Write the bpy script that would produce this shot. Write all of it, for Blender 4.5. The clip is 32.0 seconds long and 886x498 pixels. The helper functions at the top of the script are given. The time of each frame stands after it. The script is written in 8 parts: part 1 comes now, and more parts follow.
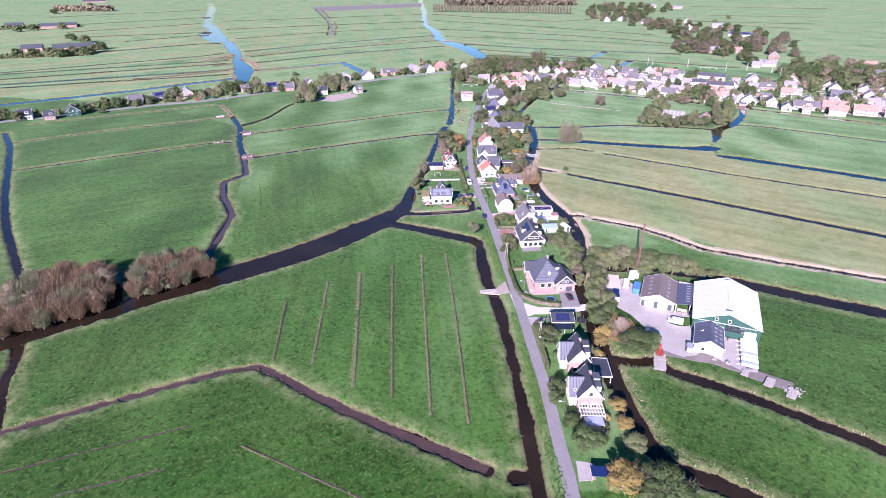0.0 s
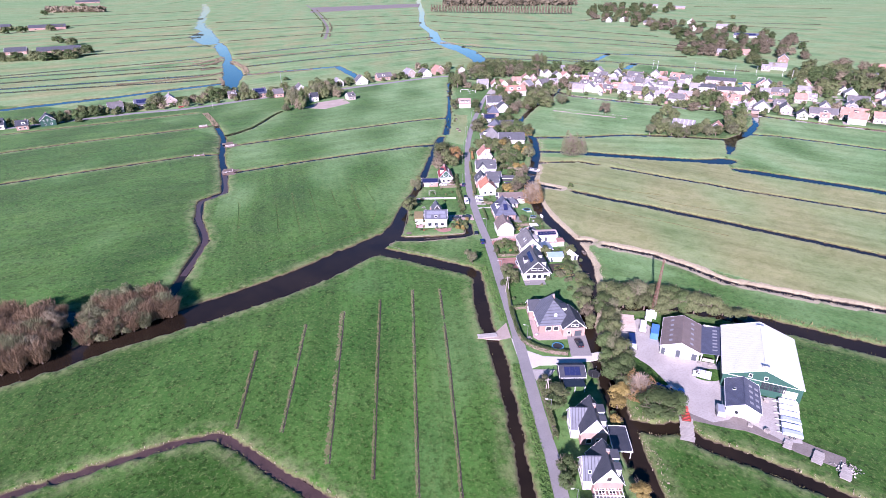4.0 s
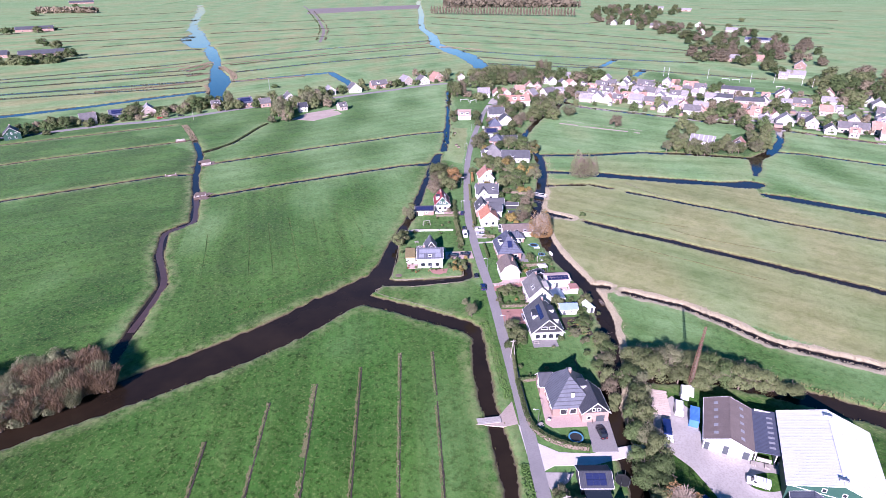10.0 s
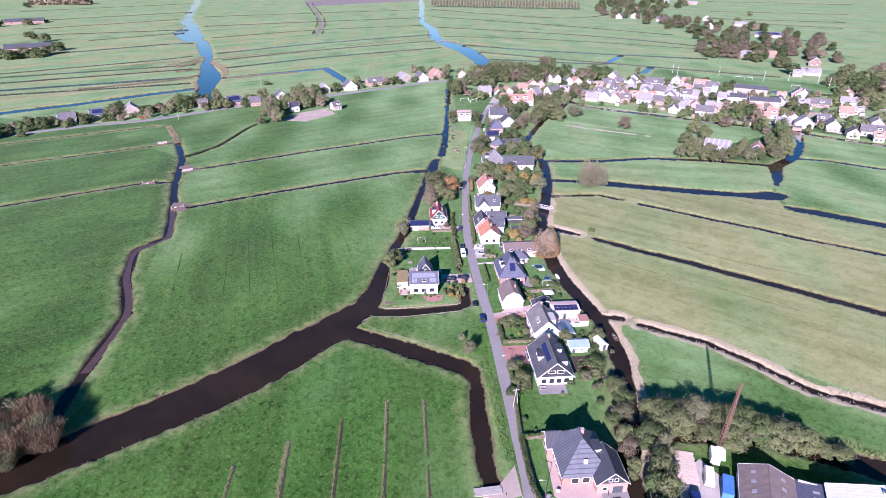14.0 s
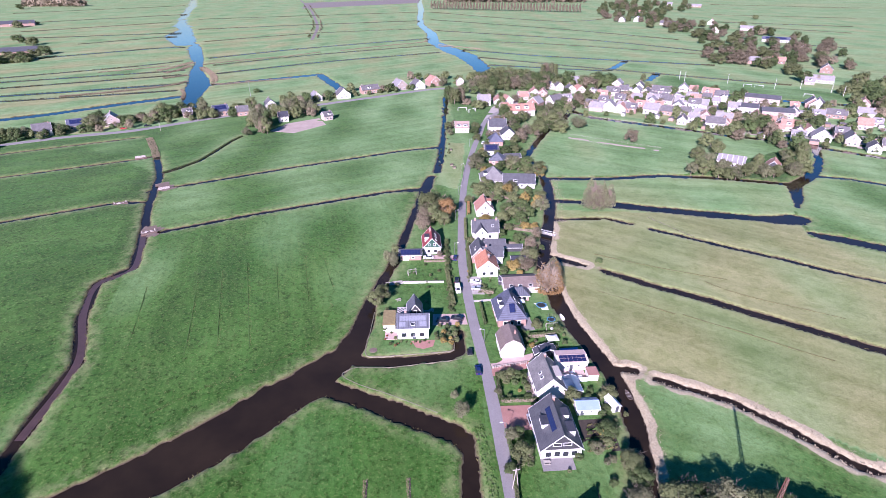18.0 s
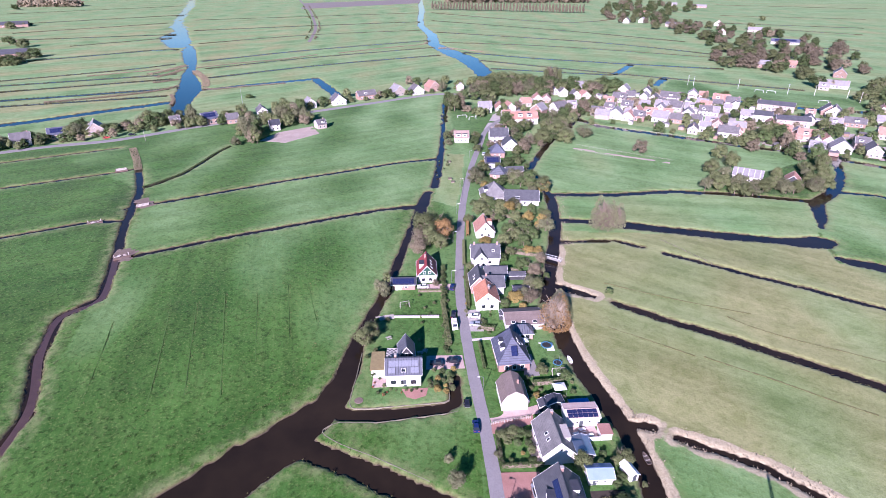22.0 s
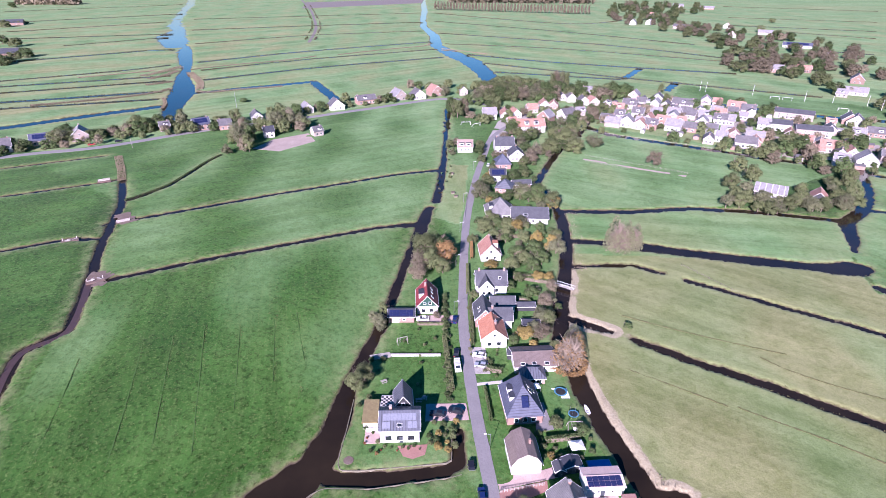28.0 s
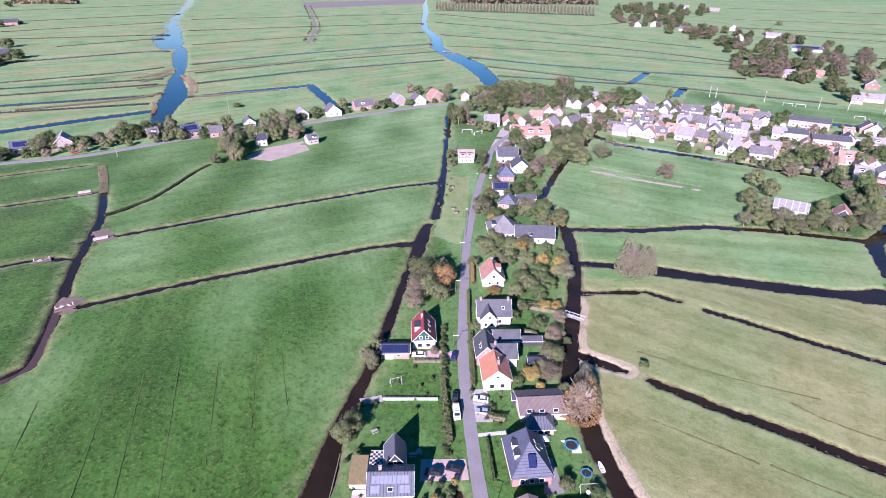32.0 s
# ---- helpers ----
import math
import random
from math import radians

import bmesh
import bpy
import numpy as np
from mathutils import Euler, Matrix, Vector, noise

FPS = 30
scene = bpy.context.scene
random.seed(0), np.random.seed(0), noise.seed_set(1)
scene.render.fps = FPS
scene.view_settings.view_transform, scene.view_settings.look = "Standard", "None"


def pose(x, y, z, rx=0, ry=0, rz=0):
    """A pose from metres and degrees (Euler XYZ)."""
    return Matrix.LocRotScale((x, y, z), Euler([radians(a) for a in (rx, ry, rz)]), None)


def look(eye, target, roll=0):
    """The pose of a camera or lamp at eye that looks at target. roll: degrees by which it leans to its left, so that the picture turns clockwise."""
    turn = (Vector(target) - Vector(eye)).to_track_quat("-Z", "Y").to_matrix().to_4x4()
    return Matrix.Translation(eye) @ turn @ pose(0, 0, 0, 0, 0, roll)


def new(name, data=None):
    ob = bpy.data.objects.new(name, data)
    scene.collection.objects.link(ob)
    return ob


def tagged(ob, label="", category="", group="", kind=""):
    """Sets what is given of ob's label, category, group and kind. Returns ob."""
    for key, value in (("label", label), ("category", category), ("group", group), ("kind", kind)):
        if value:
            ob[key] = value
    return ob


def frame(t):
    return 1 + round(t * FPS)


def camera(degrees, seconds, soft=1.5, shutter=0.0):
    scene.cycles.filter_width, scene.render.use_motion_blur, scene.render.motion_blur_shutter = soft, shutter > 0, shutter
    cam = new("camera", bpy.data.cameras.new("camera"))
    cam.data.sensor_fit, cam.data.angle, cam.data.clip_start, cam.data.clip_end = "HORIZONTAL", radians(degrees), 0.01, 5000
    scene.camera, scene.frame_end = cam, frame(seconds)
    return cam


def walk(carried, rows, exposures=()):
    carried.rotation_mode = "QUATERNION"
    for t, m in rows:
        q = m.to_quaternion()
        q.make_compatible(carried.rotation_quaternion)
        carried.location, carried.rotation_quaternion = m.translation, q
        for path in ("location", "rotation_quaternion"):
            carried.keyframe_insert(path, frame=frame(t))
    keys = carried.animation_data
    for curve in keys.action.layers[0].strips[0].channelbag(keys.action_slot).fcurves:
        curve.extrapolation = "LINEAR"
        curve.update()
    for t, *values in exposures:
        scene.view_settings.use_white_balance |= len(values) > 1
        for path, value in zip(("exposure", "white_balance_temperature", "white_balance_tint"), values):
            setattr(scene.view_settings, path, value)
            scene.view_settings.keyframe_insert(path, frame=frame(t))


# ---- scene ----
EXPOSURE, KELVIN, TINT = 1.25, 5860, 42
cam = camera(76.19, 32.0, soft=0.4)
# seconds, place, then degrees of yaw, pitch and roll
ROWS = [
    (0.0, -0.00, -0.02, 113.64, 0.00, -26.93, -0.32),
    (0.5, 0.28, 3.78, 113.70, 0.01, -26.95, -0.33),
    (1.0, 0.58, 7.59, 113.77, -0.00, -26.95, -0.35),
    (1.5, 0.88, 11.38, 113.82, -0.03, -26.94, -0.36),
    (2.0, 1.19, 15.10, 113.86, -0.03, -26.97, -0.36),
    (2.5, 1.49, 18.71, 113.89, -0.03, -27.00, -0.37),
    (3.0, 1.80, 22.21, 113.92, -0.03, -26.98, -0.39),
    (3.5, 2.12, 25.66, 113.94, -0.05, -26.99, -0.41),
    (5.5, 3.81, 38.82, 113.98, -0.03, -26.91, -0.40),
    (6.0, 3.99, 42.13, 113.96, -0.02, -26.91, -0.41),
    (7.0, 4.10, 48.77, 113.92, 0.01, -26.90, -0.44),
    (7.5, 4.23, 52.10, 113.95, -0.01, -26.91, -0.41),
    (8.0, 4.37, 55.44, 114.01, -0.01, -26.89, -0.38),
    (8.5, 4.49, 58.74, 114.07, -0.01, -26.92, -0.34),
    (9.0, 4.62, 62.03, 114.13, -0.00, -26.93, -0.31),
    (9.5, 4.78, 65.27, 114.18, -0.00, -26.94, -0.28),
    (10.0, 4.95, 68.50, 114.22, -0.00, -26.94, -0.27),
    (10.5, 5.14, 71.74, 114.25, 0.01, -26.98, -0.26),
    (11.0, 5.35, 74.98, 114.25, 0.02, -27.11, -0.24),
    (11.5, 5.60, 78.22, 114.24, 0.04, -27.24, -0.22),
    (12.0, 5.88, 81.46, 114.23, 0.05, -27.37, -0.20),
    (12.5, 6.17, 84.69, 114.20, 0.07, -27.52, -0.19),
    (13.0, 6.46, 87.94, 114.19, 0.08, -27.59, -0.18),
    (14.5, 7.47, 97.58, 114.32, 0.14, -27.67, -0.12),
    (16.5, 9.02, 110.59, 114.83, 0.17, -27.55, -0.05),
    (17.0, 9.36, 113.95, 114.94, 0.16, -27.55, -0.04),
    (17.5, 9.70, 117.34, 115.05, 0.15, -27.56, -0.04),
    (18.0, 10.03, 120.73, 115.15, 0.14, -27.56, -0.03),
    (18.5, 10.35, 124.06, 115.26, 0.15, -27.57, -0.03),
    (19.0, 10.69, 127.27, 115.38, 0.14, -27.58, -0.03),
    (19.5, 11.00, 130.31, 115.50, 0.16, -27.58, -0.05),
    (20.0, 11.31, 133.23, 115.61, 0.18, -27.60, -0.05),
    (20.5, 11.58, 136.02, 115.73, 0.22, -27.62, -0.05),
    (21.0, 11.83, 138.72, 115.84, 0.26, -27.60, -0.04),
    (21.5, 12.04, 141.29, 115.92, 0.29, -27.64, -0.04),
    (22.0, 12.19, 143.75, 115.99, 0.33, -27.62, -0.03),
    (22.5, 12.28, 146.08, 116.03, 0.37, -27.63, -0.01),
    (23.0, 12.32, 148.30, 116.06, 0.40, -27.64, 0.01),
    (25.5, 11.83, 157.19, 115.94, 0.54, -27.73, 0.21),
    (27.5, 11.65, 164.33, 115.80, 0.50, -27.70, 0.29),
    (28.0, 11.72, 166.36, 115.79, 0.48, -27.67, 0.28),
    (28.5, 11.78, 168.45, 115.79, 0.51, -27.68, 0.29),
    (29.0, 11.84, 170.65, 115.80, 0.52, -27.69, 0.31),
    (29.5, 11.90, 172.99, 115.81, 0.53, -27.72, 0.33),
    (30.0, 11.96, 175.47, 115.84, 0.55, -27.70, 0.36),
    (30.5, 12.04, 178.07, 115.89, 0.54, -27.72, 0.38),
    (31.0, 12.10, 180.79, 115.95, 0.56, -27.70, 0.40),
    (31.5, 12.19, 183.58, 116.04, 0.57, -27.71, 0.43),
    (32.0, 12.32, 186.41, 116.15, 0.59, -27.69, 0.48),
]
walk(cam, [(t, pose(x, y, z, 0, 0, yaw) @ pose(0, 0, 0, 90 + pitch) @ pose(0, 0, 0, 0, 0, roll)) for t, x, y, z, yaw, pitch, roll in ROWS],
     exposures=[(0.0, EXPOSURE + 0.05, KELVIN, TINT), (12.0, EXPOSURE, KELVIN, TINT), (20.0, EXPOSURE - 0.04, KELVIN, TINT), (32.0, EXPOSURE - 0.02, KELVIN, TINT)])

# ---- light ----
world = bpy.data.worlds.new("sky")
scene.world = world
world.use_nodes = True
SUN_EL, SUN_AZ = 26.0, 198.5          # elevation; compass azimuth (clockwise from +y)
sky = world.node_tree.nodes.new("ShaderNodeTexSky")
sky.sky_type, sky.sun_disc = "NISHITA", False
sky.sun_elevation, sky.sun_rotation = radians(SUN_EL), radians(SUN_AZ)
sky.air_density, sky.dust_density, sky.ozone_density = 1.3, 0.08, 4.0
bg = world.node_tree.nodes["Background"]
bg.inputs["Strength"].default_value = 0.048
deep = world.node_tree.nodes.new("ShaderNodeHueSaturation")
deep.inputs["Saturation"].default_value = 1.6
world.node_tree.links.new(sky.outputs["Color"], deep.inputs["Color"])
world.node_tree.links.new(deep.outputs["Color"], bg.inputs["Color"])
lamp = bpy.data.lights.new("sun", "SUN")
lamp.energy, lamp.angle, lamp.color = 5.3, radians(0.5), (1.0, 0.965, 0.935)
sun = new("sun", lamp)
az, el = radians(SUN_AZ), radians(SUN_EL)
sun_from = Vector((math.sin(az) * math.cos(el), math.cos(az) * math.cos(el), math.sin(el)))
sun.matrix_world = look(sun_from * 100 + Vector((0, 0, 50)), (0, 0, 50))


# ---- materials ----
def nodes_of(name):
    m = bpy.data.materials.new(name)
    m.use_nodes = True
    nt = m.node_tree
    return m, nt, nt.nodes["Principled BSDF"]


def node(nt, kind, **values):
    n = nt.nodes.new(kind)
    for key, v in values.items():
        n.inputs[key.replace("_", " ")].default_value = v
    return n


def mix(nt, a, b, fac, blend="MIX"):
    n = nt.nodes.new("ShaderNodeMix")
    n.data_type, n.blend_type = "RGBA", blend
    for slot, v in ((0, fac), (6, a), (7, b)):
        if hasattr(v, "is_linked"):
            nt.links.new(v, n.inputs[slot])
        else:
            n.inputs[slot].default_value = (*v, 1) if isinstance(v, tuple) and len(v) == 3 else v
    return n.outputs[2]


def ramp(nt, fac, lo, hi):
    n = nt.nodes.new("ShaderNodeMapRange")
    nt.links.new(fac, n.inputs[0])
    n.inputs[1].default_value, n.inputs[2].default_value = lo, hi
    n.clamp = True
    return n.outputs[0]


def coords(nt, scale=(1, 1, 1), turn=0.0, kind="Object", lean=0.0):
    tc = nt.nodes.new("ShaderNodeTexCoord")
    mp = nt.nodes.new("ShaderNodeMapping")
    mp.inputs["Scale"].default_value = scale
    mp.inputs["Rotation"].default_value = (lean, lean * 0.7, radians(turn))
    nt.links.new(tc.outputs[kind], mp.inputs["Vector"])
    return mp.outputs[0]


def noise_of(nt, vec, scale, detail=4.0, rough=0.6, warp=0.0):
    n = node(nt, "ShaderNodeTexNoise", Scale=scale, Detail=detail, Roughness=rough, Distortion=warp)
    nt.links.new(vec, n.inputs["Vector"])
    return n.outputs["Fac"]


def bump_of(nt, bsdf, height, strength, distance):
    b = node(nt, "ShaderNodeBump", Strength=strength, Distance=distance)
    nt.links.new(height, b.inputs["Height"])
    nt.links.new(b.outputs[0], bsdf.inputs["Normal"])


def plain(name, a, b, rough=0.8, big=0.4, small=6.0, metal=0.0, bump=0.0, rnd=0.0, spec=0.5):
    """Two tones in large patches, with fine grain, and a shade that varies from thing to thing."""
    m, nt, bsdf = nodes_of(name)
    v = coords(nt)
    c = mix(nt, a, b, ramp(nt, noise_of(nt, v, big), 0.3, 0.7))
    fine = noise_of(nt, v, small, 5.0)
    c = mix(nt, c, tuple(x * 0.72 for x in a), ramp(nt, fine, 0.45, 0.85))
    if rnd:
        oi = nt.nodes.new("ShaderNodeObjectInfo")
        hsv = nt.nodes.new("ShaderNodeHueSaturation")
        mr = nt.nodes.new("ShaderNodeMapRange")
        nt.links.new(oi.outputs["Random"], mr.inputs[0])
        mr.inputs[3].default_value, mr.inputs[4].default_value = 1 - rnd, 1 + rnd
        nt.links.new(mr.outputs[0], hsv.inputs["Value"])
        nt.links.new(c, hsv.inputs["Color"])
        c = hsv.outputs[0]
    nt.links.new(c, bsdf.inputs["Base Color"])
    bsdf.inputs["Roughness"].default_value, bsdf.inputs["Metallic"].default_value = rough, metal
    bsdf.inputs["Specular IOR Level"].default_value = spec
    if bump:
        bump_of(nt, bsdf, fine, bump, 0.03)
    return m


def ridged(name, a, b, pitch, rough=0.6, metal=0.0, depth=0.5, axis="Y", spec=0.5):
    """Courses of tiles or seams of sheet metal: dark joints at a regular pitch, weathered in patches."""
    m, nt, bsdf = nodes_of(name)
    v = coords(nt)
    w = nt.nodes.new("ShaderNodeTexWave")
    w.wave_type, w.bands_direction, w.wave_profile = "BANDS", axis, "SAW"
    w.inputs["Scale"].default_value = 0.314 / pitch
    w.inputs["Distortion"].default_value = 0.0
    nt.links.new(v, w.inputs["Vector"])
    c = mix(nt, a, b, ramp(nt, noise_of(nt, v, 0.5), 0.3, 0.75))
    c = mix(nt, c, tuple(x * 0.6 for x in a), ramp(nt, noise_of(nt, v, 5.0), 0.5, 0.9))
    joint = ramp(nt, w.outputs["Fac"], 0.72, 1.0)
    c = mix(nt, c, tuple(x * (1 - depth) for x in a), joint)
    nt.links.new(c, bsdf.inputs["Base Color"])
    bsdf.inputs["Roughness"].default_value, bsdf.inputs["Metallic"].default_value = rough, metal
    bsdf.inputs["Specular IOR Level"].default_value = spec
    bump_of(nt, bsdf, joint, 0.5, 0.05)
    return m


def attribute(nt, name, out="Fac"):
    n = nt.nodes.new("ShaderNodeAttribute")
    n.attribute_name = name
    return n.outputs[out]


def grass_material():
    m, nt, bsdf = nodes_of("pasture")
    v = coords(nt, turn=33.0, lean=0.65)
    patch = ramp(nt, noise_of(nt, v, 0.025, 4.0), 0.35, 0.65)
    deep = mix(nt, (0.022, 0.082, 0.01), (0.038, 0.107, 0.015), patch)
    lush = mix(nt, (0.041, 0.134, 0.02), (0.07, 0.17, 0.032), patch)
    dry = mix(nt, (0.262, 0.268, 0.118), (0.32, 0.315, 0.15), patch)
    c = mix(nt, deep, lush, ramp(nt, attribute(nt, "tint"), 0.0, 0.3))
    # pale green that also carries haze over the farther fields
    fresh_hazed = mix(nt, (0.16, 0.292, 0.11), (0.215, 0.34, 0.15), patch)
    c = mix(nt, c, fresh_hazed, ramp(nt, attribute(nt, "tint"), 0.3, 0.6))
    c = mix(nt, c, dry, ramp(nt, attribute(nt, "tint"), 0.6, 1.0))
    # rows left by mowing and grazing, along each parcel
    rows = attribute(nt, "rows", "Vector")
    wide = noise_of(nt, rows, 0.5, 5.0, 0.7)
    c = mix(nt, c, mix(nt, c, (0.25, 0.3, 0.11), 0.2), ramp(nt, wide, 0.5, 0.8))
    thin = noise_of(nt, rows, 1.7, 3.0, 0.6)
    c = mix(nt, c, (0.87, 0.89, 0.85), ramp(nt, thin, 0.5, 0.76), "MULTIPLY")
    band = noise_of(nt, rows, 0.11, 3.0, 0.6)
    c = mix(nt, c, (0.78, 0.8, 0.74), ramp(nt, band, 0.42, 0.62), "MULTIPLY")
    clump = noise_of(nt, v, 0.16, 6.0, 0.7, 0.6)
    c = mix(nt, c, (0.76, 0.81, 0.7), ramp(nt, clump, 0.44, 0.64), "MULTIPLY")
    tuft = noise_of(nt, v, 0.6, 5.0, 0.7, 0.2)
    less = nt.nodes.new("ShaderNodeMath")
    less.operation = "MULTIPLY"
    nt.links.new(ramp(nt, tuft, 0.49, 0.64), less.inputs[0])
    # short dry turf is smoother than lush grass
    smooth = nt.nodes.new("ShaderNodeMapRange")
    nt.links.new(attribute(nt, "tint"), smooth.inputs[0])
    smooth.inputs[1].default_value, smooth.inputs[2].default_value = 0.25, 0.6
    smooth.inputs[3].default_value, smooth.inputs[4].default_value = 1.0, 0.25
    nt.links.new(smooth.outputs[0], less.inputs[1])
    c = mix(nt, c, (0.4, 0.43, 0.33), less.outputs[0], "MULTIPLY")
    fleck = nt.nodes.new("ShaderNodeMath")
    fleck.operation = "MULTIPLY"
    nt.links.new(ramp(nt, noise_of(nt, v, 1.3, 6.0, 0.78, 0.2), 0.53, 0.66), fleck.inputs[0])
    nt.links.new(smooth.outputs[0], fleck.inputs[1])
    c = mix(nt, c, mix(nt, c, (0.3, 0.36, 0.12), 0.42), fleck.outputs[0])
    c = mix(nt, c, (0.68, 0.72, 0.6), ramp(nt, noise_of(nt, v, 2.6, 3.0, 0.7, 0.1), 0.42, 0.72), "MULTIPLY")
    # paler, rougher grass within a few metres of the water
    rim = mix(nt, (0.27, 0.28, 0.13), c, ramp(nt, noise_of(nt, v, 0.25, 5.0, 0.75), 0.4, 0.6))
    c = mix(nt, c, mix(nt, c, rim, 0.55), ramp(nt, attribute(nt, "edge"), 6.0, 0.8))
    # dry growth along the banks; dark mud at the water's edge also paints bank shade
    wide_reed = nt.nodes.new("ShaderNodeMath")
    wide_reed.operation = "SUBTRACT"
    nt.links.new(attribute(nt, "edge"), wide_reed.inputs[0])
    nt.links.new(attribute(nt, "bank"), wide_reed.inputs[1])
    grain = ramp(nt, noise_of(nt, v, 1.6, 6.0, 0.8), 0.35, 0.65)
    dead = mix(nt, mix(nt, (0.075, 0.08, 0.03), (0.165, 0.15, 0.075), grain), mix(nt, (0.28, 0.235, 0.145), (0.45, 0.39, 0.27), grain), ramp(nt, wide_reed.outputs[0], 0.2, 1.6))
    edge = nt.nodes.new("ShaderNodeMath")
    edge.operation = "MULTIPLY_ADD"
    nt.links.new(noise_of(nt, v, 0.6, 5.0, 0.75), edge.inputs[0])
    edge.inputs[1].default_value = -1.5
    nt.links.new(attribute(nt, "bank"), edge.inputs[2])
    c = mix(nt, dead, c, ramp(nt, edge.outputs[0], -0.5, 0.35))
    mud = mix(nt, (0.05, 0.036, 0.028), (0.085, 0.062, 0.045), noise_of(nt, v, 1.3))
    c = mix(nt, mud, c, ramp(nt, attribute(nt, "edge"), 0.05, 0.4))
    nt.links.new(c, bsdf.inputs["Base Color"])
    bsdf.inputs["Roughness"].default_value = 0.95
    bsdf.inputs["Specular IOR Level"].default_value = 0.06
    bsdf.inputs["Sheen Weight"].default_value = 0.05
    bsdf.inputs["Sheen Roughness"].default_value = 0.5
    bsdf.inputs["Sheen Tint"].default_value = (0.85, 0.95, 0.9, 1)
    rough = nt.nodes.new("ShaderNodeMath")
    rough.operation = "MULTIPLY_ADD"
    nt.links.new(wide, rough.inputs[0])
    rough.inputs[1].default_value = 0.25
    nt.links.new(tuft, rough.inputs[2])
    bump_of(nt, bsdf, rough.outputs[0], 0.5, 0.35)
    return m


def water_material():
    m, nt, bsdf = nodes_of("canal_water")
    v = coords(nt)
    c = mix(nt, (0.014, 0.01, 0.007), (0.026, 0.018, 0.011), ramp(nt, noise_of(nt, v, 0.05), 0.35, 0.7))
    nt.links.new(c, bsdf.inputs["Base Color"])
    bsdf.inputs["Roughness"].default_value = 0.03
    bsdf.inputs["Specular IOR Level"].default_value = 0.0
    bump_of(nt, bsdf, noise_of(nt, v, 0.9, 3.0), 0.25, 0.08)
    # a gloss that grows fast towards grazing angles
    gloss = nt.nodes.new("ShaderNodeBsdfGlossy")
    gloss.inputs["Roughness"].default_value = 0.03
    ripple = nt.nodes.new("ShaderNodeBump")
    ripple.inputs["Strength"].default_value, ripple.inputs["Distance"].default_value = 0.25, 0.08
    nt.links.new(noise_of(nt, v, 0.9, 3.0), ripple.inputs["Height"])
    nt.links.new(ripple.outputs[0], gloss.inputs["Normal"])
    fres = nt.nodes.new("ShaderNodeFresnel")
    fres.inputs["IOR"].default_value = 1.33
    steep = nt.nodes.new("ShaderNodeMath")
    steep.operation = "POWER"
    steep.inputs[1].default_value = 1.35
    nt.links.new(fres.outputs[0], steep.inputs[0])
    gain = nt.nodes.new("ShaderNodeMath")
    gain.operation, gain.use_clamp = "MULTIPLY_ADD", True
    gain.inputs[1].default_value, gain.inputs[2].default_value = 2.7, 0.0
    nt.links.new(steep.outputs[0], gain.inputs[0])
    both = nt.nodes.new("ShaderNodeMixShader")
    nt.links.new(gain.outputs[0], both.inputs[0])
    nt.links.new(bsdf.outputs[0], both.inputs[1])
    nt.links.new(gloss.outputs[0], both.inputs[2])
    nt.links.new(both.outputs[0], nt.nodes["Material Output"].inputs["Surface"])
    return m


def glass_material():
    m, nt, bsdf = nodes_of("window_glass")
    bsdf.inputs["Base Color"].default_value = (0.02, 0.025, 0.03, 1)
    bsdf.inputs["Roughness"].default_value = 0.06
    bsdf.inputs["Specular IOR Level"].default_value = 0.8
    return m


def leaf_material(name, a, b):
    m, nt, bsdf = nodes_of(name)
    geo = nt.nodes.new("ShaderNodeNewGeometry")
    oi = nt.nodes.new("ShaderNodeObjectInfo")
    spread = nt.nodes.new("ShaderNodeMapRange")
    nt.links.new(geo.outputs["Random Per Island"], spread.inputs[0])
    spread.inputs[3].default_value, spread.inputs[4].default_value = 0.22, 0.78
    c = mix(nt, a, b, spread.outputs[0])
    hsv = nt.nodes.new("ShaderNodeHueSaturation")
    mr = nt.nodes.new("ShaderNodeMapRange")
    nt.links.new(oi.outputs["Random"], mr.inputs[0])
    mr.inputs[3].default_value, mr.inputs[4].default_value = 0.75, 1.25
    nt.links.new(mr.outputs[0], hsv.inputs["Value"])
    nt.links.new(c, hsv.inputs["Color"])
    nt.links.new(hsv.outputs[0], bsdf.inputs["Base Color"])
    bsdf.inputs["Roughness"].default_value = 0.75
    bsdf.inputs["Specular IOR Level"].default_value = 0.2
    # light shines through the leaves
    thru = nt.nodes.new("ShaderNodeBsdfTranslucent")
    nt.links.new(hsv.outputs[0], thru.inputs["Color"])
    both = nt.nodes.new("ShaderNodeMixShader")
    both.inputs[0].default_value = 0.35
    nt.links.new(bsdf.outputs[0], both.inputs[1])
    nt.links.new(thru.outputs[0], both.inputs[2])
    nt.links.new(both.outputs[0], nt.nodes["Material Output"].inputs["Surface"])
    return m


GRASS, WATER, GLASS = grass_material(), water_material(), glass_material()
ASPHALT = plain("asphalt", (0.205, 0.192, 0.19), (0.25, 0.232, 0.228), 0.9, 0.15, 3.0, bump=0.2)
CONCRETE = plain("concrete", (0.33, 0.3, 0.275), (0.42, 0.385, 0.355), 0.9, 0.12, 2.0, bump=0.2)
WALL_WHITE = plain("white_render", (0.56, 0.53, 0.505), (0.64, 0.61, 0.58), 0.85, 0.5, 3.0, rnd=0.1)
WALL_BRICK = plain("pale_brick", (0.3, 0.185, 0.15), (0.37, 0.24, 0.2), 0.9, 0.6, 8.0, rnd=0.15)
WALL_GREEN = plain("green_boards", (0.012, 0.06, 0.042), (0.02, 0.08, 0.056), 0.7)
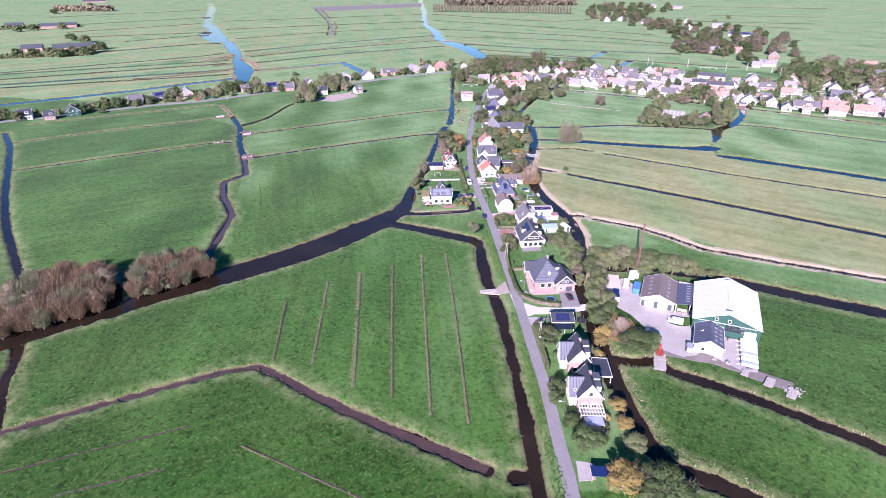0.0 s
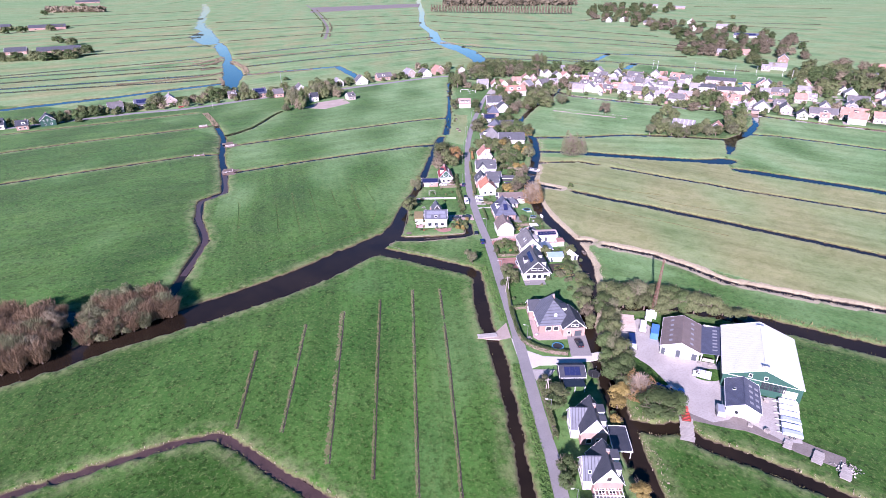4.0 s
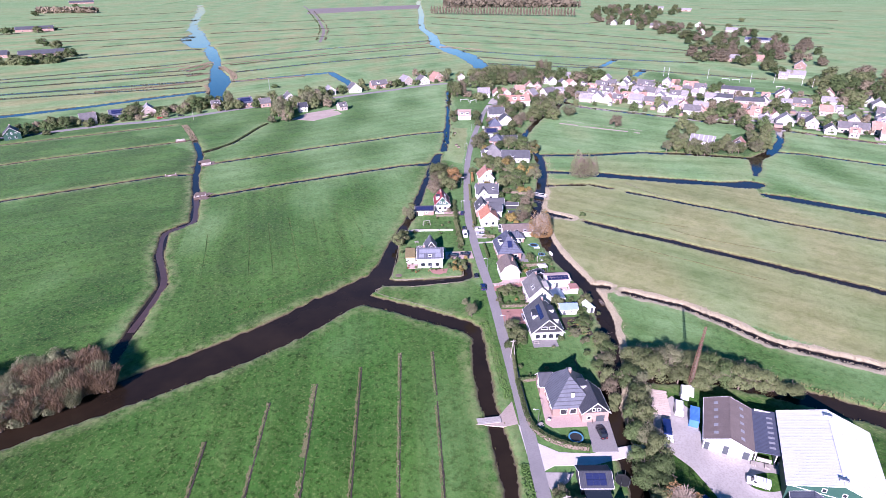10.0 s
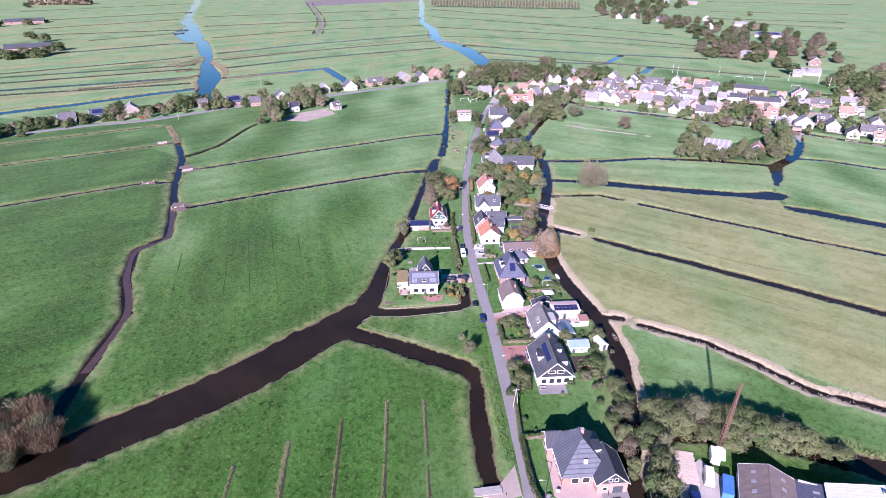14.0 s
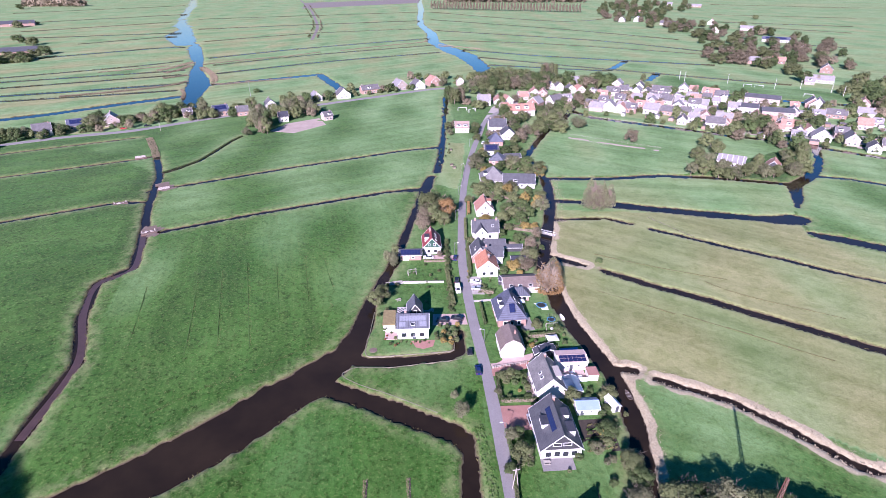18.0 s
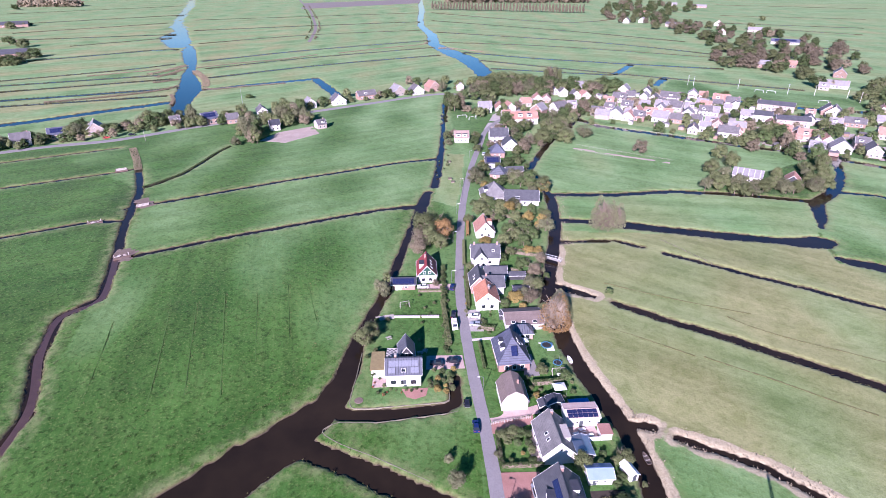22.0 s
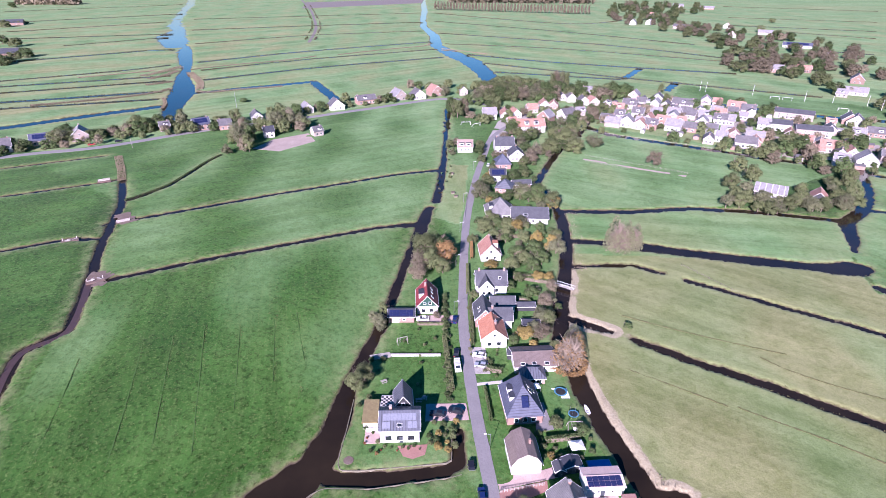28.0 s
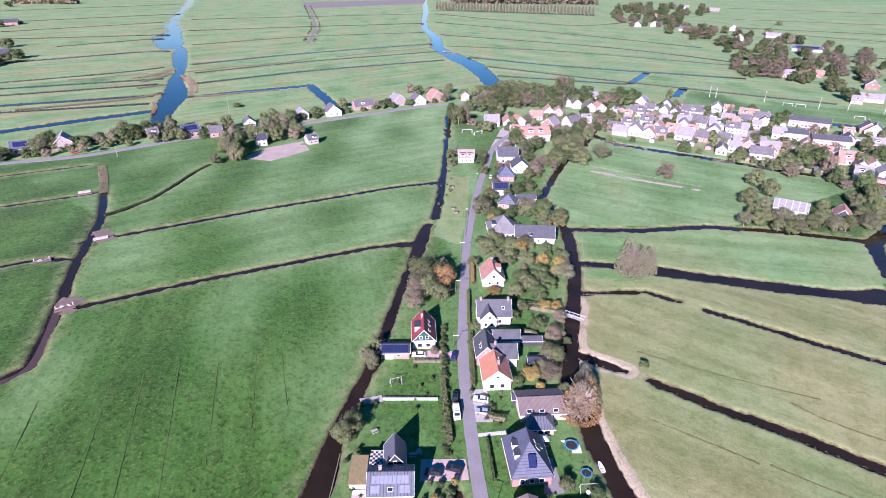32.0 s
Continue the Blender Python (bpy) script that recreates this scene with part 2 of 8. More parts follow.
WALL_BLACK = plain("black_boards", (0.03, 0.03, 0.035), (0.05, 0.05, 0.055), 0.7)
TRIM = plain("white_paint", (0.8, 0.79, 0.77), (0.84, 0.83, 0.8), 0.5)
SLATE = ridged("slate_tiles", (0.06, 0.062, 0.072), (0.105, 0.106, 0.115), 0.35)
SLATE_DARK = ridged("dark_tiles", (0.035, 0.038, 0.05), (0.06, 0.062, 0.075), 0.35)
ORANGE = ridged("orange_tiles", (0.42, 0.165, 0.095), (0.5, 0.24, 0.155), 0.35)
RED = ridged("red_tiles", (0.21, 0.03, 0.035), (0.28, 0.055, 0.055), 0.35)
BROWN = ridged("brown_sheet", (0.16, 0.125, 0.11), (0.22, 0.17, 0.15), 0.35)
BARK = plain("bark", (0.16, 0.12, 0.09), (0.24, 0.19, 0.15), 0.9, 1.0, 8.0)
LEAF_GREEN = leaf_material("green_leaves", (0.05, 0.086, 0.03), (0.125, 0.165, 0.063))
LEAF_OLIVE = leaf_material("olive_leaves", (0.09, 0.12, 0.048), (0.2, 0.217, 0.098))
LEAF_BROWN = leaf_material("brown_twigs", (0.155, 0.13, 0.085), (0.3, 0.25, 0.17))
LEAF_GOLD = leaf_material("golden_leaves", (0.22, 0.165, 0.05), (0.4, 0.31, 0.11))
LEAF_AMBER = leaf_material("amber_leaves", (0.22, 0.13, 0.05), (0.42, 0.27, 0.12))


# ---- mesh helpers ----
class Geo:
    """Collects corners and faces."""

    def __init__(self):
        self.v, self.f = [], []

    def add(self, verts, faces):
        n = len(self.v)
        self.v += [tuple(p) for p in verts]
        self.f += [tuple(i + n for i in f) for f in faces]
        return self

    def box(self, x0, y0, z0, x1, y1, z1):
        p = [(x, y, z) for z in (z0, z1) for y in (y0, y1) for x in (x0, x1)]
        return self.add(p, [(0, 2, 3, 1), (4, 5, 7, 6), (0, 1, 5, 4), (2, 6, 7, 3), (0, 4, 6, 2), (1, 3, 7, 5)])

    def extrude(self, outline, move):
        """A closed outline of 3D corners, swept along the vector move."""
        n = len(outline)
        p = list(outline) + [tuple(a + b for a, b in zip(q, move)) for q in outline]
        return self.add(p, [tuple(range(n))[::-1], tuple(range(n, 2 * n))] + [(i, (i + 1) % n, n + (i + 1) % n, n + i) for i in range(n)])

    def tube(self, a, b, ra, rb, n=6):
        a, b = Vector(a), Vector(b)
        q = (b - a).to_track_quat("Z", "Y")
        p = []
        for c, r in ((a, ra), (b, rb)):
            p += [c + q @ Vector((r * math.cos(2 * math.pi * i / n), r * math.sin(2 * math.pi * i / n), 0)) for i in range(n)]
        return self.add(p, [(i, (i + 1) % n, n + (i + 1) % n, n + i) for i in range(n)] + [tuple(range(n))[::-1], tuple(range(n, 2 * n))])

    def mesh(self, name, *materials):
        me = bpy.data.meshes.new(name)
        me.from_pydata(self.v, [], self.f)
        for m in materials:
            me.materials.append(m)
        return me


def part(name, geo, material, parent=None, label=""):
    me = geo if isinstance(geo, bpy.types.Mesh) else geo.mesh(name, material)
    ob = new(name, me)
    ob.parent = parent
    return tagged(ob, label)


def base(name, m, label, category, group="", kind=""):
    ob = new(name)
    ob.empty_display_size = 0.5
    ob.matrix_world = m
    return tagged(ob, label, category, group, kind)


# ---- plan: channels of water as lines of (x, y), with their widths ----
CHANNELS = [
    (11.5, [(-150, 155, 9), (-125, 174, 9.5), (-106, 188.8, 10.5), (-95.7, 195.7, 12), (-87.4, 202.4, 14), (-76.9, 210, 14.6), (-66.4, 218, 15), (-57, 226, 16), (-47.2, 235.8, 16), (-39.6, 245.2, 15.4), (-31.9, 253, 14.2), (-28, 259, 13)]),
    (5.4, [(-28, 259, 13), (-22, 267.5, 9.6), (-19, 278.8, 7.0), (-18.4, 285.4, 6.4), (-17.8, 293.8, 5.2), (-16.8, 301.8, 4.4), (-14.7, 311.8, 4.2), (-12.6, 321.5, 3.4), (-10.6, 333.8, 3.4), (-9, 346, 3.4), (-7.4, 359.4, 3.2), (-5.8, 372.2, 3.2), (-3, 390, 4), (-1.9, 397.6, 5.2), (-0.3, 414.8, 5.8), (1.4, 426, 5.4), (2.8, 433.2, 4.2)]),
    (4.2, [(-32, 255, 9), (-23, 251, 7), (-14, 247, 5.7), (-5.1, 242.7, 6.5), (3.4, 238.5, 6.5), (11.6, 234.4, 6.2), (15.6, 231.2, 5.4), (16.6, 226.5, 3.4), (16.7, 217, 4.3), (17, 207.7, 5), (17.5, 199.4, 4.4), (18.2, 191.8, 4), (19.9, 183, 3.7), (20.7, 173, 3.9), (21.2, 163, 3.7), (21.9, 156, 3.2), (22.3, 142, 2.6), (22.6, 129, 3), (23, 117.6, 3.8), (22.9, 107.5, 3.3), (23, 93, 3.3), (23, 60, 3.4), (22, 0, 3.4), (20.6, -58, 3.4)]),
    (3.6, [(-17.5, 264.6, 5), (-13, 263.9, 4.2), (-5, 264.2, 4.6), (2.5, 265.2, 3.9), (12, 267, 3.7), (15.1, 269, 3.4), (15.3, 279.4, 3)]),
    (3.4, [(-101, 205), (-104, 231), (-107, 263.6), (-120.8, 291), (-127, 312), (-119, 325), (-130, 357), (-142.6, 389), (-157, 435), (-174, 468)]),
    (3.1, [(-331, 422), (-302, 385), (-270, 336), (-239.5, 289), (-212.6, 251), (-189, 221), (-168, 196), (-150, 165), (-138.9, 148.6), (-133.9, 134.7), (-120, 110)]),
    (7, [(-121, 174), (-136, 202)]),
    (2.3, [(-266.7, 334), (-218, 362), (-162, 393.5), (-144, 395)]),
    (2.1, [(-308, 395), (-253, 429), (-181, 466), (-176, 472)]),
    (2.0, [(-327, 449), (-207, 512)]),
    (2.6, [(-130, 355), (-86.7, 378.4), (-42, 399.5), (-22, 408.8), (-12, 411.6, 3.4), (-4, 412.6, 5.5)]),
    (2.7, [(-152, 410), (-80, 450.5), (-47.6, 466.6), (-19.5, 481.5), (0.5, 488.5, 3.4), (8, 490, 5)]),
    (0.9, [(-157, 437), (-150, 448), (-144, 460), (-141, 478), (-138, 500), (-136, 515)]),
    (3, [(-140, 108, 1.8), (-121, 115, 1.8), (-103, 124, 1.8), (-83, 133.6, 1.9), (-68, 140.6, 2), (-59, 142.7, 2), (-53.9, 140.4, 2.3), (-37.5, 129, 2.7), (-16.4, 116.3, 3.2), (-0.9, 108, 3.4), (10.7, 101.2, 3.4)]),
    (5.2, [(78, 88), (67.7, 96), (57.4, 101.6), (54, 109), (52.5, 121), (52.2, 133), (52, 144), (52.5, 170), (52.8, 194), (57.4, 207), (61.5, 225), (63.3, 241), (62.2, 257.5), (59.2, 268.6), (55, 285), (52.6, 300), (50.5, 322), (54.7, 345), (59.4, 364), (64.9, 390), (67.8, 415), (67.9, 430)]),
    (3.5, [(67.9, 430), (62.6, 469), (73, 499), (85.5, 530, 4), (103.6, 566, 6.5), (121, 610, 6.5)]),
    (2.6, [(50, 338, 3.4), (55.2, 334.9, 3.4), (60.9, 331.4, 3.8), (66.6, 328.2, 2.8), (69, 327, 1.9)]),
    (2.6, [(75, 322.9, 1.8), (77.2, 321.3, 2.8), (84, 316.6, 3.6), (91.7, 311, 3.2), (107.1, 301.8, 3.6), (132, 285, 3.6), (177, 254, 3.6), (240, 209, 3.6)]),
    (2, [(63, 372.8), (77, 374.1), (89.6, 374.5), (100, 367.8)]),
    (5, [(65.8, 397, 4.4), (79.1, 395.5, 4.2), (88, 394, 6), (98.2, 391.5, 8), (118.6, 385.8, 6.5), (141.9, 379.8, 7.6), (164.7, 374.8, 6.4), (175, 372.8, 10), (181, 373.4, 12), (185, 373.5, 8)]),
    (5, [(192.1, 389.2, 1.4), (198.3, 400.3, 5), (206.9, 419.4, 7), (223, 433, 6), (234, 445, 5.6), (246, 462, 4), (264, 499, 5)]),
    (5, [(181, 358, 3), (185, 354.6, 6.5), (192, 351, 7), (229, 328, 6), (300, 280, 6)]),
    (4, [(68, 430), (104.6, 430.1), (136.3, 435.1), (165, 431.6), (191.5, 425.1), (206, 421)]),
    (3, [(223, 435), (229.3, 433.9), (244, 429.8), (281, 406), (340, 366)]),
    (2.2, [(75, 256), (94, 246), (106, 234), (115, 223), (130, 215.7), (147, 208), (200, 185)]),
    (2.5, [(60, 263.6), (64, 260.7), (70, 259.8)]),
    (7, [(57, 207), (87, 206.4), (100, 201.3), (113, 195.4), (131, 185.5), (200, 150)]),
    (4, [(52, 146.3), (60, 144), (67.6, 144.4), (71, 139), (86, 130), (98, 121), (115, 107), (150, 85)]),
    (20, [(-731, 1935, 15), (-696, 1854, 13), (-631, 1682, 17), (-557, 1460, 13), (-517, 1344, 10), (-476, 1236, 19), (-437, 1161, 20)]),
    (20, [(-437, 1161, 20), (-415, 1082, 41), (-384, 1019, 37), (-365, 980, 27)]),
    (20, [(-352, 985, 8), (-336, 944, 17), (-307, 875, 16), (-280, 814, 9), (-270, 780, 12), (-259, 752, 15), (-244, 720, 20), (-236, 697, 21), (-229, 673, 21), (-223, 650, 17), (-217, 630, 14), (-205, 601, 10)]),
    (11, [(-227, 646), (-269, 614.5), (-310, 580), (-400, 520)]),
    (13, [(-69, 1998, 13), (-44, 1549, 13), (-40, 1369, 11), (-33, 1230, 12), (-11, 1110, 16), (-6, 1004, 17), (11, 952, 24), (24, 913, 27), (38, 878, 26), (49.5, 815, 20), (56, 765, 19)]),
    (9, [(-223, 694), (-188, 716), (-158, 732), (-125.6, 750), (-86, 668)]),
    (5, [(111, 596), (127.6, 568), (193, 531), (215, 516), (239, 507), (260, 491), (289, 469), (360, 420)]),
    (7, [(194, 774), (231, 837)]),
    (7, [(221, 719), (244, 758)]),
    (8, [(196, 684), (212.5, 674), (264, 656), (305, 628), (346, 614), (420, 590)]),
    (2, [(108, 362.3), (119.3, 355.2), (136.8, 343.4), (153.4, 333.4), (170.2, 321.6), (210, 298), (280, 258)]),
    (3.5, [(22.5, 99.4), (17.5, 99.3)]),
    (3.4, [(5.9, 441.5, 4.4), (6.8, 453.7, 3.8), (7.7, 469.8, 3.6), (8, 485.2, 4.2), (9.4, 510.2, 2.8), (9.4, 533, 2.9), (10.1, 554, 2.6), (10.6, 585, 3), (11.4, 621, 4), (11, 640, 4)]),
]


def spaced(a, b, step):
    return list(np.arange(a, b, step))


GX = np.array([-4900, -3500, -2500, -1800, -1300] + spaced(-1000, -340, 6) + spaced(-340, -150, 1.5) + spaced(-150, 190, 1.1) + spaced(190, 340, 2) + spaced(340, 800, 7) + [900, 1100, 1500, 2200, 3300, 4900.0])
GY = np.array([-900, -400, -150, -90] + spaced(-60, 60, 2.0) + spaced(60, 330, 1.1) + spaced(330, 530, 1.4) + spaced(530, 700, 3) + spaced(700, 1200, 5) + spaced(1200, 2000, 20) + [2000, 2400, 3000, 3900, 4950.0])


def waves(x, y, seed, size):
    """Smooth irregular values near -1 to 1, about size metres from crest to crest."""
    r = np.random.RandomState(seed)
    out = 0.0
    for k in range(6):
        a, s, p = r.uniform(0, 6.28), r.uniform(0.6, 1.7), r.uniform(0, 6.28)
        out = out + np.sin((x * np.cos(a) + y * np.sin(a)) * 6.28 * s / size + p)
    return out / 2.6


def shore_distance(X, Y):
    """Distance to the nearest water's edge, below 0 in the water."""
    D = np.full(X.shape, 60.0)
    for width, line in CHANNELS:
        for p, q in zip(line, line[1:]):
            (ax, ay), (bx, by) = p[:2], q[:2]
            wa, wb = (p[2], q[2]) if len(p) > 2 else (width, width)
            reach = max(wa, wb) / 2 + 12
            i0, i1 = np.searchsorted(GX, [min(ax, bx) - reach, max(ax, bx) + reach])
            j0, j1 = np.searchsorted(GY, [min(ay, by) - reach, max(ay, by) + reach])
            if i1 <= i0 or j1 <= j0:
                continue
            x, y = X[j0:j1, i0:i1] - ax, Y[j0:j1, i0:i1] - ay
            dx, dy = bx - ax, by - ay
            k = np.clip((x * dx + y * dy) / (dx * dx + dy * dy), 0, 1)
            d = np.hypot(x - k * dx, y - k * dy) - (wa + (wb - wa) * k) / 2
            D[j0:j1, i0:i1] = np.minimum(D[j0:j1, i0:i1], d)
    return D


def edge_distance(P, channels=None):
    """The same for any places, as rows of x, y."""
    D = np.full(len(P), 60.0)
    for width, line in channels or CHANNELS:
        for p, q in zip(line, line[1:]):
            wa, wb = (p[2], q[2]) if len(p) > 2 else (width, width)
            x, y, dx, dy = P[:, 0] - p[0], P[:, 1] - p[1], q[0] - p[0], q[1] - p[1]
            k = np.clip((x * dx + y * dy) / (dx * dx + dy * dy), 0, 1)
            D = np.minimum(D, np.hypot(x - k * dx, y - k * dy) - (wa + (wb - wa) * k) / 2)
    return D


def inside(X, Y, poly):
    hit = np.zeros(X.shape, bool)
    for (ax, ay), (bx, by) in zip(poly, poly[1:] + poly[:1]):
        cross = (ay > Y) != (by > Y)
        hit ^= cross & (X < (bx - ax) * (Y - ay) / (by - ay + 1e-9) + ax)
    return hit


WATER_Z = -0.55
# parcels: the heading of their rows in degrees from +x, their tint (dryness, plus paleness for haze), and their corners
PARCELS = [
    (29, 0.23, [(-700, 60), (-142, 107), (-155, 152), (-100, 205), (-120, 300), (-200, 510), (-700, 600)]),
    (105, 0.21, [(-104, 200), (-31, 252), (-20, 262), (-18, 300), (-10, 350), (-3, 405), (-5, 416), (-128, 356), (-107, 264)]),
    (30, 0.43, [(-130, 356), (-5, 415), (5, 436), (9, 510), (12, 680), (-260, 510), (-150, 430)]),
    (96, 0.28, [(-155, 152), (-142, 107), (-121, 115), (-103, 124), (-68, 140.6), (-59, 142.7), (-37.5, 129), (-16, 116), (14, 99), (24, 99), (16, 232), (-31, 256), (-90, 196)]),
    (21, 0.04, [(-300, -900), (30, -900), (30, 60), (24, 99), (14, 99), (-16, 116), (-37.5, 129), (-59, 142.7), (-68, 140.6), (-103, 124), (-142, 107), (-300, 60)]),
    (80, 0.3, [(-31, 256), (-18, 263), (16, 266), (22, 256), (21, 234), (10, 236), (-20, 251)]),
    (-35, 0.94, [(52, 322), (55, 345), (66, 384), (97, 391), (127, 388), (184, 376), (178, 354), (300, 275), (300, 150), (147, 208), (115, 223), (94, 246), (75, 256), (62, 262)]),
    (-28, 0.12, [(30, -900), (300, -900), (300, 150), (147, 208), (94, 246), (62, 262), (57, 207), (52, 146)]),
    (-28, 0.46, [(57, 207), (100, 202), (200, 152), (300, 100), (300, 150), (147, 208), (94, 246), (62, 262)]),
    (-8, 0.68, [(66, 384), (184, 377), (205, 418), (153, 435), (69, 428)]),
    (-30, 0.58, [(69, 432), (153, 437), (264, 500), (111, 598), (60, 470)]),
    (-32, 0.55, [(180, 354), (190, 392), (264, 498), (420, 400), (420, 200), (300, 275)]),
    (-28, 0.42, [(217, 690), (242, 745), (297, 703), (361, 666), (385, 637), (363, 605), (312, 617), (262, 650)]),
    (95, 0.74, [(5, 421), (17, 412), (21, 440), (24, 498), (13, 500), (9.5, 455)]),
    (20, 0.36, [(16, 595), (50, 607), (45, 564), (37, 548), (18, 559)]),
]


def parcels(X, Y):
    """Tint of the grass (dryness, paled far off for haze), and places across and along the rows of each parcel."""
    heading = np.where(X < -240, 30.0, np.where(X < np.interp(Y, [0, 640, 760, 900, 1100, 1400, 1850], [5, 80, 58, 28, -11, -40, -61]), 38.0, -27.0))
    heading = np.where((X > -35) & (X < 75) & (Y < 640), 95.0, heading)
    tint = np.where((X > -35) & (X < 75) & (Y > 95) & (Y < 640), 0.4, 0.1)
    near = np.zeros(X.shape, bool)
    for turn, dry, poly in PARCELS:
        hit = inside(X, Y, poly)
        heading[hit], tint[hit] = turn, dry
        near |= hit
    # lower tint, so deeper green, towards the south-west and west of the western pastures
    tint = np.where(inside(X, Y, PARCELS[1][2]), 0.185 + 0.22 * np.clip((Y - 240 + 0.6 * (X + 60)) / 160, 0, 1), tint)
    tint = np.where(inside(X, Y, PARCELS[3][2]), tint - 0.15 * np.clip((-X - 25) / 55, 0, 1), tint)
    tint = np.where(inside(X, Y, PARCELS[2][2]), tint + 0.09 * np.clip((X + 75) / 60, -1, 1), tint)
    c, s = np.cos(np.radians(heading)), np.sin(np.radians(heading))
    A, B = -X * s + Y * c, X * c + Y * s
    strip = np.floor(A / 24.0 + 0.25 * waves(B, A * 0, 9, 500.0))
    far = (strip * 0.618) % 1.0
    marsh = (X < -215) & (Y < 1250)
    # beyond the near parcels a paler tint puts distance haze into the grass
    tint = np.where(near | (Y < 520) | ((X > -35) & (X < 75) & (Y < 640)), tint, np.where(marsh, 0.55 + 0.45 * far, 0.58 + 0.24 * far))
    return np.clip(tint + 0.1 * waves(X, Y, 6, 60.0), 0, 1), A, B


def build_ground():
    X, Y = np.meshgrid(GX, GY)
    D = shore_distance(X, Y)
    fine = np.where((np.abs(X) < 340) & (Y < 540), 0.8, 2.0)
    D = D + 0.35 * fine * waves(X, Y, 3, 9.0) + 0.36 * fine * waves(X, Y, 4, 3.7)
    Z = np.clip((D - 0.5) * 1.1, -1.6, 0.0)
    Z = Z + np.where(D > 1.0, 0.06 * waves(X, Y, 5, 23.0), 0)
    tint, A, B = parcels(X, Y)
    nx, ny = len(GX), len(GY)
    me = bpy.data.meshes.new("ground")
    me.vertices.add(nx * ny)
    me.vertices.foreach_set("co", np.stack([X, Y, Z], -1).ravel().astype(np.float32))
    i = (np.arange(ny - 1)[:, None] * nx + np.arange(nx - 1)[None]).ravel()
    quads = np.stack([i, i + 1, i + nx + 1, i + nx], 1).astype(np.int32)
    me.loops.add(quads.size)
    me.loops.foreach_set("vertex_index", quads.ravel())
    me.polygons.add(len(quads))
    me.polygons.foreach_set("loop_start", np.arange(0, quads.size, 4, dtype=np.int32))
    me.polygons.foreach_set("use_smooth", np.ones(len(quads), bool))
    me.update(calc_edges=True)
    me.attributes.new("rows", "FLOAT_VECTOR", "POINT").data.foreach_set("vector", np.stack([A, B * 0.07, 0 * A], -1).ravel().astype(np.float32))
    # dead reeds grow wide on the east bank of the village canal and along its side ditches
    lines = [CHANNELS[k] for k in (16, 24, 25)] + [(5.2, [p for p in CHANNELS[14][1] if 185 < p[1] < 385])]
    canal = sorted((p[1], p[0]) for p in CHANNELS[14][1])
    east = X > np.interp(Y, [p[0] for p in canal], [p[1] for p in canal])
    near = np.full(X.shape, 60.0)
    rows, cols = np.nonzero(east & (X < 210) & (Y > 170) & (Y < 400) & (D < 9))
    near[rows, cols] = edge_distance(np.stack([X[rows, cols], Y[rows, cols]], 1), lines)
    bank = D - 3.4 * np.clip(1.5 - near / 4.0, 0, 1) * (0.75 + 0.35 * waves(X, Y, 12, 11.0))
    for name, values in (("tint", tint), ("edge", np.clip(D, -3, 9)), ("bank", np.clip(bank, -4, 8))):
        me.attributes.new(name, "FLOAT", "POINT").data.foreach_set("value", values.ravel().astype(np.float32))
    me.materials.append(GRASS)
    tagged(new("ground", me), "flat green polder pasture cut by ditches and canals", "ground", kind="structure")


build_ground()
g = Geo().add([(-1500, -60, WATER_Z), (1500, -60, WATER_Z), (1500, 2100, WATER_Z), (-1500, 2100, WATER_Z)], [(0, 1, 2, 3)])
tagged(part("water", g, WATER), "dark still canal and ditch water between the pastures", "water", kind="structure")


def smooth_line(pts, step=4.0):
    """Points along a curve through pts."""
    pts = [Vector((*p[:2], 0)) for p in pts]
    out = []
    for i in range(len(pts) - 1):
        p0, p1, p2, p3 = pts[max(i - 1, 0)], pts[i], pts[i + 1], pts[min(i + 2, len(pts) - 1)]
        n = max(1, int((p2 - p1).length / step))
        for k in range(n):
            t = k / n
            out.append(0.5 * (2 * p1 + (p2 - p0) * t + (2 * p0 - 5 * p1 + 4 * p2 - p3) * t * t + (3 * p1 - p0 - 3 * p2 + p3) * t ** 3))
    return out + [pts[-1]]


def ribbon(line, width, z0, z1, step=4.0, rough=0.0, seed=1):
    """A slab that follows a line."""
    r = random.Random(seed)
    pts = smooth_line(line, step)
    left, right = [], []
    for i, p in enumerate(pts):
        d = (pts[min(i + 1, len(pts) - 1)] - pts[max(i - 1, 0)]).normalized()
        s = Vector((-d.y, d.x, 0))
        left.append(p + s * (width / 2 + r.uniform(-rough, rough)))
        right.append(p - s * (width / 2 + r.uniform(-rough, rough)))
    g = Geo()
    n = len(pts)
    v = [(p.x, p.y, z1) for p in left] + [(p.x, p.y, z1) for p in right] + [(p.x, p.y, z0) for p in left] + [(p.x, p.y, z0) for p in right]
    f = []
    for i in range(n - 1):
        f += [(i, n + i, n + i + 1, i + 1), (2 * n + i, i, i + 1, 2 * n + i + 1), (n + i, 3 * n + i, 3 * n + i + 1, n + i + 1)]
    return g.add(v, f)


WET_MUD = plain("wet_brown_mud", (0.06, 0.036, 0.03), (0.09, 0.055, 0.045), 0.3, 0.3, 2.0)
for line, wide in (([p[:2] for p in CHANNELS[13][1]], 3.2), (CHANNELS[4][1][1:7], 2.6)):
    tagged(part("ditch_bed", ribbon(line, wide, -1.2, WATER_Z + 0.02, 3), WET_MUD), "wet reddish mud in the bed of a shallow ditch", "mud", kind="structure")
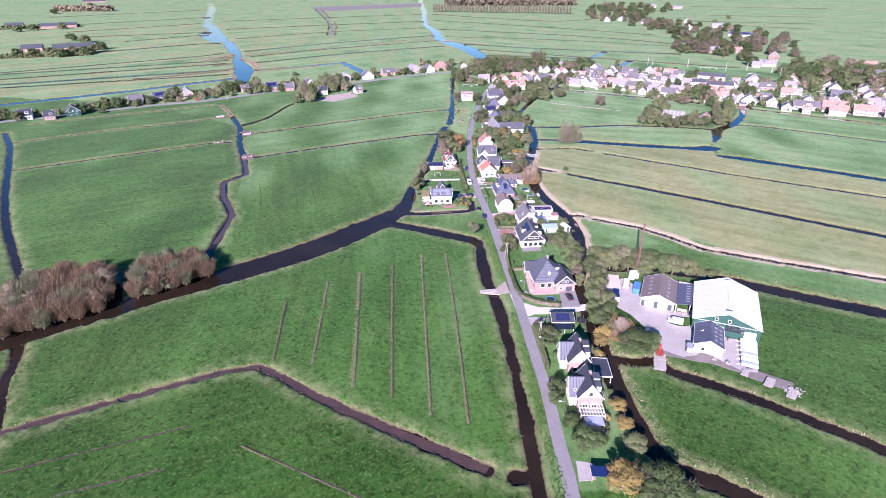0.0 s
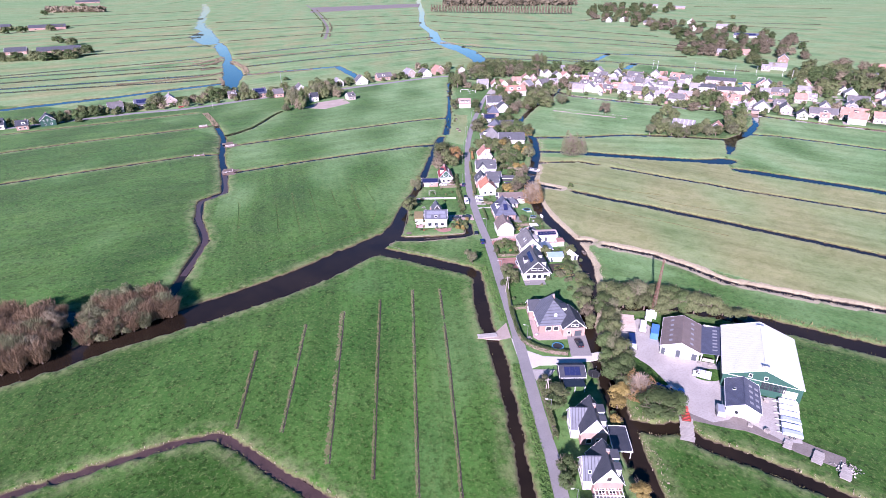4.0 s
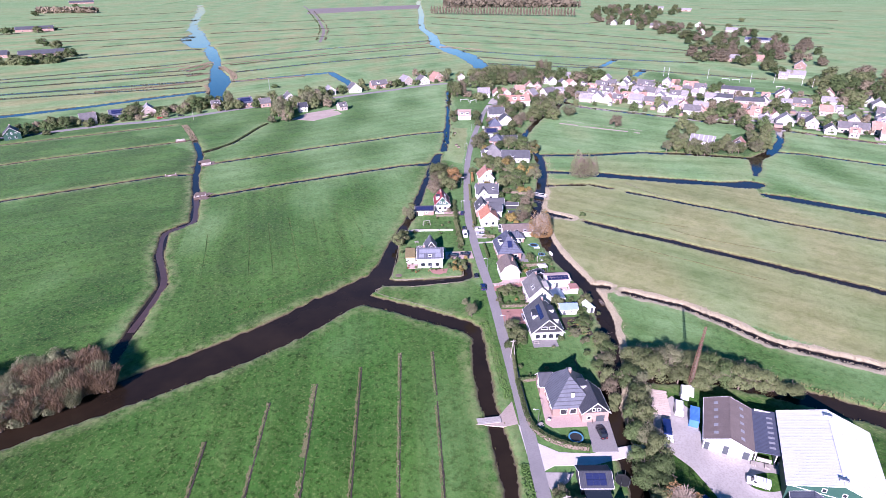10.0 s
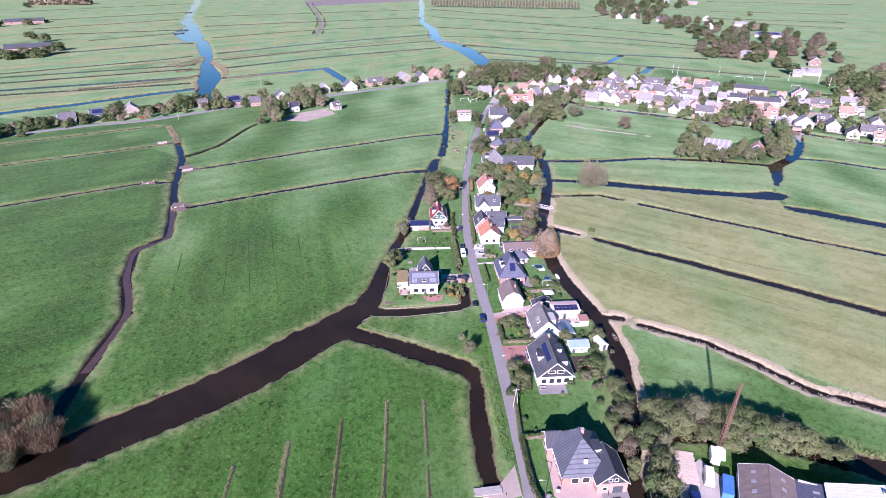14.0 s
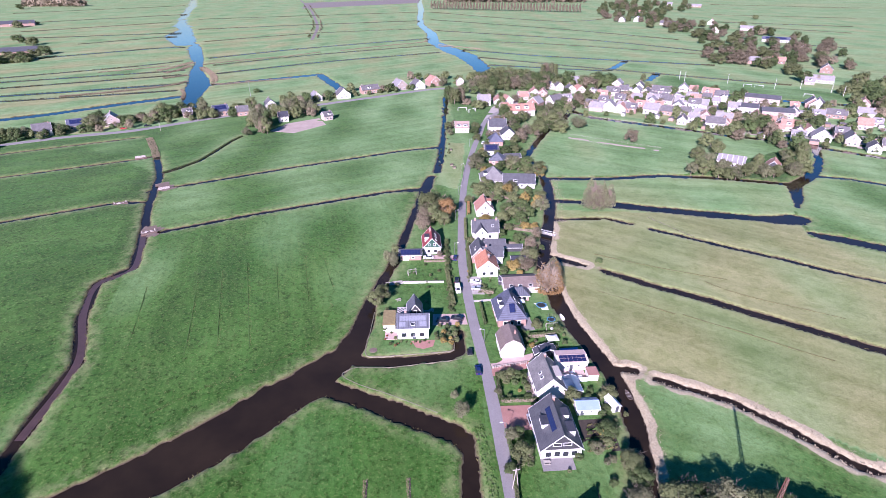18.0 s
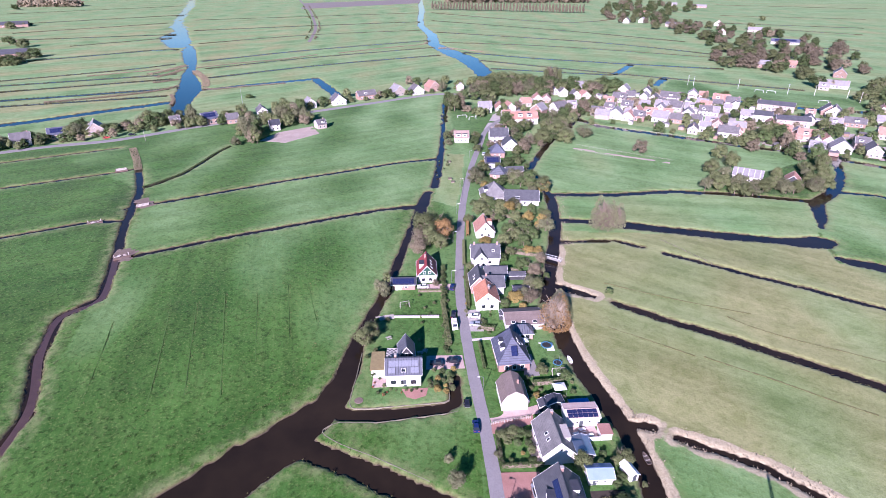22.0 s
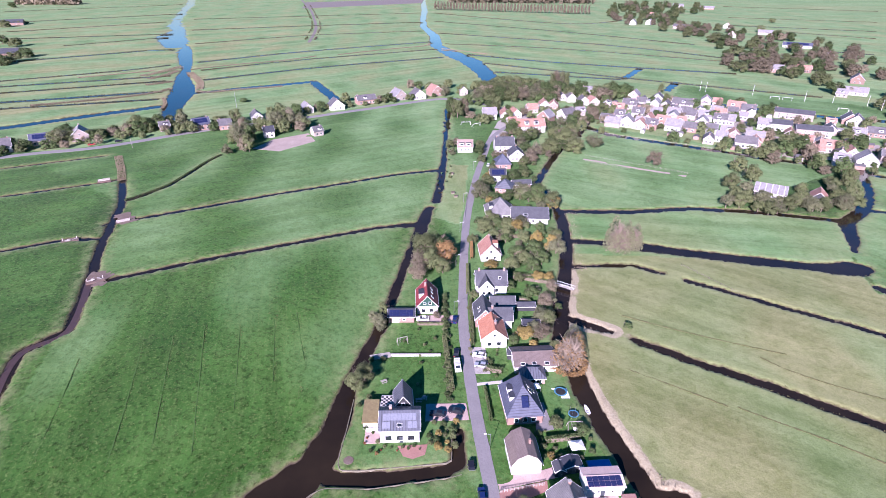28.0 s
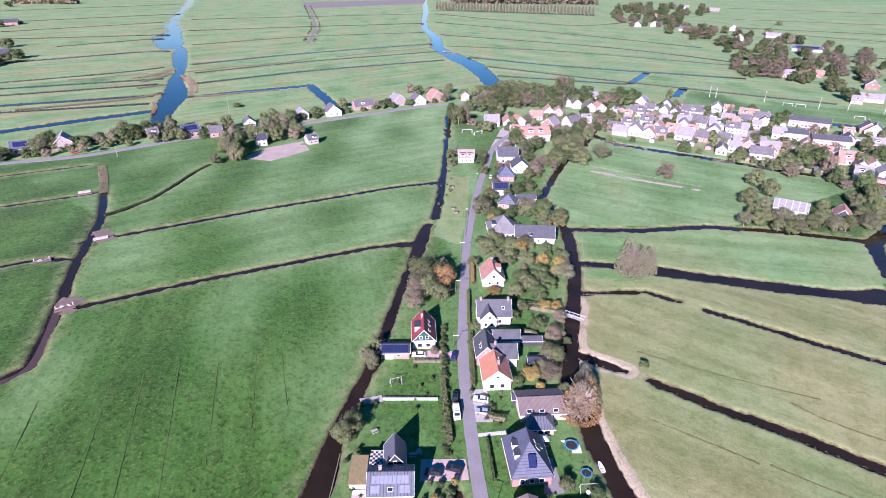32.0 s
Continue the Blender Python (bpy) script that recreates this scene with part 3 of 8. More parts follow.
LANE = [(26.4, -60), (27.6, 0), (29, 60), (30.6, 94.6), (30.4, 112.8), (30.5, 131), (29.7, 144), (28.5, 170), (27.3, 196), (25.4, 226), (23.3, 257), (19.8, 292), (17.7, 328), (18.2, 360), (20.4, 408), (24, 445), (29.2, 484), (36, 523), (42, 555), (57, 588), (79, 613)]
DIKE = [(-420, 420), (-330, 470), (-262, 511), (-219.5, 529), (-171, 567), (-134, 589), (-98, 610), (-58, 636), (6.6, 676), (42, 658), (79, 613)]
tagged(part("road", ribbon(LANE, 3.6, -0.3, 0.1, 4, 0.08), ASPHALT), "narrow grey asphalt village lane between ditch and gardens", "road", kind="structure")
tagged(part("road", ribbon(DIKE, 6.0, -0.3, 0.12, 8, 0.1), ASPHALT), "grey asphalt road lined with farmhouses", "road", kind="structure")


# ---- houses ----
FACES = {"f": 0, "b": 180, "l": -90, "r": 90}
_cache, BUILT = {}, []


def window_meshes(w, h, both=False):
    """A window of that size that faces -y: its frame and its pane."""
    key = (w, h, both)
    if key not in _cache:
        b = 0.12
        v = []
        for y, k in ((0.05, 0), (-0.09, 0), (-0.09, b), (-0.02, b)):
            v += [(-w / 2 + k, y, -h / 2 + k), (w / 2 - k, y, -h / 2 + k), (w / 2 - k, y, h / 2 - k), (-w / 2 + k, y, h / 2 - k)]
        f = [(r * 4 + i, r * 4 + (i + 1) % 4, r * 4 + 4 + (i + 1) % 4, r * 4 + 4 + i) for r in range(3) for i in range(4)]
        g = Geo().add(v, f + ([(12, 13, 14, 15)] if both else []))
        me = g.mesh("window", TRIM, GLASS)
        if both:
            me.polygons[len(f)].material_index = 1
        _cache[key] = (me, None if both else Geo().box(-w / 2 + b, -0.05, -h / 2 + b, w / 2 - b, 0.03, h / 2 - b).mesh("pane", GLASS))
    return _cache[key]


def set_at(ob, x, y, z, face="f"):
    ob.location, ob.rotation_euler = (x, y, z), (0, 0, radians(FACES[face]))
    return ob


class House:
    """A house on a rectangle; its ridge runs along its own y axis, its front faces -y."""

    def __init__(self, x, y, turn, width, length, eave, ridge, wall, roof, label, hip=(0, 0), name="house", group="", category="house", over=0.4, trim=TRIM, gutters=True):
        self.top = base(name, pose(x, y, 0, 0, 0, turn), label, category, group)
        self.a, self.b, self.eave, self.ridge, self.over, self.hip, self.roof = width / 2, length / 2, eave, ridge, over, hip, roof
        a, b = self.a, self.b
        self.slope = (ridge - eave) / a
        BUILT.append((x, y, max(width, length) / 2))
        h0, h1 = hip
        # walls: gables where the roof has no hip
        lo, g = -0.3, Geo()
        pts = [(-a, -b, lo), (a, -b, lo), (a, b, lo), (-a, b, lo), (-a, -b, eave), (a, -b, eave), (a, b, eave), (-a, b, eave), (0, -b, ridge - 0.1), (0, b, ridge - 0.1)]
        f = [(3, 2, 1, 0), (1, 2, 6, 5), (3, 0, 4, 7)]
        f += [(0, 1, 5, 4) if h0 else (0, 1, 5, 8, 4), (2, 3, 7, 6) if h1 else (2, 3, 7, 9, 6)]
        part("wall", g.add(pts, f), wall, self.top)
        th = 0.2
        low = eave - self.slope * over
        y0, y1 = -b - over, b + over
        for s in (-1, 1):
            o = [(s * (a + over), y0, low), (s * (a + over), y1, low), (0, y1 - (h1 + over if h1 else 0), ridge), (0, y0 + (h0 + over if h0 else 0), ridge)]
            part("roof", Geo().extrude(o if s > 0 else o[::-1], (0, 0, th)), roof, self.top)
            if gutters:
                part("gutter", Geo().box(*sorted((s * (a + over - 0.02), s * (a + over + 0.1)))[:1], y0, low - 0.02, *sorted((s * (a + over - 0.02), s * (a + over + 0.1)))[1:], y1, low + 0.13), trim, self.top)
        for h, yy, s in ((h0, y0, -1), (h1, y1, 1)):
            if h:
                o = [(-a - over, yy, low), (a + over, yy, low), (0, yy - s * (h + over), ridge)]
                part("roof", Geo().extrude(o if s < 0 else o[::-1], (0, 0, th + 0.004)), roof, self.top)
            elif trim:
                for q in (-1, 1):
                    o = [(q * (a + over), yy, low - 0.02), (q * (a + over), yy, low + 0.23), (0, yy, ridge + 0.23), (0, yy, ridge - 0.04)]
                    part("bargeboard", Geo().extrude(o if q * s > 0 else o[::-1], (0, s * 0.06, 0)), trim, self.top)
        part("ridge_cap", Geo().box(-0.14, y0 + h0, ridge + th - 0.05, 0.14, y1 - h1, ridge + th + 0.09), roof, self.top)

    def point(self, s, y, u, lift=0.0):
        """A place on the slope s (-1 left, 1 right): y along the ridge, u from eave (0) to ridge (1)."""
        e = self.a + self.over
        low = self.eave - self.slope * self.over
        k = math.hypot(1, self.slope)
        return Vector((s * e * (1 - u) + s * lift * self.slope / k, y, low + (self.ridge - low) * u + 0.2 + lift / k))

    def slab(self, s, y0, y1, u0, u1, lo, hi, g=None):
        g = g or Geo()
        c = [(y0, u0), (y1, u0), (y1, u1), (y0, u1)]
        if s < 0:
            c = c[::-1]
        v = [self.point(s, y, u, lo) for y, u in c] + [self.point(s, y, u, hi) for y, u in c]
        return g.add(v, [(3, 2, 1, 0), (4, 5, 6, 7)] + [(i, (i + 1) % 4, 4 + (i + 1) % 4, 4 + i) for i in range(4)])

    def panels(self, s, y0, y1, u0, u1, nx, ny, cells=None):
        dy, du = (y1 - y0) / nx, (u1 - u0) / ny
        for i in range(nx):
            for j in range(ny):
                part("solar_panel", self.slab(s, y0 + i * dy + 0.03, y0 + (i + 1) * dy - 0.03, u0 + j * du + 0.008, u0 + (j + 1) * du - 0.008, 0.06, 0.11), cells or PANEL, self.top, "solar panel coloured pale grey for reflected sky" if cells else "dark blue solar panel")
        return self

    def skylight(self, s, y, u, w=0.9, h=0.18):
        f = part("skylight", self.slab(s, y - w / 2, y + w / 2, u, u + h, 0.0, 0.1), TRIM, self.top, "white-framed roof window")
        part("pane", self.slab(s, y - w / 2 + 0.09, y + w / 2 - 0.09, u + 0.02, u + h - 0.02, 0.08, 0.115), GLASS, f)
        return self

    def chimney(self, x, y, h=0.9, mat=None):
        z = self.ridge - abs(x) * self.slope
        c = part("chimney", Geo().box(x - 0.35, y - 0.35, z - 0.6, x + 0.35, y + 0.35, self.ridge + h), mat or WALL_BRICK, self.top)
        part("chimney_cap", Geo().box(x - 0.42, y - 0.42, self.ridge + h, x + 0.42, y + 0.42, self.ridge + h + 0.12), CONCRETE, c)
        return self

    def dormer(self, s, y, w=2.2, u0=0.3, u1=0.75, roof=None, cheek=None):
        """A box with a flat roof that stands out of the slope."""
        p0, p1 = self.point(s, y, u0), self.point(s, y, u1)
        x0, x1 = p0.x, p1.x
        z1 = p1.z + 0.05
        lo, hi = sorted((x0, x1))
        d = part("dormer", Geo().box(lo, y - w / 2, p0.z - 0.3, hi, y + w / 2, z1), cheek or TRIM, self.top)
        part("dormer_roof", Geo().box(lo - 0.2, y - w / 2 - 0.15, z1, hi + 0.2, y + w / 2 + 0.15, z1 + 0.14), roof or SLATE_DARK, d)
        wm = window_meshes(round(w * 0.8, 1), round((z1 - p0.z) * 0.75, 1), True)[0]
        set_at(part("window", wm, None, d), x0, y, (p0.z + z1) / 2, "r" if s > 0 else "l")
        return self

    def window(self, face, across, z, w=1.1, h=1.3):
        fr, pa = window_meshes(w, h)
        ob = part("window", fr, None, self.top)
        x, y = {"f": (across, -self.b), "b": (-across, self.b), "l": (-self.a, -across), "r": (self.a, across)}[face]
        set_at(ob, x, y, z, face)
        part("pane", pa, None, ob)
        return self

    def windows(self, face, n, z, w=1.1, h=1.3, span=None):
        full = span or (2 * (self.a if face in "fb" else self.b) * 0.75)
        for i in range(n):
            self.window(face, (i + 0.5) / n * full - full / 2, z, w, h)
        return self

    def door(self, face, across, mat=None, w=1.0, h=2.1, name="door"):
        g = Geo().box(-w / 2, -0.07, 0, w / 2, 0.03, h)
        ob = part(name, g, mat or DOOR, self.top)
        x, y = {"f": (across, -self.b), "b": (-across, self.b), "l": (-self.a, -across), "r": (self.a, across)}[face]
        set_at(ob, x, y, 0.02, face)
        part("door_handle", Geo().box(w / 2 - 0.18, -0.13, h * 0.47, w / 2 - 0.08, -0.07, h * 0.47 + 0.12), STEEL, ob)
        return self

    def boards(self, mat, side=-1):
        """A boarded gable above the eaves, a little proud of the wall."""
        a, e, r = self.a - 0.02, self.eave, self.ridge - 0.15
        y = side * self.b
        o = [(-a, y, e), (a, y, e), (0, y, r)]
        part("gable_board", Geo().extrude(o if side < 0 else o[::-1], (0, side * 0.05, 0)), mat, self.top)
        return self


def flat_box(parent, name, x0, y0, z0, x1, y1, z1, mat, label=""):
    return part(name, Geo().box(x0, y0, z0, x1, y1, z1), mat, parent, label)


PANEL = plain("solar_cells", (0.015, 0.02, 0.06), (0.025, 0.032, 0.085), 0.12, 2.0, 10.0, spec=0.7)
DOOR = plain("dark_door", (0.05, 0.06, 0.07), (0.07, 0.08, 0.09), 0.5)
STEEL = plain("galvanised_steel", (0.45, 0.46, 0.47), (0.55, 0.56, 0.57), 0.4, metal=0.9)
# paler cells: the reflected sky is mixed into their base colour
PANEL_SKY_TONED = plain("sky_toned_solar_cells", (0.17, 0.18, 0.22), (0.23, 0.24, 0.28), 0.25, 2.0, 10.0, spec=0.6)
SLATE_SEAM = ridged("grey_metal_roof", (0.085, 0.09, 0.112), (0.13, 0.136, 0.162), 0.8, rough=0.5, depth=0.8)
SLATE_BLUE = ridged("blue_slate_roof", (0.07, 0.077, 0.112), (0.105, 0.112, 0.155), 0.5, depth=0.75)
WHITE_SHEET = ridged("white_sheet_roof", (0.6, 0.61, 0.63), (0.66, 0.67, 0.69), 1.0, rough=0.5, depth=0.12)
PINK = plain("pink_flat_roof", (0.55, 0.4, 0.35), (0.62, 0.47, 0.42), 0.9)
ORANGE_PALE = ridged("pale_orange_tiles", (0.36, 0.17, 0.125), (0.45, 0.25, 0.19), 0.35)
TIMBER = plain("weathered_timber", (0.3, 0.27, 0.24), (0.42, 0.38, 0.34), 0.9, 1.0, 8.0)
DARKWOOD = plain("dark_timber", (0.06, 0.045, 0.035), (0.1, 0.075, 0.06), 0.9, 1.0, 8.0)
GRAVEL = plain("pale_gravel", (0.5, 0.46, 0.43), (0.6, 0.56, 0.53), 0.95, 0.2, 4.0, bump=0.3)
BRICK_PAVE = plain("red_brick_paving", (0.3, 0.15, 0.12), (0.38, 0.2, 0.165), 0.9, 0.3, 5.0, bump=0.2)
BRICK_PALE = plain("pink_brick_paving", (0.42, 0.3, 0.27), (0.5, 0.37, 0.33), 0.9, 0.3, 5.0, bump=0.2)
MUD = plain("muddy_track", (0.155, 0.13, 0.115), (0.22, 0.19, 0.17), 0.95, 0.3, 2.0, bump=0.3)
SAND = plain("pale_sand", (0.5, 0.4, 0.33), (0.58, 0.48, 0.4), 0.95, 0.1, 2.0, bump=0.2)
BLUE = plain("blue_paint", (0.05, 0.16, 0.42), (0.08, 0.22, 0.5), 0.4)
REDP = plain("red_paint", (0.42, 0.05, 0.04), (0.5, 0.08, 0.06), 0.4)
RUBBER = plain("black_rubber", (0.02, 0.02, 0.02), (0.03, 0.03, 0.03), 0.7)
RUST = plain("rusty_red_steel", (0.11, 0.04, 0.03), (0.16, 0.065, 0.045), 0.7)
SEDUM = plain("brown_sedum_roof", (0.2, 0.15, 0.07), (0.27, 0.22, 0.1), 0.95, 0.8, 6.0, bump=0.4)

# the lane, west side
h = House(-0.6, 280.0, 92.5, 8.4, 10.4, 4.6, 7.2, WALL_WHITE, SLATE_SEAM, "white house under a grey metal roof with solar panels")
h.panels(-1, -4.4, 4.4, 0.5, 0.86, 9, 1, PANEL_SKY_TONED).panels(-1, -4.6, -2.2, 0.12, 0.46, 2, 1, PANEL_SKY_TONED).panels(-1, 2.4, 4.6, 0.12, 0.46, 2, 1, PANEL_SKY_TONED).skylight(-1, 0, 0.18, 1.4, 0.2)
h.windows("l", 3, 1.7, 1.9, 1.8, 9).door("l", 0.4).windows("f", 2, 2.0, 1.2, 1.3).windows("f", 1, 5.0, 1.2, 1.2).windows("b", 2, 2.0).chimney(1.0, 2.5)
flat_box(h.top, "sedum_roof", 0.5, 6.2, 2.4, 9.5, 10.5, 2.75, SEDUM, "flat brown sedum roof")
flat_box(h.top, "annex_wall", 0.8, 6.2, -0.3, 9.2, 10.2, 2.4, WALL_WHITE)
flat_box(h.top, "terrace", -4.4, 5.3, -0.3, 0.4, 9.6, 0.16, BRICK_PALE)
flat_box(h.top, "planter", -0.2, 5.4, 0.1, 0.4, 9.4, 0.9, TRIM)
tower = House(-0.4, 288.4, 6, 4.8, 6.4, 4.2, 7.6, WALL_BLACK, SLATE_SEAM, "dark wing with a steep grey metal roof", name="house_wing")
tower.windows("l", 2, 2.2).window("f", 0, 4.6, 1.0, 1.2)
chk = tagged(part("roof_terrace", Geo().box(-6.7, 284.4, -0.2, -2.9, 290.4, 3.1), WALL_WHITE), "roof terrace tiled in a black and white check", "terrace")
for i in range(6):
    for j in range(7):
        if (i + j) % 2 == 0:
            part("dark_tile", Geo().box(-6.65 + i * 0.62, 285.4 + j * 0.66, 3.1, -6.03 + i * 0.62, 286.06 + j * 0.66, 3.14), WALL_BLACK, chk, "black square tile")

h = House(4.4, 342.3, 4, 7.4, 11.6, 3.4, 7.6, WALL_WHITE, RED, "white house with dark red roof and green boarded gable")
h.boards(WALL_GREEN).window("f", -1.0, 4.6, 1.1, 1.2).window("f", 1.0, 4.6, 1.1, 1.2).windows("f", 2, 1.5, 1.6, 1.5).skylight(1, -3.5, 0.45, 1.0, 0.2).skylight(1, -0.5, 0.45, 1.0, 0.2).skylight(1, 2.0, 0.45, 1.0, 0.2)
h.windows("l", 3, 1.6).windows("r", 3, 1.6).chimney(-0.5, 2.0).dormer(-1, -1.0, 3.2)
h = House(-4.3, 333.6, 92, 5.4, 9.0, 2.6, 3.9, WALL_BRICK, SLATE_DARK, "low brick garage with solar panels on its roof", name="garage", category="garage")
h.panels(-1, -4.2, 4.2, 0.12, 0.86, 7, 2).door("l", -2, TRIM, 2.4, 2.1, "garage_door").windows("l", 2, 1.4, 1.2, 0.9, 4)

# the lane, east side, from the south
def twin(x, y, wing_y, label, lit):
    """A steep north-south house with a pink brick gable, crossed by a wing whose roof falls to the south."""
    h = House(x, y, -2, 6.8, 9.0, 4.4, 8.9, WALL_BRICK, SLATE_DARK, label, over=0.35)
    h.boards(PINK).windows("f", 2, 1.6, 1.5, 1.7).dormer(1, 1.6, 2.6, 0.12, 0.62, SLATE).dormer(1, -2.0, 2.0, 0.2, 0.6, SLATE).windows("l", 2, 1.7).windows("r", 2, 1.7).chimney(0.3, 0.6, 0.6)
    if lit:
        h.window("f", 0.0, 5.6, 1.3, 1.4)
    else:
        h.window("f", 0.8, 5.0, 0.8, 0.9)
    h.skylight(1, -3.6, 0.35)
    w = House(x - 2.8, wing_y, 88, 6.6, 5.2, 3.6, 7.6, WALL_WHITE, SLATE_SEAM, "white wing with a grey standing-seam roof", name="house_wing", over=0.35)
    w.windows("b", 2, 1.7, 1.1, 1.6).window("b", 0, 4.8, 1.0, 1.2).windows("l", 1, 1.7).skylight(-1, 1.2 if lit else -1.4, 0.3, 0.7, 0.14)
    return h


h = twin(41.4, 126.9, 127.3, "steep dark-roofed house with a pink brick gable and dormers", True)
flat_box(h.top, "terrace", -3.4, -12.6, 0, 3.4, -4.6, 0.35, CONCRETE)
for i in range(9):
    flat_box(h.top, "pergola_beam", -3.4 + i * 0.82, -9.6, 2.5, -3.25 + i * 0.82, -4.6, 2.7, TRIM)
for i in range(4):
    flat_box(h.top, "pergola_rail", -3.5, -9.6 + i * 1.5, 2.35, 3.4, -9.45 + i * 1.5, 2.5, TRIM)
for sx in (-3.45, 3.25):
    for sy in (-9.55, -7.0):
        flat_box(h.top, "pergola_post", sx, sy, 0.3, sx + 0.15, sy + 0.15, 2.4, TRIM)
flat_box(h.top, "canopy", -2.6, -13.0, 2.2, 2.4, -9.8, 2.3, plain("clear_sheet", (0.3, 0.33, 0.4), (0.38, 0.41, 0.48), 0.2), "pale translucent canopy")
for sx in (-2.5, 2.2):
    for sy in (-12.9, -10.1):
        flat_box(h.top, "canopy_post", sx, sy, 0.0, sx + 0.1, sy + 0.1, 2.2, TRIM)
twin(41.9, 142.6, 143.9, "steep dark-roofed house with a pink brick gable beside the canal", False)
cb = base("carport", pose(48.4, 138.0, 0, 0, 0, -4), "open white-edged carport with a dark flat roof", "carport")
flat_box(cb, "roof", -2.4, -4.4, 2.4, 2.4, 4.4, 2.6, SLATE_DARK)
for x0, y0, x1, y1 in ((-2.5, -4.5, -2.4, 4.5), (2.4, -4.5, 2.5, 4.5), (-2.4, -4.5, 2.4, -4.4), (-2.4, 4.4, 2.4, 4.5)):
    flat_box(cb, "fascia", x0, y0, 2.35, x1, y1, 2.72, TRIM)
for sx in (-2.2, 2.05):
    for sy in (-4.2, 0, 4.0):
        flat_box(cb, "post", sx, sy, -0.2, sx + 0.15, sy + 0.15, 2.4, TRIM)

h = House(41.4, 165.8, 90, 6.2, 7.2, 2.6, 4.2, WALL_BLACK, SLATE_DARK, "black boarded garage with solar panels and a glass lean-to", name="garage", category="garage")
h.panels(-1, -2.4, 2.4, 0.15, 0.88, 3, 2).door("r", 0, DOOR, 2.4, 2.1, "garage_door")
flat_box(h.top, "lean_to_roof", -7.2, -3.0, 2.2, -3.4, 3.2, 2.3, GLASS, "glass lean-to roof")
for sy in (-2.9, 0, 2.9):
    flat_box(h.top, "lean_to_post", -7.1, sy, 0, -6.95, sy + 0.15, 2.2, TRIM)

h = House(40.8, 195.8, 4, 11.6, 13.2, 3.4, 9.2, WALL_BRICK, SLATE_SEAM, "large brick house under a steep grey hipped metal roof", hip=(6.0, 4.0))
h.windows("f", 3, 1.6, 1.9, 1.9, 8).windows("l", 3, 1.7, 1.5, 1.7).dormer(1, -0.5, 3.0, 0.25, 0.55).chimney(0.5, 1.5).windows("r", 3, 1.7)
part("skylight", Geo().box(-0.45, -5.0, 5.2, 0.45, -4.6, 6.4), TRIM, h.top, "white-framed roof window")
h = House(46.6, 191.3, 4, 7.4, 9.0, 3.4, 6.8, WALL_BRICK, SLATE_DARK, "gabled brick wing with black boards and white bargeboards", name="house_wing")
h.boards(WALL_BLACK).window("f", -0.7, 4.4, 1.0, 1.1).window("f", 0.7, 4.4, 1.0, 1.1).door("f", 1.4, DOOR, 2.4, 2.2, "garage_door").window("f", -1.8, 1.6, 1.2, 1.2)
h = House(34.9, 200.5, 94, 5.0, 3.6, 3.4, 6.0, WALL_BRICK, SLATE_DARK, "small brick cross gable on the garden side of the hipped house", name="house_wing")
h.window("b", 0, 2.0, 1.4, 2.0)

h = House(39.6, 232.2, 4, 10.6, 14.6, 3.2, 8.2, WALL_WHITE, SLATE, "white house with a grey tiled roof, dormers and a solar strip")
h.boards(WALL_BLACK).window("f", -1.3, 4.9, 2.2, 1.1).window("f", 1.3, 4.9, 2.2, 1.1).windows("f", 4, 1.6, 1.7, 1.9, 9).panels(-1, -4.5, 3.8, 0.62, 0.84, 7, 1).dormer(-1, 0.0, 3.2, 0.3, 0.6).dormer(1, -2.8, 3.4, 0.3, 0.62).dormer(1, 2.4, 2.6, 0.35, 0.65).chimney(0.4, 5.5).windows("l", 3, 1.6)
flat_box(h.top, "patio", -5.4, -11.2, -0.1, 3.0, -7.35, 0.12, ASPHALT)
SLATE_MIX = ridged("mottled_grey_slates", (0.12, 0.115, 0.115), (0.22, 0.21, 0.205), 0.35)
h = House(40.5, 252.4, 6, 8.2, 11.6, 3.6, 7.6, WALL_WHITE, SLATE_MIX, "white gabled house with a mottled grey slate roof")
h.window("f", 0.4, 5.0, 0.9, 0.9).skylight(-1, -2.6, 0.42).skylight(-1, -0.6, 0.42).windows("l", 3, 1.6, 1.4, 1.6).dormer(1, -0.5, 4.4, 0.2, 0.55, CONCRETE).chimney(0.3, 4.5).windows("r", 2, 1.6)
flat_box(h.top, "extension", 4.5, -5.2, -0.2, 7.0, -1.4, 2.9, WALL_WHITE)
flat_box(h.top, "extension_roof", 4.4, -5.4, 2.9, 7.2, -1.3, 3.1, STEEL)
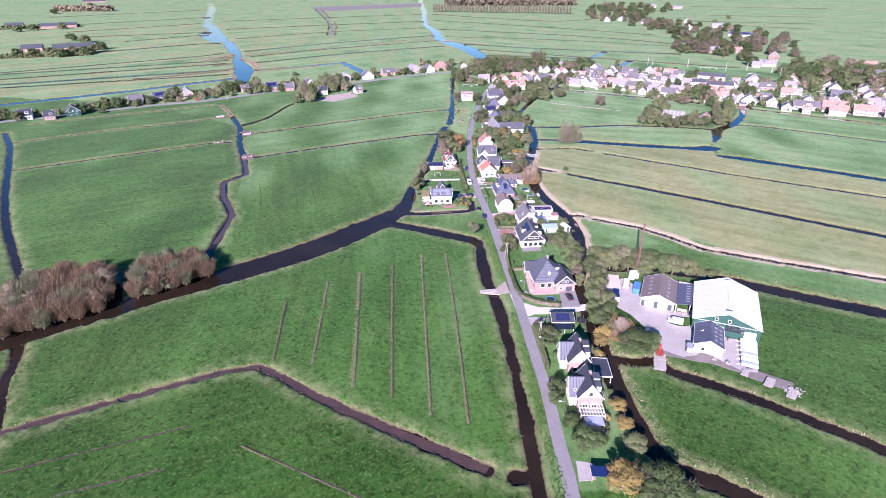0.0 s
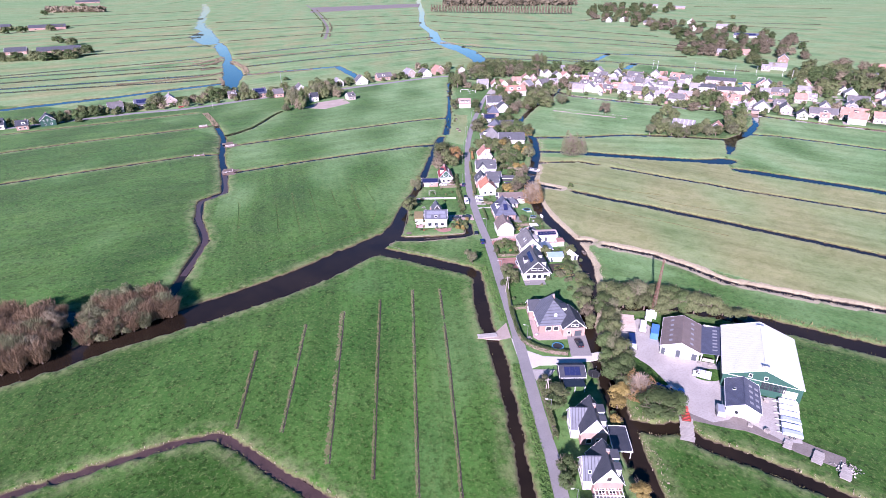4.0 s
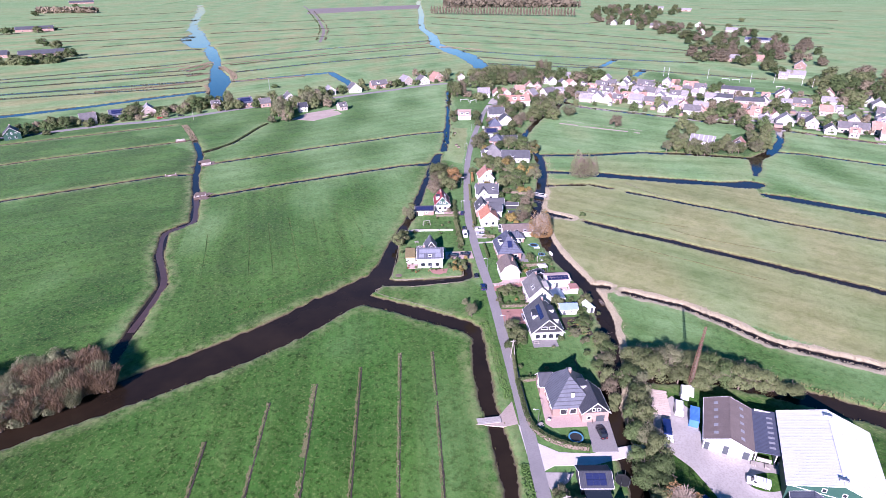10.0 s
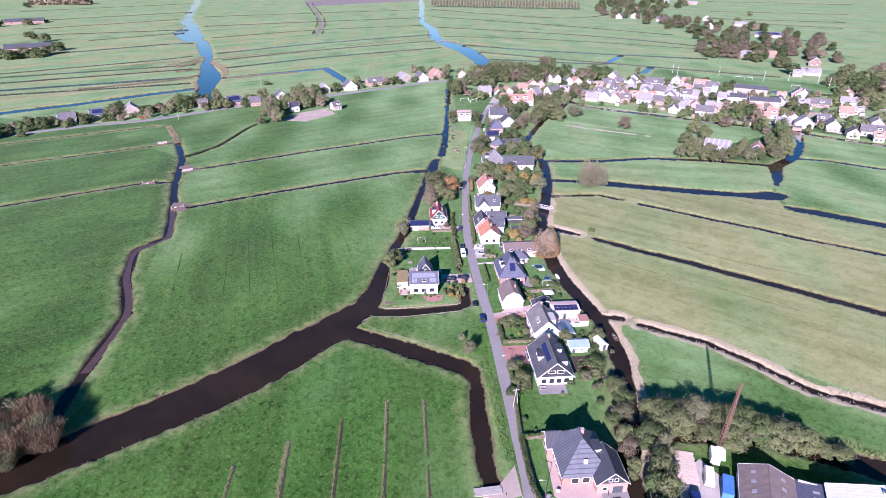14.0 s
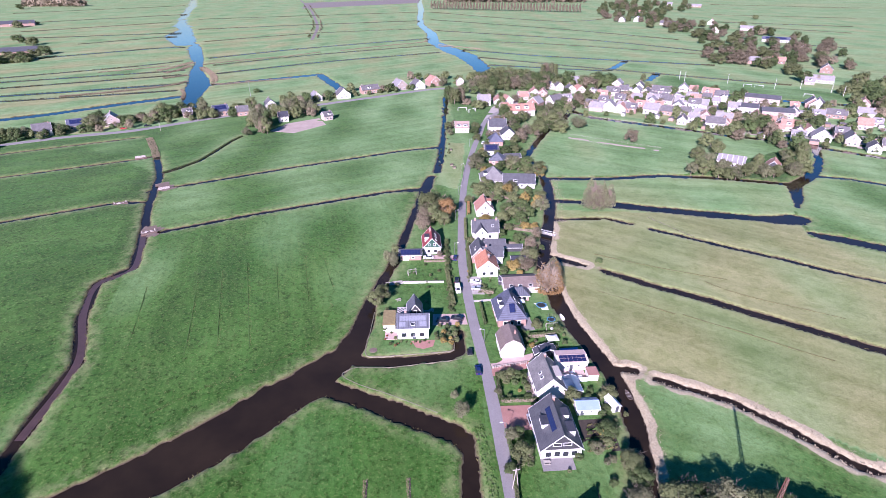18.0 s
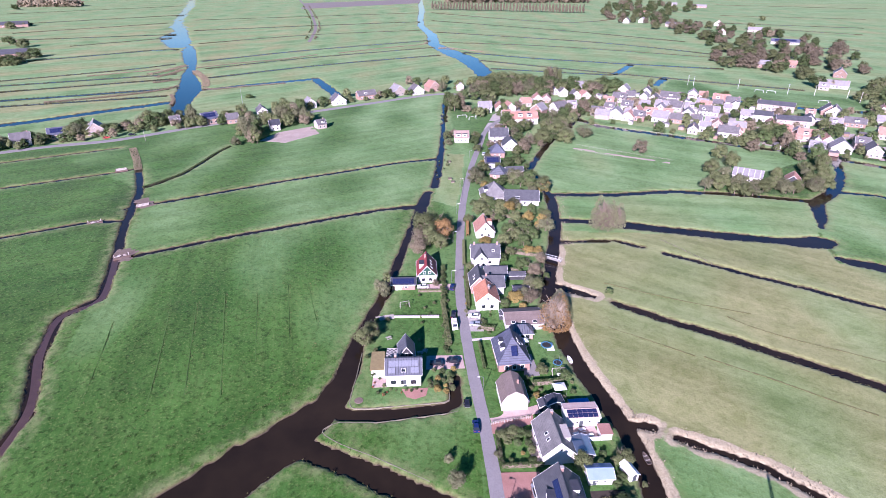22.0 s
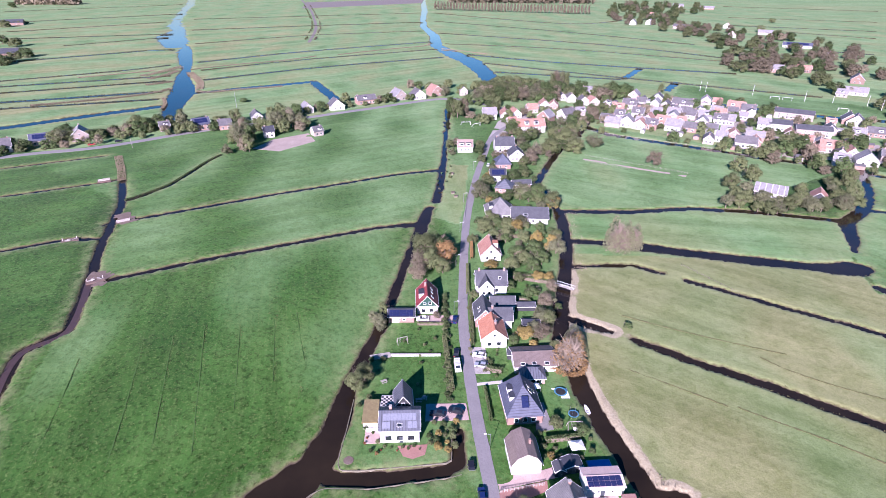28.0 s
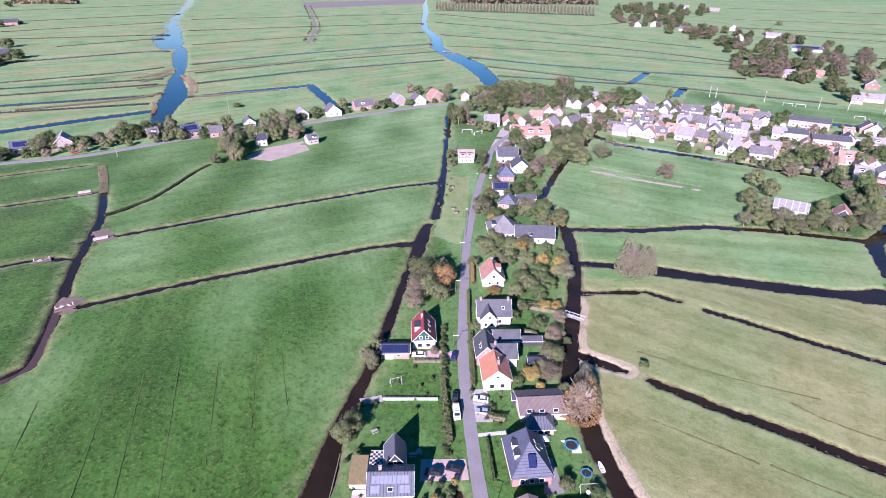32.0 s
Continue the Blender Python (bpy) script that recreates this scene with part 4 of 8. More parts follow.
def gambrel(x, y, turn, width, length, eave, knee, ridge, wall, roof, label):
    """A house under a roof of two pitches on each side, steep below and flat above."""
    top = base("house", pose(x, y, 0, 0, 0, turn), label, "house")
    BUILT.append((x, y, length / 2))
    a, b, k = width / 2, length / 2, width * 0.32
    g = Geo().extrude([(-a, -b, -0.3), (a, -b, -0.3), (a, -b, eave), (k, -b, knee), (0, -b, ridge), (-k, -b, knee), (-a, -b, eave)], (0, length, 0))
    part("wall", g, wall, top)
    for s in (-1, 1):
        for (x0, z0), (x1, z1) in (((a + 0.3, eave - 0.35), (k + 0.02, knee + 0.02)), ((k + 0.05, knee - 0.02), (0, ridge))):
            o = [(s * x0, -b - 0.25, z0 + 0.05), (s * x0, b + 0.25, z0 + 0.05), (s * x1, b + 0.25, z1 + 0.05), (s * x1, -b - 0.25, z1 + 0.05)]
            part("roof", Geo().extrude(o if s > 0 else o[::-1], (0, 0, 0.18)), roof, top)
        part("gutter", Geo().box(*((a + 0.28, -b - 0.2, eave - 0.4, a + 0.42, b + 0.2, eave - 0.22) if s > 0 else (-a - 0.42, -b - 0.2, eave - 0.4, -a - 0.28, b + 0.2, eave - 0.22))), TRIM, top)
        for i in range(3):
            w = set_at(part("window", window_meshes(1.1, 1.3)[0], None, top), s * a, -b + length * (0.2 + 0.3 * i), 1.5, "r" if s > 0 else "l")
            part("pane", window_meshes(1.1, 1.3)[1], None, w)
    part("chimney", Geo().box(1.0, -0.6, knee, 1.6, 0.0, ridge + 0.8), WALL_BRICK, top)
    return top


gambrel(31.6, 270.3, 5, 7.6, 8.8, 3.3, 5.6, 6.9, WALL_WHITE, BROWN, "white house under a weathered brown gambrel roof")
h = House(33.0, 289.2, 6, 9.8, 12.6, 3.4, 9.2, WALL_BRICK, SLATE_BLUE, "brick house under a steep dark blue hipped roof with solar panels", hip=(5.4, 2.6))
h.windows("f", 3, 1.6, 1.3, 1.7).dormer(-1, 1.6, 1.8, 0.3, 0.55).dormer(-1, -1.6, 1.8, 0.3, 0.55).windows("l", 3, 1.6).skylight(1, 1.0, 0.5).skylight(1, -0.8, 0.5).skylight(1, 1.0, 0.25)
for i in range(2):
    y0, z0 = -6.7 + 0.9 + i * 1.15, 4.2 + 0.86 + i * 1.1
    o = [(-0.95, y0, z0 + 0.5), (0.95, y0, z0 + 0.5), (0.95, y0 + 1.1, z0 + 1.55), (-0.95, y0 + 1.1, z0 + 1.55)]
    part("solar_panel", Geo().extrude(o, (0, -0.05, 0.06)), PANEL, h.top, "dark blue solar panel")
h = House(39.2, 309.6, 95, 9.6, 13.0, 2.6, 4.4, WALL_WHITE, BROWN, "long low white shed with a weathered brown sheet roof", name="shed", category="shed")
h.skylight(-1, -3.5, 0.1, 1.5, 0.2).skylight(-1, 0.5, 0.1, 1.5, 0.2).skylight(-1, 4.0, 0.1, 1.5, 0.2).door("f", 0).windows("l", 2, 1.5)
h = House(38.0, 302.2, 92, 5.6, 7.2, 2.4, 4.0, WALL_BRICK, SLATE_SEAM, "open garden pavilion with a grey hipped metal roof", hip=(2.2, 2.2), name="pavilion", category="pavilion")
h.windows("l", 3, 1.3, 1.6, 1.8)
h = House(27.2, 322.0, 4, 8.2, 9.8, 3.9, 7.3, WALL_WHITE, ORANGE, "white gabled house with a bright orange tiled roof")
h.windows("f", 2, 1.6, 1.5, 1.6).windows("f", 1, 4.9, 0.9, 1.0).skylight(1, 2.0, 0.6).chimney(0.5, -1.5).windows("l", 3, 1.6).windows("r", 3, 1.6)
h = House(29.6, 331.6, 92, 7.4, 9.4, 3.4, 6.2, WALL_WHITE, SLATE, "white house with a grey tiled cross roof", name="house")
h.windows("l", 2, 1.6).chimney(0, 2).windows("r", 3, 1.6)
h = House(24.8, 333.4, 3, 6.4, 9.6, 3.6, 7.2, WALL_BRICK, SLATE, "narrow gabled wing with grey tiles and roof windows", name="house_wing")
h.skylight(-1, -2.4, 0.4).skylight(-1, -0.4, 0.4).windows("l", 3, 1.6).windows("f", 1, 4.6)
h = House(32.0, 340.6, 92, 5.4, 8.6, 3.0, 5.2, WALL_WHITE, SLATE, "low white annex with a grey tiled roof", name="annex", category="annex")
h.windows("l", 2, 1.5)
h = House(28.6, 354.6, 92, 8.4, 11.6, 4.0, 8.0, WALL_WHITE, SLATE, "white house with a slate roof and a white cross gable")
h.skylight(-1, -3.2, 0.42, 1.1).windows("l", 2, 1.7, 1.3, 1.6, 8).chimney(0, 4.6).chimney(0, -5.0).windows("f", 2, 1.8).windows("b", 2, 1.8)
h = House(26.6, 351.4, 3, 5.4, 6.0, 4.0, 7.0, WALL_WHITE, SLATE, "white cross gable with a slate roof", name="house_wing")
h.window("f", 0.3, 4.4, 0.9, 1.2).windows("f", 2, 1.6)
h = House(29.9, 381.4, 4, 8.4, 10.0, 3.2, 7.6, WALL_WHITE, ORANGE_PALE, "white cottage with a faded orange tiled roof")
h.windows("f", 2, 1.6).windows("f", 1, 4.6).chimney(0, 3).dormer(1, 0, 3.0, 0.3, 0.75, ORANGE).windows("l", 3, 1.6)
h = House(37.5, 424.2, 5, 13.4, 12.4, 3.2, 9.4, WALL_WHITE, SLATE_MIX, "white farmhouse under a tall grey pyramid roof", hip=(5.8, 5.8))
h.windows("f", 4, 1.7, 1.3, 1.6).dormer(-1, -1.0, 4.0, 0.25, 0.5).windows("l", 3, 1.7)
h = House(51.6, 419.2, 87, 10.0, 17.5, 3.0, 6.6, WALL_WHITE, SLATE, "long white barn wing with a dark slate roof", name="barn", category="barn")
h.skylight(-1, 2, 0.2, 2.2).windows("l", 4, 1.5).windows("f", 2, 1.6, 1.6, 1.5)
h = House(40.4, 475.0, 92, 8.2, 8.6, 3.4, 6.2, WALL_WHITE, SLATE_DARK, "white house with solar panels on a dark roof")
h.panels(-1, -3.6, 3.6, 0.2, 0.85, 6, 2).windows("l", 2, 1.6).windows("f", 2, 1.6)
h = House(43.0, 457.0, -15, 8.8, 9.0, 3.0, 6.6, WALL_BRICK, SLATE_SEAM, "brick house with a grey hipped roof among trees", hip=(3.6, 3.6))
h.windows("f", 2, 1.6).windows("r", 2, 1.6)
h = House(52.5, 462.6, 97, 5.6, 10.0, 2.6, 4.2, WALL_BRICK, SLATE, "low grey-roofed annex beside the water", name="annex", category="annex")
h.windows("l", 3, 1.4)
h = House(44.8, 496.2, 4, 9.0, 9.0, 3.4, 8.2, WALL_BRICK, SLATE_BLUE, "brick house with a dark blue hipped roof", hip=(4.0, 4.0))
h.windows("f", 2, 1.6).windows("l", 2, 1.6)
h = House(54.6, 511.6, 3, 10.0, 11.0, 3.4, 7.6, WALL_WHITE, SLATE, "white gabled house with a grey roof")
h.windows("f", 3, 1.6).windows("f", 1, 5.0).chimney(0, 2)
h = House(48.5, 529.0, 93, 11.0, 12.4, 4.6, 9.0, WALL_WHITE, SLATE, "tall white house with a broad grey tiled roof")
h.windows("l", 3, 1.7, 1.4, 1.7).windows("l", 3, 3.9, 1.2, 1.1).chimney(0, -5).chimney(0, 5)
h = House(22.8, 527.5, 92, 7.6, 9.6, 3.6, 7.4, WALL_WHITE, ridged("dusty_pink_tiles", (0.24, 0.17, 0.145), (0.33, 0.245, 0.21), 0.35), "white house with a dusty pink tiled roof and dormers")
h.windows("l", 3, 1.7).windows("f", 2, 1.7).dormer(-1, -2.2, 3.0, 0.2, 0.6).dormer(-1, 2.2, 3.0, 0.2, 0.6)
h = House(71.2, 576.5, 97, 12.0, 21.0, 4.5, 8.6, WALL_WHITE, ORANGE_PALE, "large white building with a long pale orange roof")
h.windows("l", 7, 1.8, 1.4, 1.8).windows("l", 7, 3.9, 1.2, 0.9).dormer(-1, 3, 3.0).dormer(-1, -4, 3.0)

# gardens behind the lane
h = House(49.9, 262.6, 94, 6.0, 9.2, 3.0, 3.6, WALL_WHITE, PINK, "white flat-roofed house with a raised solar array", over=0.2)
h.panels(-1, -4.2, 4.2, 0.12, 0.55, 6, 1).panels(-1, -4.2, 4.2, 0.57, 0.95, 6, 1).windows("l", 2, 1.8, 0.8, 0.8).door("l", -0.6)
flat_box(h.top, "annex", -8.2, -6.4, -0.2, -4.6, -3.4, 2.3, WALL_WHITE)
flat_box(h.top, "annex_roof", -8.4, -6.6, 2.3, -4.5, -3.2, 2.45, BRICK_PAVE, "reddish flat roof")
flat_box(h.top, "terrace", -8.2, -3.3, -0.1, -3.1, 4.4, 0.14, BRICK_PALE)
for k in range(5):
    flat_box(h.top, "screen_panel", -8.3, -3.2 + k * 1.5, 0, -8.2, -1.8 + k * 1.5, 1.5, TRIM)
h = House(50.3, 242.4, 93, 4.2, 6.0, 2.3, 3.3, WALL_WHITE, plain("blue_sheet", (0.2, 0.28, 0.42), (0.26, 0.34, 0.48), 0.4), "small white summer house with a blue sheet roof", name="summer_house", category="summer house")
h.windows("l", 2, 1.3, 0.8, 0.7, 4).door("l", -1.6)
for x, y, w, d, lab in ((46.0, 273.6, 3.8, 3.4, "white canvas garden pavilion"), (38.6, 296.3, 2.0, 2.4, "white garden tent beside the house")):
    tent = base("garden_tent", pose(x, y, 0, 0, 0, 8), lab, "tent")
    part("canopy", Geo().add([(-w / 2, -d / 2, 2.1), (w / 2, -d / 2, 2.1), (w / 2, d / 2, 2.1), (-w / 2, d / 2, 2.1), (0, 0, 2.9)], [(0, 1, 4), (1, 2, 4), (2, 3, 4), (3, 0, 4), (3, 2, 1, 0)]), TRIM, tent)
    for sx in (-1, 1):
        for sy in (-1, 1):
            part("pole", Geo().tube((sx * w * 0.47, sy * d * 0.47, -0.1), (sx * w * 0.47, sy * d * 0.47, 2.12), 0.05, 0.05), STEEL, tent)
for x, y, turn, w, d, hgt, mat, lab in ((43.6, 267.9, 10, 4.6, 3.4, 2.6, SLATE_DARK, "grey felt-roofed garden shed"), (40.2, 266.6, 6, 2.6, 3.0, 2.4, SLATE, "garden shed with a grey sheet roof"), (40.5, 340.6, 92, 3.4, 7.0, 2.4, SLATE, "low garden shed with a grey roof"), (41.0, 329.4, 92, 4.0, 6.0, 2.5, SLATE_DARK, "dark garden shed among shrubs"), (49.6, 388.0, 92, 3.4, 4.0, 2.3, STEEL, "small pale garden shed"), (33.6, 312.5, 90, 3.0, 4.4, 2.4, SLATE_DARK, "dark lean-to shed by the drive"), (48.2, 251.0, 6, 4.0, 6.5, 2.4, STEEL, "glazed garden room with a pale roof")):
    House(x, y, turn, w, d, hgt - 0.5, hgt + 0.3, WALL_BLACK, mat, lab, name="shed", category="shed", over=0.2, group="garden sheds").door("f", 0)

# ---- the farmyard ----
FARM = -23.0
STEEL_DULL = plain("grey_rooflight_sheet", (0.24, 0.24, 0.26), (0.32, 0.32, 0.34), 0.4)
h = House(100.2, 169.2, FARM, 21.0, 26.0, 4.8, 8.8, WALL_GREEN, WHITE_SHEET, "large green barn with a white sheet roof", name="barn", category="barn", over=0.25)
h.window("f", -3.4, 6.0, 1.0, 1.2).window("f", 0.6, 6.0, 1.0, 1.2)
for i in range(6):
    for j in range(3):
        flat_box(h.top, "gable_pane", -0.2 + i * 1.1, -13.07, 2.2 + j * 0.8, 0.8 + i * 1.1, -12.98, 2.9 + j * 0.8, GLASS)
flat_box(h.top, "white_band", -10.4, -13.06, 4.7, 10.4, -12.97, 4.85, TRIM)
h.door("f", 7.5, TRIM, 3.6, 3.4, "barn_door").door("f", -2.5, TRIM, 3.6, 3.4, "barn_door")
part("vent", Geo().box(-0.9, 10.6, 8.6, 0.9, 11.4, 9.3), STEEL, h.top)
part("vent", Geo().box(-0.9, -11.6, 8.6, 0.9, -10.8, 9.3), STEEL, h.top)
h = House(81.3, 182.4, FARM, 11.6, 16.4, 3.3, 5.6, WALL_WHITE, BROWN, "white cattle barn with a brown corrugated roof", name="barn", category="barn", over=0.3)
for y in (-6, -3, 0, 3, 6):
    for s in (-1, 1):
        part("rooflight", h.slab(s, y - 0.5, y + 0.5, 0.4, 0.56, 0.0, 0.04), STEEL_DULL, h.top, "grey translucent rooflight")
h.door("f", -0.4, DOOR, 1.3, 2.7, "barn_door").door("f", -4.9, DOOR, 1.2, 2.5, "barn_door").door("f", -2.4, TRIM, 2.4, 2.6, "barn_door").door("f", 2.0, TRIM, 2.4, 2.6, "barn_door").door("f", 4.4, DOOR, 1.5, 2.4, "barn_door")
bx = base("barn", pose(91.2, 178.6, 0, 0, 0, FARM), "open-fronted barn with a dark blue-grey sloping roof", "barn")
part("wall", Geo().extrude([(-4.2, -8.0, -0.3), (-3.9, -8.0, -0.3), (-3.9, -8.0, 3.1), (-4.2, -8.0, 3.1)], (0, 16, 0)), WALL_WHITE, bx)
flat_box(bx, "wall", -3.9, 7.7, -0.3, 4.2, 8.0, 3.9, WALL_WHITE)
flat_box(bx, "partition", 0.4, -7.8, -0.3, 0.6, 7.6, 3.3, WALL_WHITE)
flat_box(bx, "gate", -3.6, -7.9, 0.2, -0.2, -7.8, 1.4, TIMBER)
flat_box(bx, "gate", 1.0, -7.9, 0.2, 3.9, -7.8, 1.4, TIMBER)
part("roof", Geo().extrude([(-4.5, -8.3, 3.15), (4.6, -8.3, 4.3), (4.6, 8.3, 4.3), (-4.5, 8.3, 3.15)], (0, 0, 0.18)), SLATE_BLUE, bx)
for i in range(7):
    y = -6.4 + i * 1.9
    part("rooflight", Geo().extrude([(-1.2, y, 3.76), (0.2, y, 3.94), (0.2, y + 0.7, 3.94), (-1.2, y + 0.7, 3.76)], (0, 0, 0.04)), STEEL_DULL, bx, "pale translucent rooflight")
h = House(87.8, 153.2, FARM, 8.6, 12.2, 3.0, 5.0, WALL_WHITE, SLATE_BLUE, "cream workshop with a dark blue-grey roof and skylights", name="workshop", category="workshop", over=0.3)
for y in (-4, -1.5, 1, 3.5):
    for u in (0.15, 0.5):
        part("rooflight", h.slab(1, y - 0.45, y + 0.45, u, u + 0.2, 0.0, 0.04), STEEL_DULL, h.top, "grey translucent rooflight")
h.windows("f", 2, 1.6).door("f", 2.4, TRIM, 2.4, 2.4, "barn_door").skylight(-1, 1, 0.4)


PADDOCK = plain("trodden_sand", (0.33, 0.26, 0.22), (0.42, 0.34, 0.29), 0.95, 0.15, 2.0, bump=0.3)


def slab(name, poly, z, mat, label, category="paving", kind="structure"):
    g = Geo().extrude([(x, y, -0.3) for x, y in poly][::-1] if area(poly) < 0 else [(x, y, -0.3) for x, y in poly], (0, 0, z + 0.3))
    return tagged(part(name, g, mat), label, category, kind=kind)


def area(p):
    return sum(a[0] * b[1] - b[0] * a[1] for a, b in zip(p, p[1:] + p[:1]))


slab("pavement", [(62.5, 184), (64, 191), (72, 197), (76, 190), (74.5, 182), (84.6, 172.5), (92.5, 170), (86, 150), (81.6, 147), (76.9, 146), (70, 151), (70.2, 162), (67.5, 170.6), (62, 178.8)], 0.1, CONCRETE, "pale concrete farmyard")
slab("pavement", [(86, 147), (94, 157), (104.5, 153), (97, 138), (92.4, 139)], 0.09, CONCRETE, "cracked concrete apron beside the barn")
tagged(part("track", ribbon([(68, 152), (77, 147.5), (85, 145), (93, 140), (98, 135), (104, 131)], 5.0, -0.3, 0.075, 3, 0.4, 5), MUD), "muddy farm track along the ditch", "track", kind="structure")
slab("pavement", [(25.5, 186), (29.5, 179.2), (35, 175.8), (43, 175.3), (62, 180), (62, 177), (43, 171.5), (33, 171.4), (29.6, 169.5), (26.9, 171.4)], 0.09, GRAVEL, "pale gravel drive off the lane")
slab("pavement", [(33.2, 203.5), (33.2, 186), (34.7, 184.5), (44.6, 185), (45.5, 190), (36.0, 191), (36.0, 203)], 0.08, BRICK_PALE, "pink brick terrace round the house")
slab("pavement", [(44.6, 186.6), (51.0, 188), (50.6, 175.9), (43.8, 175.9)], 0.105, ASPHALT, "grey paved drive in front of the garage")
slab("pavement", [(14, 186), (20.2, 188.8), (24.8, 195), (25.6, 186), (21.6, 185)], 0.07, PADDOCK, "worn sandy field entrance at the small bridge")
slab("pavement", [(29.1, 169.3), (37.5, 169.2), (35.8, 166.6), (31.2, 163.2)], 0.08, CONCRETE, "grey parking bay beside the lane")
slab("pavement", [(26.0, 243.8), (36.0, 244.2), (35.0, 234.8), (26.4, 234.2)], 0.08, BRICK_PAVE, "red brick parking bay")
slab("pavement", [(25.0, 260.8), (37, 264), (36.8, 261.0), (27.1, 256.7), (24.5, 257)], 0.08, BRICK_PAVE, "red brick forecourt")
slab("pavement", [(24.4, 264.5), (36.5, 267.2), (45.5, 270.6), (41.0, 265.3), (25, 261)], 0.09, BRICK_PALE, "pale paved forecourt")
slab("pavement", [(-1.0, 274.5), (7.0, 275.2), (6.4, 271.7), (3.2, 270.2), (0.7, 271.1)], 0.08, BRICK_PAVE, "round red brick patio")
slab("pavement", [(6.0, 290.4), (17.6, 290.8), (18.3, 284.3), (6.0, 283.5)], 0.09, BRICK_PALE, "pale brick drive between lane and house")
slab("pavement", [(34.6, 257.5), (37.6, 260), (37.2, 246.6), (34.4, 247.2)], 0.08, SAND, "sandy paved garden terrace")
slab("pavement", [(1.2, 335.4), (16.0, 335.6), (16.0, 331), (1.4, 330.6)], 0.08, BRICK_PALE, "pale brick drive beside the garage")
slab("pavement", [(20, 317), (24.5, 317.5), (25.5, 304), (20.4, 304)], 0.08, CONCRETE, "grey parking strip beside the lane")
slab("pavement", [(21, 299.6), (29, 300.9), (29, 299.6), (20.8, 298.4)], 0.08, GRAVEL, "narrow gravel drive")
slab("pavement", [(33, 97.5), (37.2, 98), (38, 103), (33.6, 104)], 0.08, CONCRETE, "grey drive at the lane's end")
slab("pavement", [(36.4, 280), (41.5, 281), (39.5, 296), (38.2, 296)], 0.08, ASPHALT, "grey paved strip beside the hipped house")
slab("pavement", [(-118, 528), (-110, 549), (-89, 565), (-80, 546), (-99, 523)], 0.07, PADDOCK, "pale sandy riding paddock beside the road", "paddock")
slab("pavement", [(40, 556), (46, 540), (56, 572), (74, 600), (80, 612), (66, 632), (50, 600)], 0.06, CONCRETE, "grey village square between the houses")
slab("pavement", [(214, 556), (226, 551), (262, 640), (250, 648)], 0.06, CONCRETE, "grey town street between the terraces")
slab("pavement", [(200, 540), (300, 492), (380, 450), (390, 462), (300, 520), (206, 552)], 0.05, CONCRETE, "grey town street behind the canal")
slab("ploughed_field", [(-330, 1580), (-60, 1760), (-60, 1900), (-360, 1760)], 0.1, MUD, "bare pale brown ploughed field", "field")
tagged(part("track", ribbon([(-400, 1872), (-304, 1553), (-250, 1342), (-217, 1200), (-199, 1087), (-191, 1026)], 5, -0.3, 0.08, 20), MUD), "pale curved field track", "track", kind="structure")

# ---- vehicles ----
def wheel(parent, x, y, r):
    q = Matrix.Rotation(math.pi / 2, 4, "Y")
    t = Geo().tube((x - 0.11, y, r), (x + 0.11, y, r), r, r, 12)
    w = part("wheel", t, RUBBER, parent)
    s = 1 if x > 0 else -1
    part("rim", Geo().tube((x + s * 0.10, y, r), (x + s * 0.125, y, r), r * 0.6, r * 0.6, 10), STEEL, w)


def section_body(profile, half, tuck):
    """A car's shell from a side outline of (y, z): its upper part is drawn in by tuck."""
    top = max(z for _, z in profile)
    low = min(z for _, z in profile)
    g = Geo()
    left, right = [], []
    for y, z in profile:
        k = max(0.0, (z - low) / (top - low) - 0.35)
        left.append((-half + tuck * k, y, z))
        right.append((half - tuck * k, y, z))
    n = len(profile)
    g.add(left + right, [tuple(range(n)), tuple(range(2 * n - 1, n - 1, -1))] + [(i, n + i, n + (i + 1) % n, (i + 1) % n) for i in range(n)])
    return g


def car(x, y, turn, paint, label, long=4.4, name="car"):
    top = base(name, pose(x, y, 0.1, 0, 0, turn), label, "car", "parked vehicles")
    L = long / 2
    lower = [(-L, 0.3), (L, 0.3), (L, 0.75), (L * 0.9, 0.9), (L * 0.42, 0.96), (-L * 0.8, 1.0), (-L, 0.85)]
    part("body", section_body(lower, 0.9, 0.12), paint, top)
    part("cabin", section_body([(-L * 0.86, 0.97), (L * 0.42, 0.94), (L * 0.1, 1.38), (-L * 0.2, 1.46), (-L * 0.62, 1.4)], 0.82, 0.28), GLASS, top, "dark glazed cabin")
    part("roof", Geo().box(-0.6, -L * 0.6, 1.42, 0.6, L * 0.1, 1.49), paint, top)
    for sx in (-0.82, 0.82):
        for sy in (-L * 0.62, L * 0.62):
            wheel(top, sx, sy, 0.32)
    for sx in (-0.6, 0.6):
        part("headlight", Geo().box(sx - 0.2, L - 0.12, 0.62, sx + 0.2, L + 0.02, 0.76), TRIM, top)
        part("tail_light", Geo().box(sx - 0.2, -L - 0.02, 0.7, sx + 0.2, -L + 0.1, 0.84), REDP, top)
    return top


